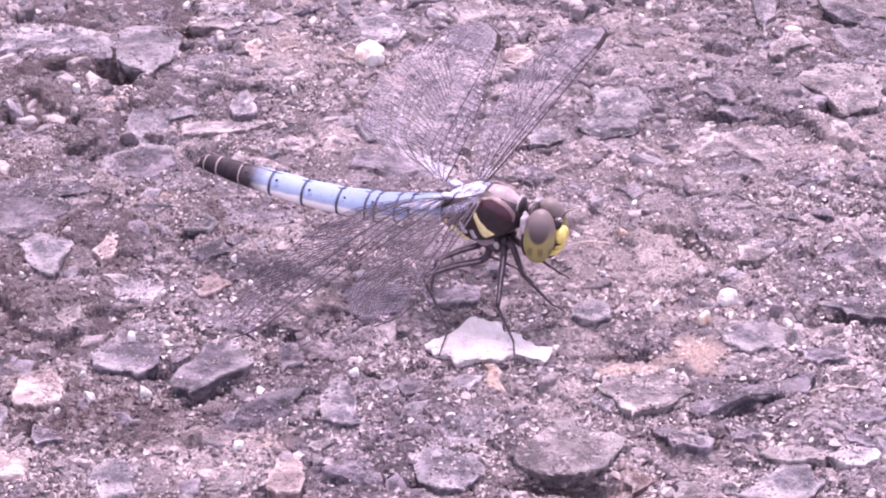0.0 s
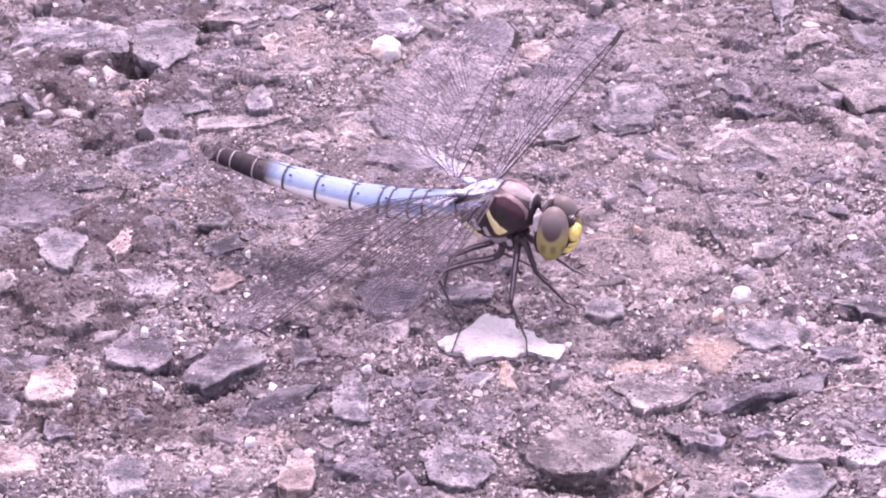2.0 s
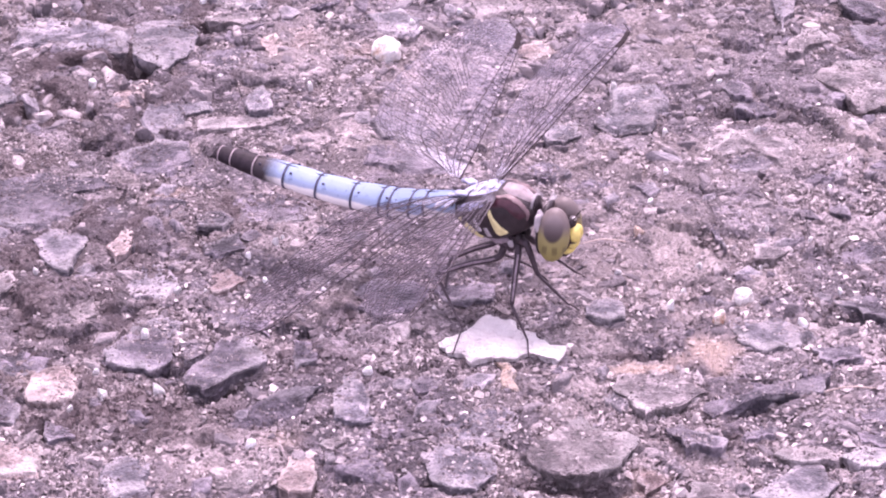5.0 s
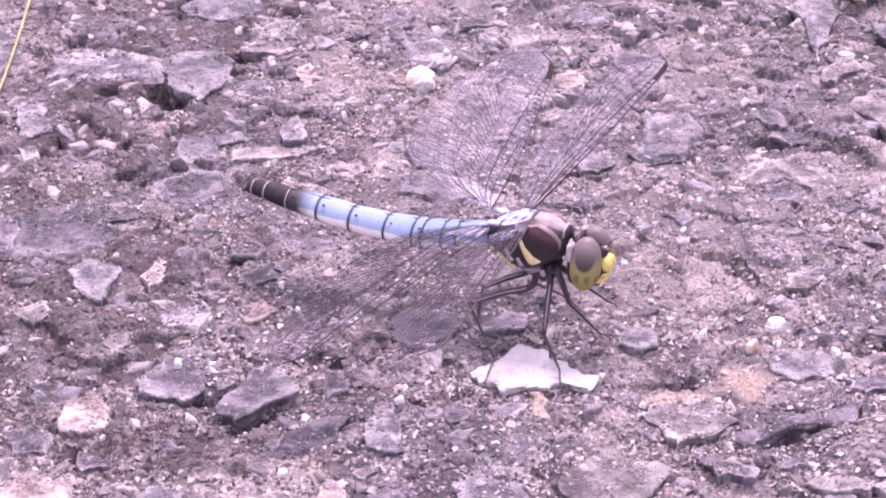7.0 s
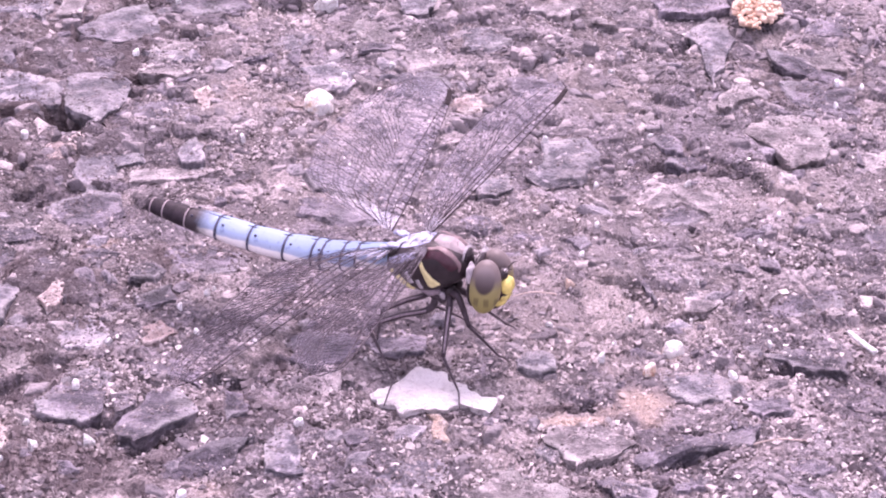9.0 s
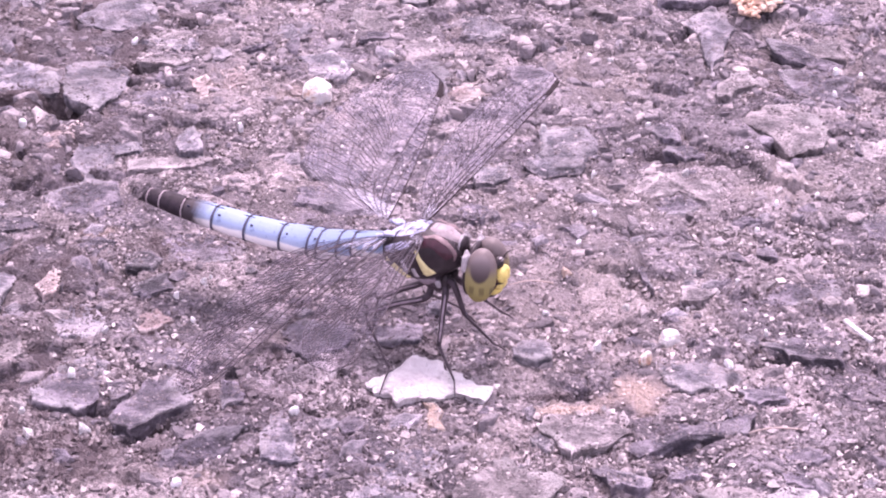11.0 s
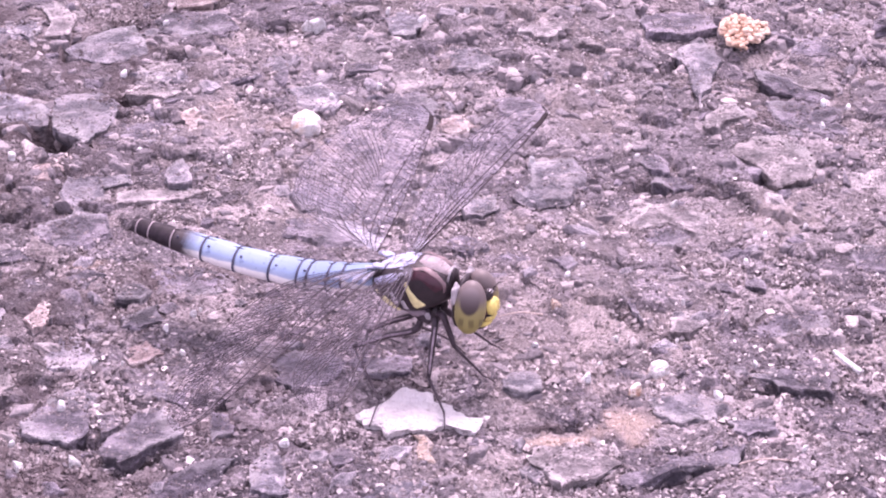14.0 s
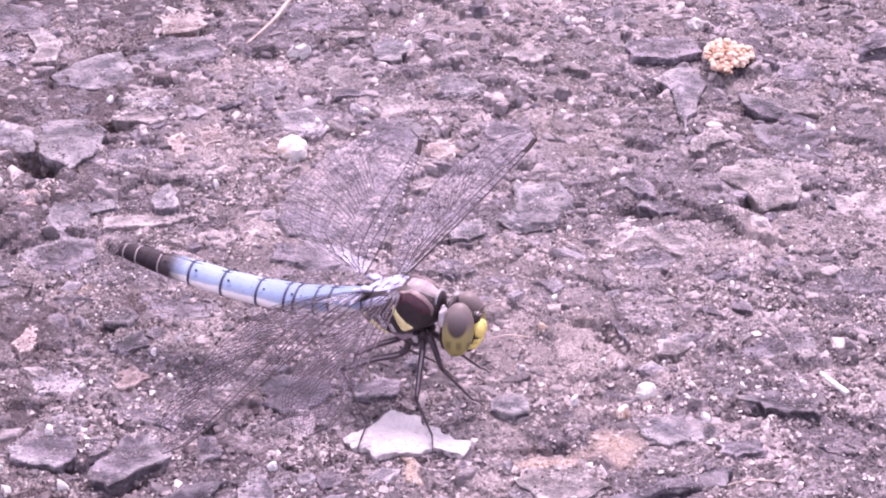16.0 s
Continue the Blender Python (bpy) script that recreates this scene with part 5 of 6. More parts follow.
def segment_material(name, dark_side):
    """Powdery blue above, whitish below along the sides, a black keel; dark_side: 0 blue, 1 black all over."""
    m = Nodes(name)
    v = m.coords()
    sep = m.n("ShaderNodeSeparateXYZ")
    m.link(v, sep.inputs[0])
    nz = m.noise(v, 1300, 5, 0.65)
    z = m.math("ADD", m.math("MULTIPLY", sep.outputs[2], 1000.0), m.math("MULTIPLY", m.math("SUBTRACT", nz, 0.5), 0.35))
    rel = m.math("ADD", m.math("MULTIPLY", z, 0.25), 0.5 if dark_side >= 0 else 0.66)
    # the blue darkens upward to offset the sky's brightening of the back
    skin = m.ramp(rel, [(0.285, (0.05, 0.04, 0.055)), (0.325, (0.78, 0.78, 0.79)), (0.55, (0.82, 0.81, 0.78)), (0.60, (0.35, 0.44, 0.585)), (0.72, (0.275, 0.375, 0.535)), (0.85, (0.215, 0.31, 0.46))])
    skin = m.mix(m.ramp(nz, [(0.60, (0, 0, 0)), (0.68, (0.5, 0.5, 0.5))]), skin, (0.10, 0.13, 0.25))
    if dark_side == 1:
        skin = m.ramp(nz, [(0.35, (0.014, 0.010, 0.014)), (0.65, (0.034, 0.025, 0.033))])
    elif dark_side > 0:
        x = m.math("MULTIPLY", sep.outputs[0], 1000.0)
        f = m.ramp(m.math("ADD", m.math("MULTIPLY", x, 0.25), m.math("ADD", m.math("MULTIPLY", nz, 0.4), 0.25)), [(0.30, (1, 1, 1)), (0.8, (0.05, 0.05, 0.05))])
        skin = m.mix(f, skin, (0.03, 0.022, 0.028))
    m.bump(nz, 0.3, 0.0002)
    return m.set(skin, 0.55, 0.4 if dark_side < 1 else 0.2)


SEG_BLUE = segment_material("abdomen_blue", 0)
SEG_BASE = segment_material("abdomen_base", -1)
SEG_DUSK = segment_material("abdomen_dusk", 0.5)
SEG_BLACK = segment_material("abdomen_black", 1)


def eye_material():
    m = Nodes("compound_eye")
    v = m.coords()
    sep = m.n("ShaderNodeSeparateXYZ")
    m.link(v, sep.inputs[0])
    nz = m.noise(v, 700, 2, 0.5)
    x = m.math("MULTIPLY", sep.outputs[0], 1000.0)
    z = m.math("MULTIPLY", sep.outputs[2], 1000.0)
    fx = m.math("POWER", m.math("ABSOLUTE", m.math("MULTIPLY", x, 0.92)), 2.0)
    fz = m.math("POWER", m.math("ABSOLUTE", m.math("MULTIPLY", m.math("SUBTRACT", z, 0.95), 0.68)), 2.0)
    cap = m.math("ADD", m.math("ADD", fx, fz), m.math("MULTIPLY", m.math("SUBTRACT", nz, 0.5), 0.15))
    rim = m.ramp(m.math("ADD", m.math("MULTIPLY", z, 0.2), 0.5), [(0.1, (0.26, 0.235, 0.075)), (0.5, (0.27, 0.245, 0.10)), (0.72, (0.16, 0.13, 0.125))])
    grey = m.ramp(m.math("ADD", m.math("MULTIPLY", z, 0.25), 0.35), [(0.2, (0.028, 0.019, 0.017)), (0.45, (0.075, 0.056, 0.055)), (0.9, (0.20, 0.168, 0.168))])
    c = m.mix(m.ramp(cap, [(0.62, (0, 0, 0)), (1.12, (1, 1, 1))]), grey, rim)
    # dark smudges in the lower, yellow part
    spots = m.math("ABSOLUTE", m.math("SINE", m.math("ADD", m.math("MULTIPLY", x, 3.2), m.math("MULTIPLY", nz, 1.2))))
    low = m.ramp(m.math("ADD", m.math("MULTIPLY", z, 0.2), 0.5), [(0.10, (0, 0, 0)), (0.20, (0.8, 0.8, 0.8)), (0.29, (0.8, 0.8, 0.8)), (0.36, (0, 0, 0))])
    c = m.mix(m.math("MULTIPLY", m.ramp(spots, [(0.6, (0, 0, 0)), (0.85, (0.8, 0.8, 0.8))]), low), c, (0.09, 0.075, 0.03))
    cells = m.n("ShaderNodeTexVoronoi", Scale=9000.0)
    m.link(v, cells.inputs["Vector"])
    m.bump(cells.outputs["Distance"], 0.15, 0.0001)
    return m.set(c, 0.48, 0.4)


EYE = eye_material()


def membrane_material():
    m = Nodes("wing_membrane")
    v = m.coords()
    nz = m.noise(v, 180, 3, 0.5)
    clear = m.t.nodes.new("ShaderNodeBsdfTransparent")
    m.link(m.ramp(nz, [(0.3, (0.93, 0.91, 0.95)), (0.7, (0.98, 0.97, 0.99))]), clear.inputs[0])
    film = m.bsdf
    m.set((0.32, 0.30, 0.36), 0.25, 0.5)
    # random cells get more pale film, a painted stand-in for sky glints
    cells = m.n("ShaderNodeTexVoronoi", Scale=1300.0)
    m.link(v, cells.inputs["Vector"])
    tilt = m.n("ShaderNodeSeparateXYZ")
    m.link(cells.outputs["Color"], tilt.inputs[0])
    shine = m.ramp(m.math("MULTIPLY", tilt.outputs[0], m.math("MULTIPLY", nz, 2.0)), [(0.62, (0, 0, 0)), (1.0, (0.07, 0.07, 0.07))])
    fr = m.n("ShaderNodeFresnel", IOR=1.4)
    mixer = m.t.nodes.new("ShaderNodeMixShader")
    gloss = m.math("ADD", m.math("ADD", m.math("MULTIPLY", fr.outputs[0], 0.16), 0.01), shine)
    m.link(gloss, mixer.inputs[0])
    m.link(clear.outputs[0], mixer.inputs[1])
    m.link(film.outputs[0], mixer.inputs[2])
    m.link(mixer.outputs[0], m.out.inputs[0])
    return m.mat


MEMBRANE = membrane_material()


def ellipsoid(c, r, seg=20, rings=12, lumpy=0.0, seed=0.0):
    verts, faces = [], []
    for i in range(rings + 1):
        th = math.pi * i / rings
        for k in range(seg):
            ph = 2 * math.pi * k / seg
            d = Vector((math.sin(th) * math.cos(ph), math.sin(th) * math.sin(ph), math.cos(th)))
            q = 1 + lumpy * noise.noise(d * 2.2 + Vector((seed, 0, 0)))
            verts.append((c[0] + d.x * r[0] * q, c[1] + d.y * r[1] * q, c[2] + d.z * r[2] * q))
    for i in range(rings):
        for k in range(seg):
            j = (k + 1) % seg
            faces.append((i * seg + k, (i + 1) * seg + k, (i + 1) * seg + j, i * seg + j))
    return verts, faces


def join(*shapes):
    verts, faces = [], []
    for v, f in shapes:
        k = len(verts)
        verts += v
        faces += [tuple(q + k for q in g) for g in f]
    return verts, faces


crumb(44.2, 68.6, 5.1, 6.6, 2.5)

BODY = pose(3.453 * MM, -2.644 * MM, 0, 0, 0, -25)
dragonfly = new("dragonfly")
dragonfly.matrix_world = BODY
dragonfly.empty_display_size = 0.005
tagged(dragonfly, "blue-bodied dragonfly with clear veined wings resting on stones", "dragonfly")

# thorax: stations along the body (x, centre z, half width, half height)
TX = [-4.6, -3.95, -2.9, -1.2, 0.8, 2.4, 3.5, 4.2, 4.5]
TZ = [10.0, 10.0, 10.1, 10.3, 10.7, 10.95, 11.1, 11.1, 11.0]
TW = [0.9, 1.5, 2.1, 2.6, 2.75, 2.4, 1.8, 1.2, 0.6]
TH = [0.9, 1.4, 2.1, 2.7, 2.75, 2.3, 1.6, 1.05, 0.6]
POW = 2.7


def thorax_side(x, z, side, off=0.0):
    """The point on the thorax's flank at x and height z."""
    c, w, h = np.interp(x, TX, TZ), np.interp(x, TX, TW), np.interp(x, TX, TH)
    k = min(0.999, abs((z - c) / h))
    y = w * (1 - k ** POW) ** (1 / POW) + off
    return (x, side * y, z)


def thorax_mesh():
    verts, faces, sides = [], [], 32
    xs = np.linspace(TX[0], TX[-1], 30)
    for x in xs:
        c, w, h = np.interp(x, TX, TZ), np.interp(x, TX, TW), np.interp(x, TX, TH)
        for k in range(sides):
            a = 2 * math.pi * k / sides
            ca, sa = math.cos(a), math.sin(a)
            q = (abs(ca) ** POW + abs(sa) ** POW) ** (-1 / POW)
            n = 1 + 0.03 * noise.noise(Vector((x * 0.8, ca * 2, sa * 2)))
            verts.append((x, w * q * ca * n, c + h * q * sa * n))
    for i in range(len(xs) - 1):
        for k in range(sides):
            j = (k + 1) % sides
            faces.append((i * sides + k, (i + 1) * sides + k, (i + 1) * sides + j, i * sides + j))
    faces.append(tuple(range(sides)))
    faces.append(tuple(range((len(xs) - 1) * sides, len(xs) * sides))[::-1])
    return verts, faces


thorax = piece("thorax", *thorax_mesh(), BLACK, dragonfly, "glossy black and maroon thorax with yellow side stripes")


def stripe(name, path, width, mat, side, label="", off=0.10):
    """A raised band on the flank along path (x, z), as broad as width at each point."""
    pts = curve([(x, 0, z) for x, z in path], 6)
    ws = np.interp(np.linspace(0, 1, len(pts)), np.linspace(0, 1, len(width)), width)
    verts, faces, across = [], [], 6
    for i, p in enumerate(pts):
        t = pts[min(i + 1, len(pts) - 1)] - pts[max(i - 1, 0)]
        n = Vector((-t.z, 0, t.x)).normalized()
        for k in range(across + 1):
            u = k / across * 2 - 1
            q = p + n * u * ws[i] / 2
            verts.append(thorax_side(q.x, q.z, side, off * (1 - u ** 4) - 0.02))
    for i in range(len(pts) - 1):
        for k in range(across):
            a = i * (across + 1) + k
            faces.append((a, a + 1, a + across + 2, a + across + 1))
    return piece(name, verts, faces, mat, thorax, label)


for side in (-1, 1):
    stripe("side_panel", [(0.1, 12.4), (1.3, 12.75), (2.6, 12.4), (3.4, 11.4)], (0.6, 1.0, 1.3, 0.9), MAROON, side, "maroon shoulder panel", 0.06)
    stripe("stripe", [(0.0, 11.9), (0.4, 11.05), (0.9, 10.3), (1.3, 9.75), (1.6, 9.3)], (0.35, 0.55, 0.85, 1.15, 1.2), YELLOW, side, "pale yellow side stripe", 0.13)
    stripe("stripe", [(-2.7, 9.35), (-1.85, 8.65), (-0.95, 8.0)], (0.7, 1.15, 1.1), YELLOW, side, "pale yellow side stripe", 0.13)
    stripe("spot", [(-3.55, 9.5), (-3.05, 9.8)], (0.35, 0.5), YELLOW, side, "small yellow spot", 0.12)
    stripe("spot", [(-1.6, 10.3), (-0.9, 9.2)], (0.45, 0.75), WHITISH, side, "small whitish spot", 0.12)
    stripe("spot", [(-0.3, 9.8), (0.05, 8.7)], (0.45, 0.65), WHITISH, side, "small whitish spot", 0.12)
    stripe("wing_hinge", [(-3.7, 10.6), (-2.8, 11.1), (-1.8, 11.7), (-0.6, 12.3)], (0.5, 0.8, 0.8, 0.4), PRUINOSE, side, "powdery whitish plate below the wings", 0.14)
    stripe("belly_band", [(-2.4, 8.55), (-0.5, 8.15), (2.2, 8.4)], (0.3, 0.4, 0.3), LEG_STRIPE, side, "greyish band along the belly", 0.08)
    stripe("ridge", [(0.4, 13.05), (1.6, 13.15), (2.8, 12.75), (3.7, 11.9), (3.75, 11.1)], (0.12, 0.2, 0.28, 0.3, 0.15), RUST, side, "brownish shoulder ridge", 0.16)


def dorsal_patch(name, x0, x1, half, mat, label, off):
    verts, faces, nx, na = [], [], 14, 12
    for i in range(nx + 1):
        x = x0 + (x1 - x0) * i / nx
        c, w, h = np.interp(x, TX, TZ), np.interp(x, TX, TW), np.interp(x, TX, TH)
        for k in range(na + 1):
            a = radians(90 + half * math.sin(math.pi * (i + 1.2) / (nx + 2.4)) ** 0.4 * (k / na * 2 - 1))
            ca, sa = math.cos(a), math.sin(a)
            q = (abs(ca) ** POW + abs(sa) ** POW) ** (-1 / POW)
            e = off * (1 - (2 * k / na - 1) ** 6) * (1 - (2 * i / nx - 1) ** 8)
            verts.append((x, (w + e) * q * ca, c + (h + e) * q * sa))
    for i in range(nx):
        for k in range(na):
            b = i * (na + 1) + k
            faces.append((b, b + 1, b + na + 2, b + na + 1))
    return piece(name, verts, faces, mat, thorax, label)


dorsal_patch("front_shield", 0.7, 4.3, 25, BEIGE, "dusty beige downy shield", 0.12)
dorsal_patch("back_plate", -4.5, 0.3, 34, PRUINOSE, "powdery blue-white back plate", 0.12)


def down():
    """Fine pale hairs on the shield."""
    rnd = random.Random(3)
    verts, faces = [], []
    for _ in range(240):
        x, a = rnd.uniform(0.3, 4.2), radians(90 + rnd.uniform(-50, 50))
        c, w, h = np.interp(x, TX, TZ), np.interp(x, TX, TW), np.interp(x, TX, TH)
        p = Vector((x, w * math.cos(a), c + h * math.sin(a)))
        d = Vector((0.5 + rnd.uniform(-.3, .3), math.cos(a) + rnd.uniform(-.3, .3), math.sin(a))).normalized() * rnd.uniform(0.35, 0.8)
        s = Vector((0.012, 0.012, 0))
        k = len(verts)
        verts += [tuple(p - s), tuple(p + s), tuple(p + d)]
        faces.append((k, k + 1, k + 2))
    part = piece("down", verts, faces, BEIGE, thorax, "fine pale hairs")
    part["kind"] = "stuff"


down()
piece("collar", *join(ellipsoid((4.1, 0, 12.0), (0.30, 1.0, 1.0))), BLACK, thorax, "black upright collar")
piece("collar_rim", *join(ellipsoid((3.9, 0, 12.1), (0.22, 1.12, 1.08))), WHITISH, thorax, "whitish collar rim")
piece("neck", *ellipsoid((4.7, 0, 10.6), (0.9, 0.7, 0.8)), BLACK, thorax)
for side in (-1, 1):
    for x, z in ((0.2, 12.9), (-3.5, 12.2)):
        piece("wing_base", *join(ellipsoid((x, side * 1.2, z - 0.05), (0.65, 0.42, 0.22), 14, 10, 0.5, x), ellipsoid((x - 0.7, side * 1.5, z - 0.25), (0.5, 0.3, 0.2), 12, 8, 0.5, x + 4)),
              PRUINOSE, thorax, "powdery whitish wing base")
    # raised black tubes draw the dark gaps between the wing bases
    for i, x in enumerate((-3.9, -2.5, -1.4, -0.3)):
        top = np.interp(x, TX, TZ) + np.interp(x, TX, TH)
        pts = curve([(x + 0.25, side * 0.1, top + 0.10), (x - 0.1, side * 0.9, top - 0.02), (x - 0.5, side * 1.6, top - 0.75)], 5)
        piece("back_groove", *tube(pts, np.linspace(0.05, 0.13, len(pts)), 6), BLACK, thorax, "dark groove between the wing bases")
    piece("belly_plate", *ellipsoid((0.6, side * 1.0, 7.9), (1.3, 0.7, 0.5), 16, 10, 0.4), LEG_STRIPE, thorax, "greyish leg base plate")
    piece("breast_plate", *ellipsoid((1.5, side * 0.75, 7.45), (1.35, 0.75, 0.85), 18, 12, 0.35, 5.0), LEG, thorax, "dark breast plate between the legs")
    piece("breast_spot", *ellipsoid((1.9, side * 1.42, 7.75), (0.32, 0.14, 0.42), 12, 8, 0.3, 6.0), WHITISH, thorax, "small whitish breast spot")
    piece("leg_base", *ellipsoid((2.5, side * 0.8, 8.0), (0.6, 0.55, 0.8), 14, 10, 0.2), BLACK, thorax)

# abdomen: joints (x, z, half height), hung at its base
AX0, AZ0 = -4.6, 10.0
RINGS = [(-4.0, 10.1, 1.30), (-7.6, 9.2, 1.42), (-9.15, 8.7, 1.58), (-11.4, 8.22, 1.64), (-12.45, 8.25, 1.60), (-15.65, 8.1, 1.48),
         (-19.65, 8.19, 1.42), (-23.35, 8.55, 1.36), (-26.95, 8.87, 1.20), (-29.6, 9.23, 1.02), (-31.1, 9.36, 0.86), (-31.8, 9.28, 0.62)]


def segment(i, name="segment"):
    x0, z0, r0 = RINGS[i]
    x1, z1, r1 = RINGS[i + 1]
    mid = ((x0 + x1) / 2, (z0 + z1) / 2)
    verts, faces, sides, n = [], [], 24, 9
    for k in range(n + 1):
        u = k / n
        r = (r0 + (r1 - r0) * u) * (0.95 + 0.06 * math.sin(math.pi * min(1, u * 1.05)) ** 0.5)
        x, z = x0 + (x1 - x0) * u - mid[0], z0 + (z1 - z0) * u - mid[1]
        for s in range(sides):
            a = 2 * math.pi * s / sides
            keel = 1.06 if s == sides // 4 else 1.0
            flat = 0.82 if math.sin(a) < 0 else 1.0
            verts.append((x, r * 1.12 * math.cos(a), z + r * math.sin(a) * keel * flat))
    for k in range(n):
        for s in range(sides):
            j = (s + 1) % sides
            faces.append((k * sides + s, k * sides + j, (k + 1) * sides + j, (k + 1) * sides + s))
    faces.append(tuple(range(sides))[::-1])
    faces.append(tuple(range(n * sides, (n + 1) * sides)))
    mat = SEG_BASE if i < 2 else SEG_BLUE if i < 7 else SEG_DUSK if i == 7 else SEG_BLACK
    at = (mid[0], 0, mid[1])
    if name == "abdomen":
        ob = piece(name, verts, faces, mat, dragonfly, "powdery blue abdomen with dark joints and black tip", (AX0, 0, AZ0))
        for v in ob.data.vertices:
            v.co += Vector((mid[0] - AX0, 0, mid[1] - AZ0)) * MM
        return ob
    return piece(name, verts, faces, mat, abdomen, "blackish end segment" if i > 7 else "", (at[0] - AX0, 0, at[2] - AZ0))


abdomen = segment(0, "abdomen")
for i in range(1, len(RINGS) - 1):
    segment(i)


def joint_ring(i, light):
    x, z, r = RINGS[i]
    sides, verts, faces = 24, [], []
    half = 0.08 if light else 0.13
    for dx, k in ((-half, 0.98), (-0.6 * half, 1.025), (0.6 * half, 1.025), (half, 0.98)):
        for s in range(sides):
            a = 2 * math.pi * s / sides
            flat = 0.82 if math.sin(a) < 0 else 1.0
            verts.append((x + dx - AX0, r * k * 1.12 * math.cos(a), z - AZ0 + r * k * flat * math.sin(a)))
    for b in range(3):
        for s in range(sides):
            j = (s + 1) % sides
            faces.append((b * sides + s, b * sides + j, (b + 1) * sides + j, (b + 1) * sides + s))
    piece("joint_ring", verts, faces, BEIGE if light else RING, abdomen, "pale joint ring" if light else "dark joint ring")


for i in range(1, len(RINGS) - 1):
    joint_ring(i, i >= 8)
for side in (-1, 1):
    for i in range(3, 9):
        x, z, r = RINGS[i]
        at = (x + 0.75 - AX0, side * r * 1.14 * math.cos(radians(52)), z - AZ0 + r * 1.02 * math.sin(radians(52)))
        piece("segment_spot", *ellipsoid(at, (0.16, 0.10, 0.14), 10, 6, 0.3, i), RING, abdomen, "small dark spot")
    v, f = tube([(-31.5 - AX0, side * 0.25, 9.25 - AZ0), (-32.0 - AX0, side * 0.35, 9.1 - AZ0), (-32.5 - AX0, side * 0.3, 8.8 - AZ0)], [0.20, 0.20, 0.06], 8)
    piece("tail_clasper", v, f, BLACK, abdomen)
v, f = tube(curve([(x - AX0, 0, z + r * 1.02 - AZ0) for x, z, r in RINGS[:9]], 4), [0.06] * 33, 6)
piece("keel_line", v, f, STIGMA, abdomen, "dark line along the back")

# head, hung at the neck
HX, HZ = 4.9, 10.7


def h(c):
    return (c[0] - HX, c[1], c[2] - HZ)


head = piece("head", *join(ellipsoid(h((5.35, 0, 10.1)), (0.75, 2.3, 2.5))), BLACK, dragonfly, "large head with grey-brown eyes and yellow face", (HX, 0, HZ))
for side in (-1, 1):
    e = piece("eye", *ellipsoid((0, 0, 0), (1.62, 1.5, 2.75), 32, 24), EYE, head, "grey-brown compound eye, yellow below", h((6.5, side * 1.55, 10.1)))
    e.rotation_euler = (radians(side * 14), radians(4), radians(side * -16))
    piece("cheek", *ellipsoid(h((5.05, side * 1.7, 11.1)), (0.42, 0.8, 1.3), 16, 12, 0.3, 2.0), WHITISH, head, "whitish rim behind the eye")
    piece("temple", *ellipsoid(h((5.3, side * 1.75, 9.45)), (0.55, 0.95, 1.75), 18, 12), BLACK, head, "black rim behind the eye")
    piece("face_seam", *ellipsoid(h((7.55, side * 0.95, 9.5)), (0.55, 0.3, 1.15), 14, 10), MAROON, head, "dark seam between eye and face")
piece("crown", *ellipsoid(h((5.3, 0, 12.1)), (0.4, 0.7, 0.45), 16, 10), WHITISH, head, "whitish crown behind the eyes")
piece("brow", *ellipsoid(h((7.7, 0, 10.9)), (0.55, 0.72, 0.72), 16, 12), BLACK, head, "glossy black brow")
piece("brow_spot", *ellipsoid(h((8.0, 0, 11.4)), (0.25, 0.3, 0.2), 12, 8), WHITISH, head, "whitish spot on the brow")


def grooved(c, r, depth):
    """An ellipsoid with a shallow furrow down its middle."""
    verts, faces = ellipsoid(c, r, 28, 18, 0.10, 2.0)
    out = []
    for x, y, z in verts:
        k = 1 - depth * math.exp(-((y - c[1]) / 0.28) ** 2) * (1 if x > c[0] else 0)
        out.append((c[0] + (x - c[0]) * k, y, z))
    return out, faces


piece("face", *grooved(h((8.1, 0, 9.75)), (0.8, 1.0, 1.0), 0.22), FACE_YELLOW, head, "bright yellow face")
piece("lower_face", *grooved(h((7.9, 0, 8.75)), (0.7, 1.05, 0.6), 0.10), FACE_YELLOW, head, "yellow lower face")
piece("face_line", *ellipsoid(h((7.9, 0, 9.15)), (0.78, 1.2, 0.16), 20, 8), BLACK, head, "dark line across the face")
piece("upper_lip", *ellipsoid(h((7.4, 0, 8.0)), (0.75, 1.15, 0.55), 18, 12), FACE_YELLOW, head, "yellow upper lip")
piece("jaw", *ellipsoid(h((6.95, 0, 7.55)), (0.8, 1.1, 0.5), 18, 12), BLACK, head, "black jaw")
for side in (-1, 1):
    v, f = tube(curve([h((8.1, side * 0.45, 11.5)), h((8.5, side * 0.7, 12.1)), h((9.1, side * 0.9, 12.3))], 4), np.linspace(0.07, 0.02, 9), 6)
    piece("antenna", v, f, BLACK, head)


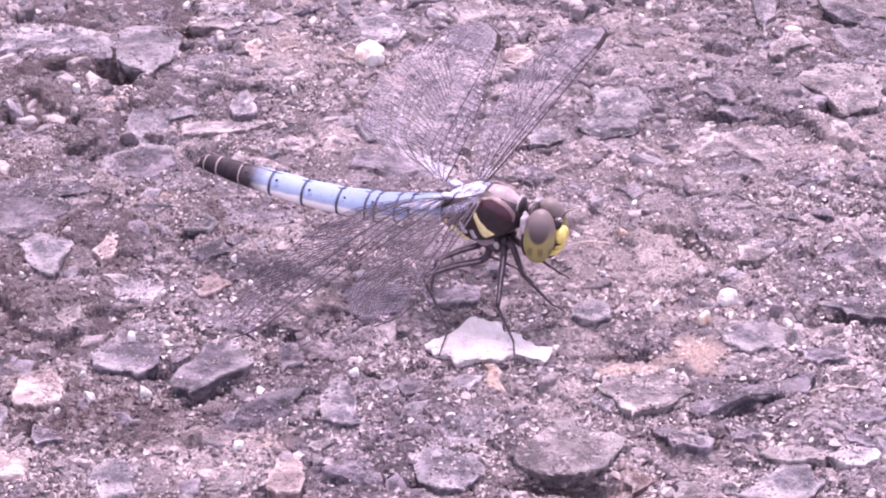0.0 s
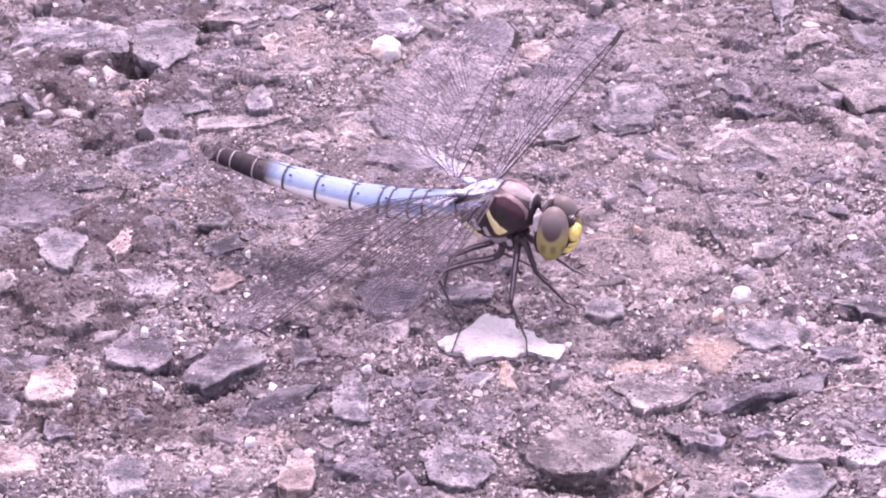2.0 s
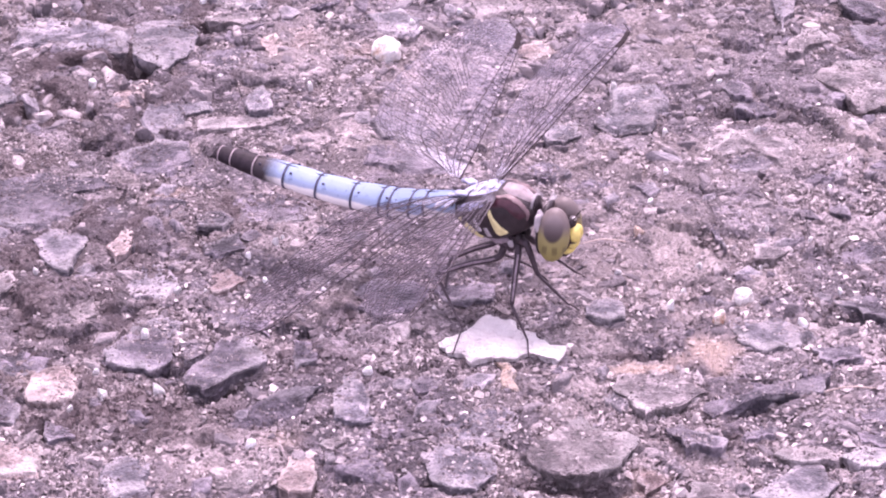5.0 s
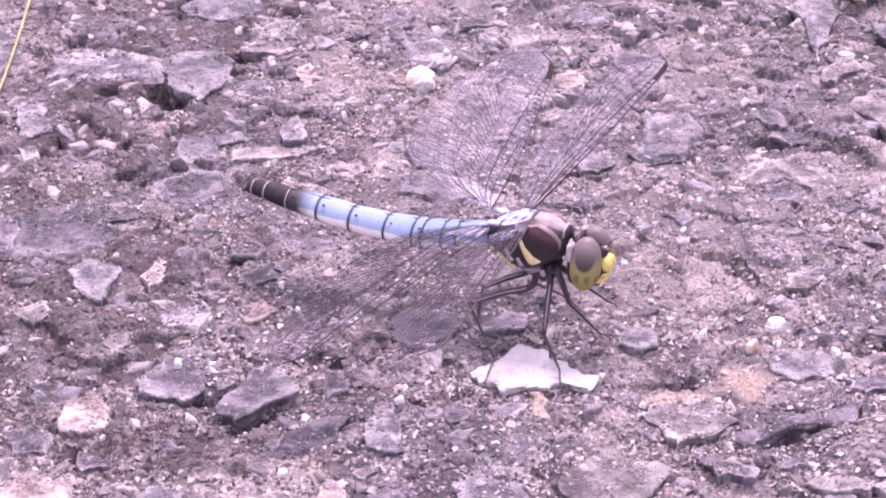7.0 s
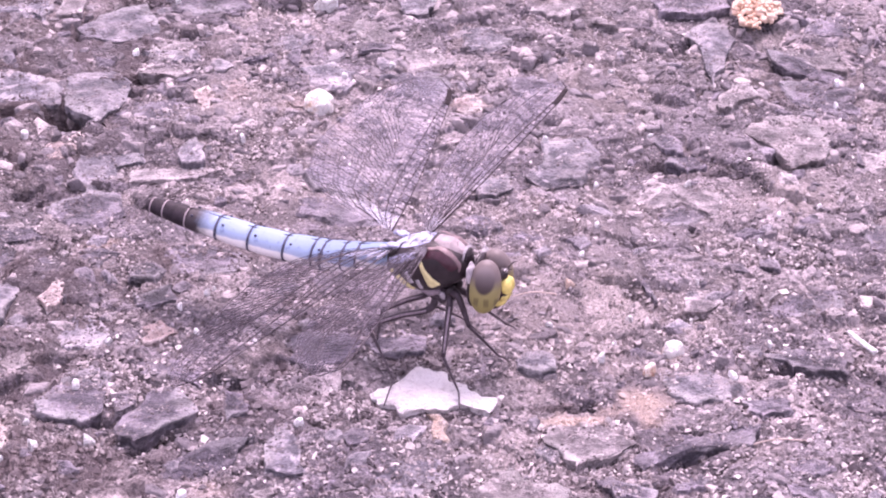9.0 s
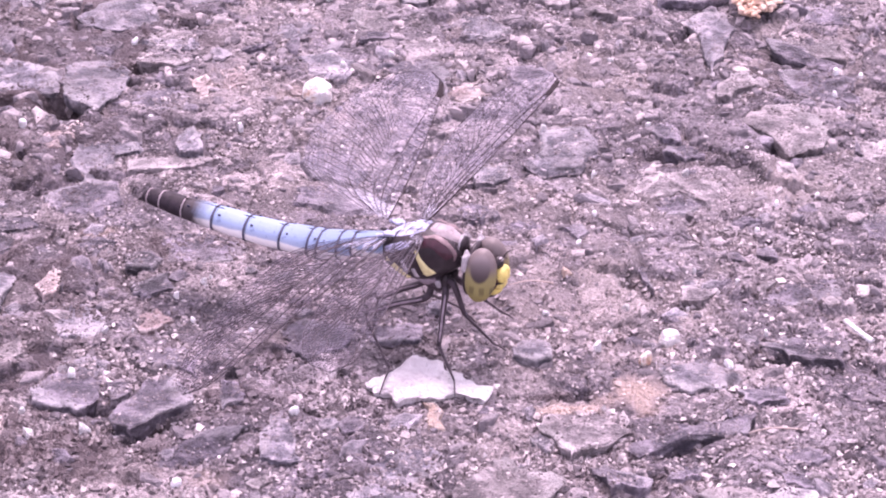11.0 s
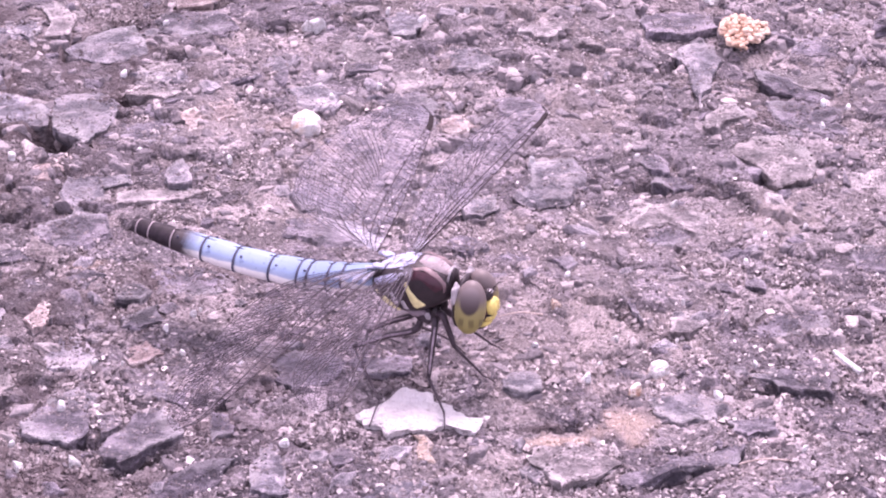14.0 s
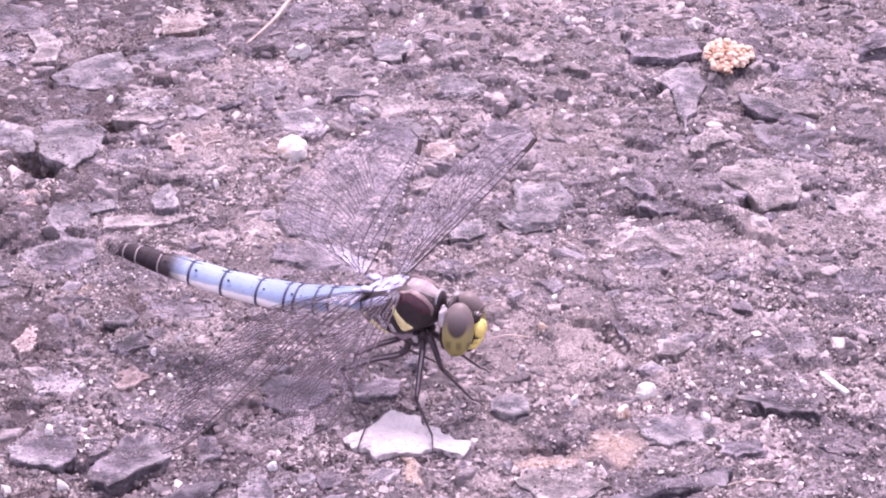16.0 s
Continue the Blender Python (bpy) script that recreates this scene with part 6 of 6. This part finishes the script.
# legs
def leg(points, stripe_on=True):
    """Hip, knee, ankle and toe; the femur carries the shin, the shin's foot bends at the ankle."""
    hip, knee, ankle, toe = [Vector(p) for p in points]
    mid = (hip + knee) / 2 + Vector((0, 0, 0.15))
    socket = Vector((hip.x * 0.6 + 0.5, hip.y * 0.45, 7.9))
    pts = curve([socket, hip, mid, knee], 5)
    femur = piece("leg", *tube(pts, np.interp(np.linspace(0, 1, len(pts)), [0, .3, .7, 1], [0.42, 0.36, 0.30, 0.22]), 10), LEG, dragonfly, "spiny black leg with a pale stripe")
    if stripe_on:
        side = Vector((0.355, -0.76, 0.545)) * 0.3
        piece("leg_stripe", *tube([p + side for p in pts[6:-1]], [0.12] * len(pts[6:-1]), 6), LEG_STRIPE, femur, "pale stripe along the thigh")
    pts = curve([knee, (knee + ankle) / 2, ankle], 5)
    piece("shin", *tube(pts, np.linspace(0.17, 0.10, len(pts)), 8), LEG, femur)
    pts = curve([ankle, (ankle + toe) / 2 + Vector((0, 0, 0.12)), toe], 4)
    piece("foot", *tube(pts, np.linspace(0.10, 0.06, len(pts)), 7), LEG, femur)
    verts, faces = [], []
    d = (ankle - knee)
    n = d.orthogonal().normalized()
    m = d.normalized().cross(n)
    for i in range(7):
        for q in (n, -n, m):
            p = knee + d * (0.12 + 0.12 * i)
            b = p + q * 0.6 + d.normalized() * 0.35
            s = d.normalized() * 0.03
            k = len(verts)
            verts += [tuple(p - s), tuple(p + s), tuple(b)]
            faces.append((k, k + 1, k + 2))
    piece("spines", verts, faces, LEG, femur)


leg([(2.7, -1.4, 7.2), (3.3, -4.4, 2.75), (6.2, -7.2, 1.1), (7.2, -9.3, 0.7)])
leg([(3.6, -1.6, 8.4), (4.95, -1.9, 5.3), (7.6, -0.6, 1.7), (8.4, 0.6, 0.35)], False)
leg([(-0.6, 0.4, 6.3), (-5.72, 0.8, 2.73), (-5.5, -1.0, 0.35), (-5.7, -1.9, 0.3)])
leg([(0.6, -1.3, 5.9), (-5.41, -3.2, 3.38), (-0.5, -7.8, 1.1), (0.1, -11.4, 0.45)])
leg([(0.6, 0.9, 6.2), (-0.4, 1.6, 4.3), (2.2, 2.2, 3.2), (3.6, 4.2, 0.3)], False)
leg([(3.2, 0.9, 7.2), (4.4, 3.0, 4.4), (6.0, 5.6, 1.2), (6.6, 6.4, 0.3)], False)

# wings
FORE_U = [0, 0.06, 0.15, 0.35, 0.55, 0.75, 0.88, 0.95, 0.985, 1.0]
FORE_W = [0.9, 2.2, 3.7, 5.8, 6.7, 6.6, 5.4, 3.8, 2.2, 0.0]
HIND_W = [2.2, 7.6, 10.5, 11.2, 9.8, 8.0, 5.8, 4.0, 2.3, 0.0]
LEAD = [0, 0.15, 0.3, 0.45, 0.40, 0.25, 0.08, -0.25, -0.85, -1.9]


def wing(root, hind, side, name):
    """A veined wing: span along x from its root, the leading edge towards the front."""
    span = 29.0 if hind else 30.0
    width = HIND_W if hind else FORE_W
    m = 1.0 if side < 0 else -1.0
    rnd = random.Random(5 if hind else 6)

    def at(u, v, lift=0.0):
        """u along the span, v across from the leading edge (0) to the hind edge (1)."""
        lead, w = np.interp(u, FORE_U, LEAD), np.interp(u, FORE_U, width)
        camber = 0.35 * math.sin(math.pi * min(1, v * 1.2)) * math.sin(math.pi * min(1.0, u + 0.1)) - 1.2 * u * u * 0.6
        pleat = 0.10 * math.sin(v * 26.0) * (1 - u)
        return Vector((span * u, m * (lead - w * v), camber + pleat + lift))

    nu, nv = 40, 10
    verts = [tuple(at(i / nu, k / nv)) for i in range(nu + 1) for k in range(nv + 1)]
    faces = [(i * (nv + 1) + k, i * (nv + 1) + k + 1, (i + 1) * (nv + 1) + k + 1, (i + 1) * (nv + 1) + k) for i in range(nu) for k in range(nv)]
    ob = piece(name, verts, faces, MEMBRANE, dragonfly, "clear hind wing with dark veins" if hind else "clear front wing with dark veins", root)

    parts, branch, fine = [], [], []
    thick = 1.0 if side > 0 else 1.5

    def vein(pts, r):
        root_side = [1 + 0.5 * max(0.0, 1 - p.x / 9.0) if r > 0.03 else 1.0 for p in pts]
        (parts if r > 0.03 else fine).append(tube(pts, [r * thick * q for q in root_side], 4, False))

    def along(v0, v1, u0, u1, r, bow=0.0):
        n = 18
        vein([at(u0 + (u1 - u0) * i / n, v0 + (v1 - v0) * i / n + bow * math.sin(math.pi * i / n), 0.03) for i in range(n + 1)], r)

    main = [(0.0, 0.0, 0, 1.0, 0.062, 0), (0.10, 0.02, 0, 0.52, 0.042, 0.02), (0.18, 0.07, 0, 0.97, 0.055, 0.03), (0.26, 0.20, 0.01, 0.40, 0.033, 0.04), (0.24, 0.20, 0.40, 0.75, 0.028, 0.0),
            (0.34, 0.36, 0.01, 0.22, 0.031, 0.03), (0.42, 0.55, 0.01, 0.15, 0.031, 0.03), (0.50, 0.62, 0.01, 0.10, 0.031, 0.02), (0.62, 0.8, 0.01, 0.08, 0.026, 0.01), (0.36, 0.36, 0.30, 0.55, 0.026, 0.0), (0.50, 0.55, 0.22, 0.45, 0.026, 0.0), (0.72, 0.80, 0.20, 0.40, 0.026, 0.0), (0.78, 1.0, 0.01, 0.20, 0.026, 0.0),
            (0.22, 0.24, 0.75, 0.97, 0.025, 0.0), (0.37, 0.40, 0.55, 0.95, 0.024, 0.0), (0.50, 0.62, 0.40, 0.9, 0.024, 0.02), (0.68, 0.92, 0.40, 0.8, 0.022, 0.03),
            (0.28, 0.46, 0.35, 0.96, 0.024, 0.03), (0.30, 0.66, 0.40, 0.93, 0.022, 0.03), (0.5, 0.9, 0.35, 0.88, 0.022, 0.02)]
    for q in main:
        along(*q)
    along(1.0, 1.0, 0.02, 1.0, 0.028)
    # curved branches running out to the hind edge
    branches = 19 if hind else 13
    for k in range(branches):
        f = k / (branches - 1)
        u0, u1 = 0.05 + 0.47 * f, (0.09 if hind else 0.16) + 0.80 * f
        pts = []
        for i in range(13):
            g = i / 12
            pts.append(at(u0 + (u1 - u0) * g + rnd.uniform(-0.002, 0.002), 0.33 + 0.66 * g ** (1.7 - 0.5 * f), 0.03))
        branch.append(tube(pts, [0.036 * thick * (1 - 0.45 * i / 12) for i in range(13)], 4, False))
    # strong cross veins in the front strip, a net of cells behind
    u = 0.05
    while u < 0.95:
        vein([at(u, 0.0, 0.03), at(u + 0.004, 0.17 if u < 0.5 else 0.10, 0.03)], 0.031)
        vein([at(u + 0.012, 0.17 if u < 0.5 else 0.10, 0.03), at(u + 0.016, 0.30, 0.03)], 0.022)
        u += 0.042 if u < 0.5 else 0.03
    rows = 14
    edges = [0.28 + 0.72 * k / rows for k in range(rows + 1)]
    for k in range(rows):
        u = 0.05 + rnd.uniform(0, 0.02)
        while u < 0.97:
            a = at(u, edges[k] + rnd.uniform(-0.01, 0.01), 0.02)
            b = at(min(1, u + rnd.uniform(-0.006, 0.01)), edges[k + 1] + rnd.uniform(-0.01, 0.01), 0.02)
            vein([a, b], 0.022)
            if k > 2:
                c = at(min(1, u + 0.022), edges[k + 1] + rnd.uniform(-0.012, 0.012), 0.02)
                vein([b, c], 0.020)
            u += rnd.uniform(0.016, 0.024)
    if hind:  # the dense net of the broad lobe
        for k in range(13):
            v0 = 0.52 + 0.035 * k
            fine.append(tube([at(0.09 + 0.27 * i / 10, v0 + 0.02 * math.sin(k + i * 0.5), 0.03) for i in range(11)], [0.034 * thick] * 11, 4, False))
    piece("vein_network", *join(*parts), VEIN if side > 0 else PALED_VEIN, ob, "dark main wing veins" if side > 0 else "blurred greyish main wing veins", smooth=False)
    for shape in branch:
        piece("branch_vein", *shape, BRANCH_VEIN if side > 0 else PALED_VEIN, ob, smooth=False)
    piece("cell_network", *join(*fine), FINE_VEIN if side > 0 else FAINT_VEIN, ob, "faint fine net of wing cells", smooth=False)
    # whitish stiff membrane at the root, its paleness partly painted reflection
    verts = [tuple(at(0.10 * (1 - 0.35 * (k % 2)) * i / 6, 0.5 * k / 6, 0.05 - 0.1 * q)) for q in (0, 1) for i in range(7) for k in range(7)]
    faces = [(i * 7 + k, i * 7 + k + 1, (i + 1) * 7 + k + 1, (i + 1) * 7 + k) for i in range(6) for k in range(6)]
    faces += [tuple(49 + q for q in reversed(g)) for g in faces]
    piece("root_membrane", verts, faces, ROOT_FILM, ob, "whitish membrane at the wing root, paled for reflections")
    # the dark cell near the tip
    s0, s1, verts, faces = 0.845, 0.945, [], []
    for z in (-0.04, 0.09):
        for i in range(9):
            uu = s0 + (s1 - s0) * i / 8
            w = np.interp(uu, FORE_U, width)
            verts += [tuple(at(uu, -0.01, z)), tuple(at(uu, 0.5 / w, z))]
    for i in range(8):
        a = i * 2
        faces += [(a, a + 1, a + 3, a + 2), (a + 18, a + 20, a + 21, a + 19), (a, a + 2, a + 20, a + 18), (a + 1, a + 19, a + 21, a + 3)]
    piece("wing_spot", verts, faces, STIGMA if side > 0 else PALED_SPOT, ob, "dark spot near the wing tip" if side > 0 else "wing tip spot paled for blur and sky glints", smooth=False)
    return ob


ROOTS = {"FF": (-0.5, 1.1, 12.9), "FH": (-4.7, 1.1, 12.2), "NF": (0.3, -1.1, 12.9), "NH": (-3.4, -1.3, 11.8)}
wings = {k: wing(ROOTS[k], k[1] == "H", 1 if k[0] == "F" else -1, "hind_wing" if k[1] == "H" else "front_wing") for k in ROOTS}


TWIST = {"FF": -9.0, "FH": 15.0, "NF": 8.0, "NH": 18.0}


def wing_pose(key, direction, twist=0.0):
    """The wing's pose on the body: its tip lies towards direction; twist turns it about its span."""
    s = Vector(direction).normalized()
    up = Vector((0, 0, 1))
    up = (up - s * up.dot(s)).normalized()
    m = Matrix((s, up.cross(s), up)).transposed().to_4x4()
    return Matrix.Translation(Vector(ROOTS[key]) * MM) @ m @ pose(0, 0, 0, twist)


# ---- small pebbles and grit ----
def scatter(n, seed, x0, x1, y0, y1):
    r = np.random.RandomState(seed)
    return r.uniform(x0, x1, n), r.uniform(y0, y1, n), r


def rnd_taper(i):
    return 0.4 * math.sin(i * 2.3)


def gravel():
    """Loose small fragments, each a part of the ground."""
    shapes = []
    for i in range(10):
        v, f = stone_shape(3.0, 2.2, 0.45, 600 + i, rnd_taper(i), 6, 0.9, 1)
        shapes.append(mesh_of("fragment", v, f))
    xs, ys, r = scatter(295, 3, -56, 64, -36, 94)
    kinds = ["slate", "slate", "lilac", "lilac", "pale", "pale"]
    pool = {}
    for i, (x, y) in enumerate(zip(xs, ys)):
        if ((x - 3.6) / 8.5) ** 2 + ((y + 10.5) / 6.5) ** 2 < 1 or math.hypot(x + 28.1, y - 25) < 4:
            continue
        kind = kinds[r.randint(len(kinds))]
        key = (kind, r.randint(10))
        if key not in pool:
            me = shapes[key[1]].copy()
            me.materials.append(STONES[kind])
            pool[key] = me
        ob = new("fragment", pool[key])
        ob.parent = ground
        k = 0.4 + 0.7 * r.rand() ** 1.6
        ob.matrix_basis = pose(x * MM, y * MM, (float(height(x, y)) - 0.1) * MM, r.uniform(-18, 6), r.uniform(-15, 15), r.uniform(0, 360)) @ Matrix.Diagonal((k * r.uniform(.8, 1.4), k, 0.6 + 0.4 * k, 1))


gravel()


def chip_material():
    m = Nodes("stone_chips")
    rnd = m.n("ShaderNodeNewGeometry").outputs["Random Per Island"]
    v = m.coords()
    fine, mid = m.noise(v, 2100, 4, 0.7), m.noise(v, 500, 4, 0.6)
    c = m.ramp(rnd, [(0.0, (0.11, 0.097, 0.107)), (0.35, (0.18, 0.162, 0.176)), (0.6, (0.26, 0.235, 0.247)), (0.85, (0.33, 0.295, 0.30)), (1.0, (0.46, 0.41, 0.405))])
    c = m.mix(0.55, c, m.ramp(m.math("MULTIPLY", m.math("ADD", fine, mid), 0.5), [(0.38, (0.25, 0.24, 0.25)), (0.62, (0.8, 0.78, 0.78))]), "OVERLAY")
    m.bump(m.math("ADD", fine, mid), 0.9, 0.0005)
    return m.set(c, 0.65, 0.4)


def chips():
    """Countless flat chips bound in the surface, one mesh."""
    shapes = []
    for i in range(14):
        v, f = stone_shape(2.0, 1.5, 0.35, 800 + i, rnd_taper(i), 5 + i % 3, 0.9, 1)
        shapes.append((np.array(v), [tuple(g) for g in f]))
    n = 7000
    xs, ys, r = scatter(n, 15, -59, 66, -38, 96)
    # thickest on the flaky crust farther out, in drifts
    drift = value_noise(xs, ys, 13.0, 71) + 0.6 * value_noise(xs, ys, 5.0, 72)
    keep = r.rand(n) < np.clip(0.42 + 0.9 * drift + 0.012 * (ys - 20), 0.12, 1.0)
    xs, ys = xs[keep], ys[keep]
    zs = height(xs, ys)
    verts, faces, k0 = [], [], 0
    for x, y, z in zip(xs, ys, zs):
        if ((x - 3.6) / 8.5) ** 2 + ((y + 10.5) / 6.5) ** 2 < 1 or math.hypot(x + 28.1, y - 25) < 4:
            continue
        v, f = shapes[r.randint(14)]
        k = 0.28 + 0.85 * r.rand() ** 2.2
        m = np.array((pose(0, 0, 0, r.uniform(-22, 10), r.uniform(-16, 16), 0) @ pose(0, 0, 0, 0, 0, r.uniform(0, 360))).to_3x3())
        verts.append(v * (k * r.uniform(0.8, 1.5), k, 0.5 + 0.5 * k) @ m.T + (x, y, z - 0.08))
        faces += [tuple(q + k0 for q in g) for g in f]
        k0 += len(v)
    me = bpy.data.meshes.new("stone_chips")
    me.from_pydata(np.concatenate(verts) * MM, [], faces)
    me.materials.append(chip_material())
    me.update()
    tagged(new("stone_chips", me), "countless small flat grey stone chips in the ground", "gravel", kind="stuff")


chips()


def grit():
    """Thousands of sand grains bound in the surface, one mesh."""
    n = 330000
    xs, ys, r = scatter(n, 8, -60, 67, -39, 98)
    zs, bare = surface(xs, ys)
    crust = np.clip(0.03 + 1.3 * value_noise(xs, ys, 8.0, 81) + 0.8 * value_noise(xs, ys, 3.0, 82) + 0.011 * (ys - 12), 0, 0.8)
    keep = np.where(bare == 0, 0.96 - crust, 0.22 - 0.2 * crust) > r.rand(n)
    xs, ys, zs, n = xs[keep], ys[keep], zs[keep], int(keep.sum())
    base = np.array([(1, 0, 0), (-1, 0, 0), (0, 1, 0), (0, -1, 0), (0, 0, 1), (0, 0, -1)], float)
    tris = np.array([(0, 2, 4), (2, 1, 4), (1, 3, 4), (3, 0, 4), (2, 0, 5), (1, 2, 5), (3, 1, 5), (0, 3, 5)])
    size = 0.085 + 0.15 * r.rand(n) ** 2.0 + 0.12 * r.rand(n) ** 10
    size *= 1 + 0.4 * np.clip((14 - ys) / 16, 0, 1)  # coarser sand in the nearer part
    extra = settled_dust()
    xs, ys, zs, size = (np.concatenate([a, extra[:, k]]) for k, a in ((0, xs), (1, ys), (2, zs), (3, size)))
    n = len(xs)
    nv = len(base)
    jit = 1 + r.uniform(-0.4, 0.4, (n, nv, 1))
    lean = r.uniform(-0.45, 0.45, (n, nv, 3))
    squash = r.uniform(0.55, 1.6, (n, 1, 3)) * np.array([1.0, 1.0, 0.75])
    pts = (base[None] * jit + lean) * squash * size[:, None, None]
    a = r.uniform(0, 6.283, n)
    c, s = np.cos(a)[:, None], np.sin(a)[:, None]
    x = pts[..., 0] * c - pts[..., 1] * s + xs[:, None]
    y = pts[..., 0] * s + pts[..., 1] * c + ys[:, None]
    z = pts[..., 2] + (zs + size * 0.05)[:, None]
    co = np.stack([x, y, z], -1).reshape(-1, 3) * MM
    faces = (tris[None] + (np.arange(n) * nv)[:, None, None]).reshape(-1, 3)
    me = bpy.data.meshes.new("grit")
    me.from_pydata(co, [], faces)
    mark_stains(me, x.reshape(-1), y.reshape(-1))
    me.materials.append(GRAINS)
    me.update()
    tagged(new("grit", me), "loose and bound sand grains on the ground", "sand", kind="stuff")


grit()


# ---- what moves ----
def motions():
    far_front = [(0.0, (2.2, 29.7, 4.0)), (4.0, (2.5, 29.7, 4.1)), (6.5, (3.5, 29.6, 3.8)), (9.2, (3.6, 29.6, 3.7)), (11.3, (2.9, 29.7, 3.1)), (13.0, (2.9, 29.7, 3.1)), (16.0, (3.3, 29.7, 3.0))]
    far_hind = [(0.0, (-5.4, 28.0, 2.4)), (4.0, (-5.0, 28.1, 2.3)), (9.2, (-5.2, 28.1, 1.8)), (11.3, (-5.8, 27.9, 1.2)), (16.0, (-5.4, 28.0, 1.1))]
    near_front = [(0.0, (4.4, -29.3, 4.9)), (9.2, (4.4, -29.3, 4.9)), (9.8, (4.6, -29.3, 4.8)), (10.6, (5.8, -29.2, 4.5)), (11.3, (6.0, -29.1, 4.4)), (13.0, (6.0, -29.1, 4.2)), (14.5, (6.1, -29.1, 3.6)), (16.0, (6.1, -29.1, 3.6))]
    near_hind = [(0.0, (-8.1, -27.9, -0.6)), (9.2, (-8.1, -27.9, -0.6)), (9.8, (-7.9, -27.9, -0.8)), (10.6, (-6.8, -28.1, -2.0)), (11.3, (-6.6, -28.1, -2.2)), (14.0, (-6.5, -28.1, -2.5)), (16.0, (-6.5, -28.1, -2.5))]
    for key, rows in (("FF", far_front), ("FH", far_hind), ("NF", near_front), ("NH", near_hind)):
        walk(wings[key], [(t, wing_pose(key, d, TWIST[key])) for t, d in rows])
    dips = [(0.0, 1.27), (1.0, 1.15), (2.0, 0.8), (3.5, 0.9), (4.0, -0.2), (4.2, -0.2), (6.5, 0.35), (7.0, 0.6), (8.0, 0.8), (8.5, 0.45), (9.0, 0.0), (9.2, 0.0), (11.5, 0.6), (13.0, 0.45), (14.0, 0.0), (15.0, 0.2), (16.0, 0.0)]
    walk(abdomen, [(t, pose(AX0 * MM, 0, AZ0 * MM, 0, -a, 0)) for t, a in dips])
    turns = [(0.0, 0, 0, 0), (12.8, 0, 0, 0), (12.9, 4, -24, -5), (13.0, 4, -24, -5), (13.1, 0, 0, 0), (16.0, 0, 0, 0)]
    walk(head, [(t, pose(HX * MM, 0, HZ * MM, r, p, y)) for t, r, p, y in turns])
    walk(blown_straw, [(t, pose(x * MM, y * MM, 0)) for t, x, y in ((0.0, 14, 18), (15.7, 14, 18), (15.8, 11, 8), (15.9, 5.2, 0.5), (16.0, 0, 0))])


motions()
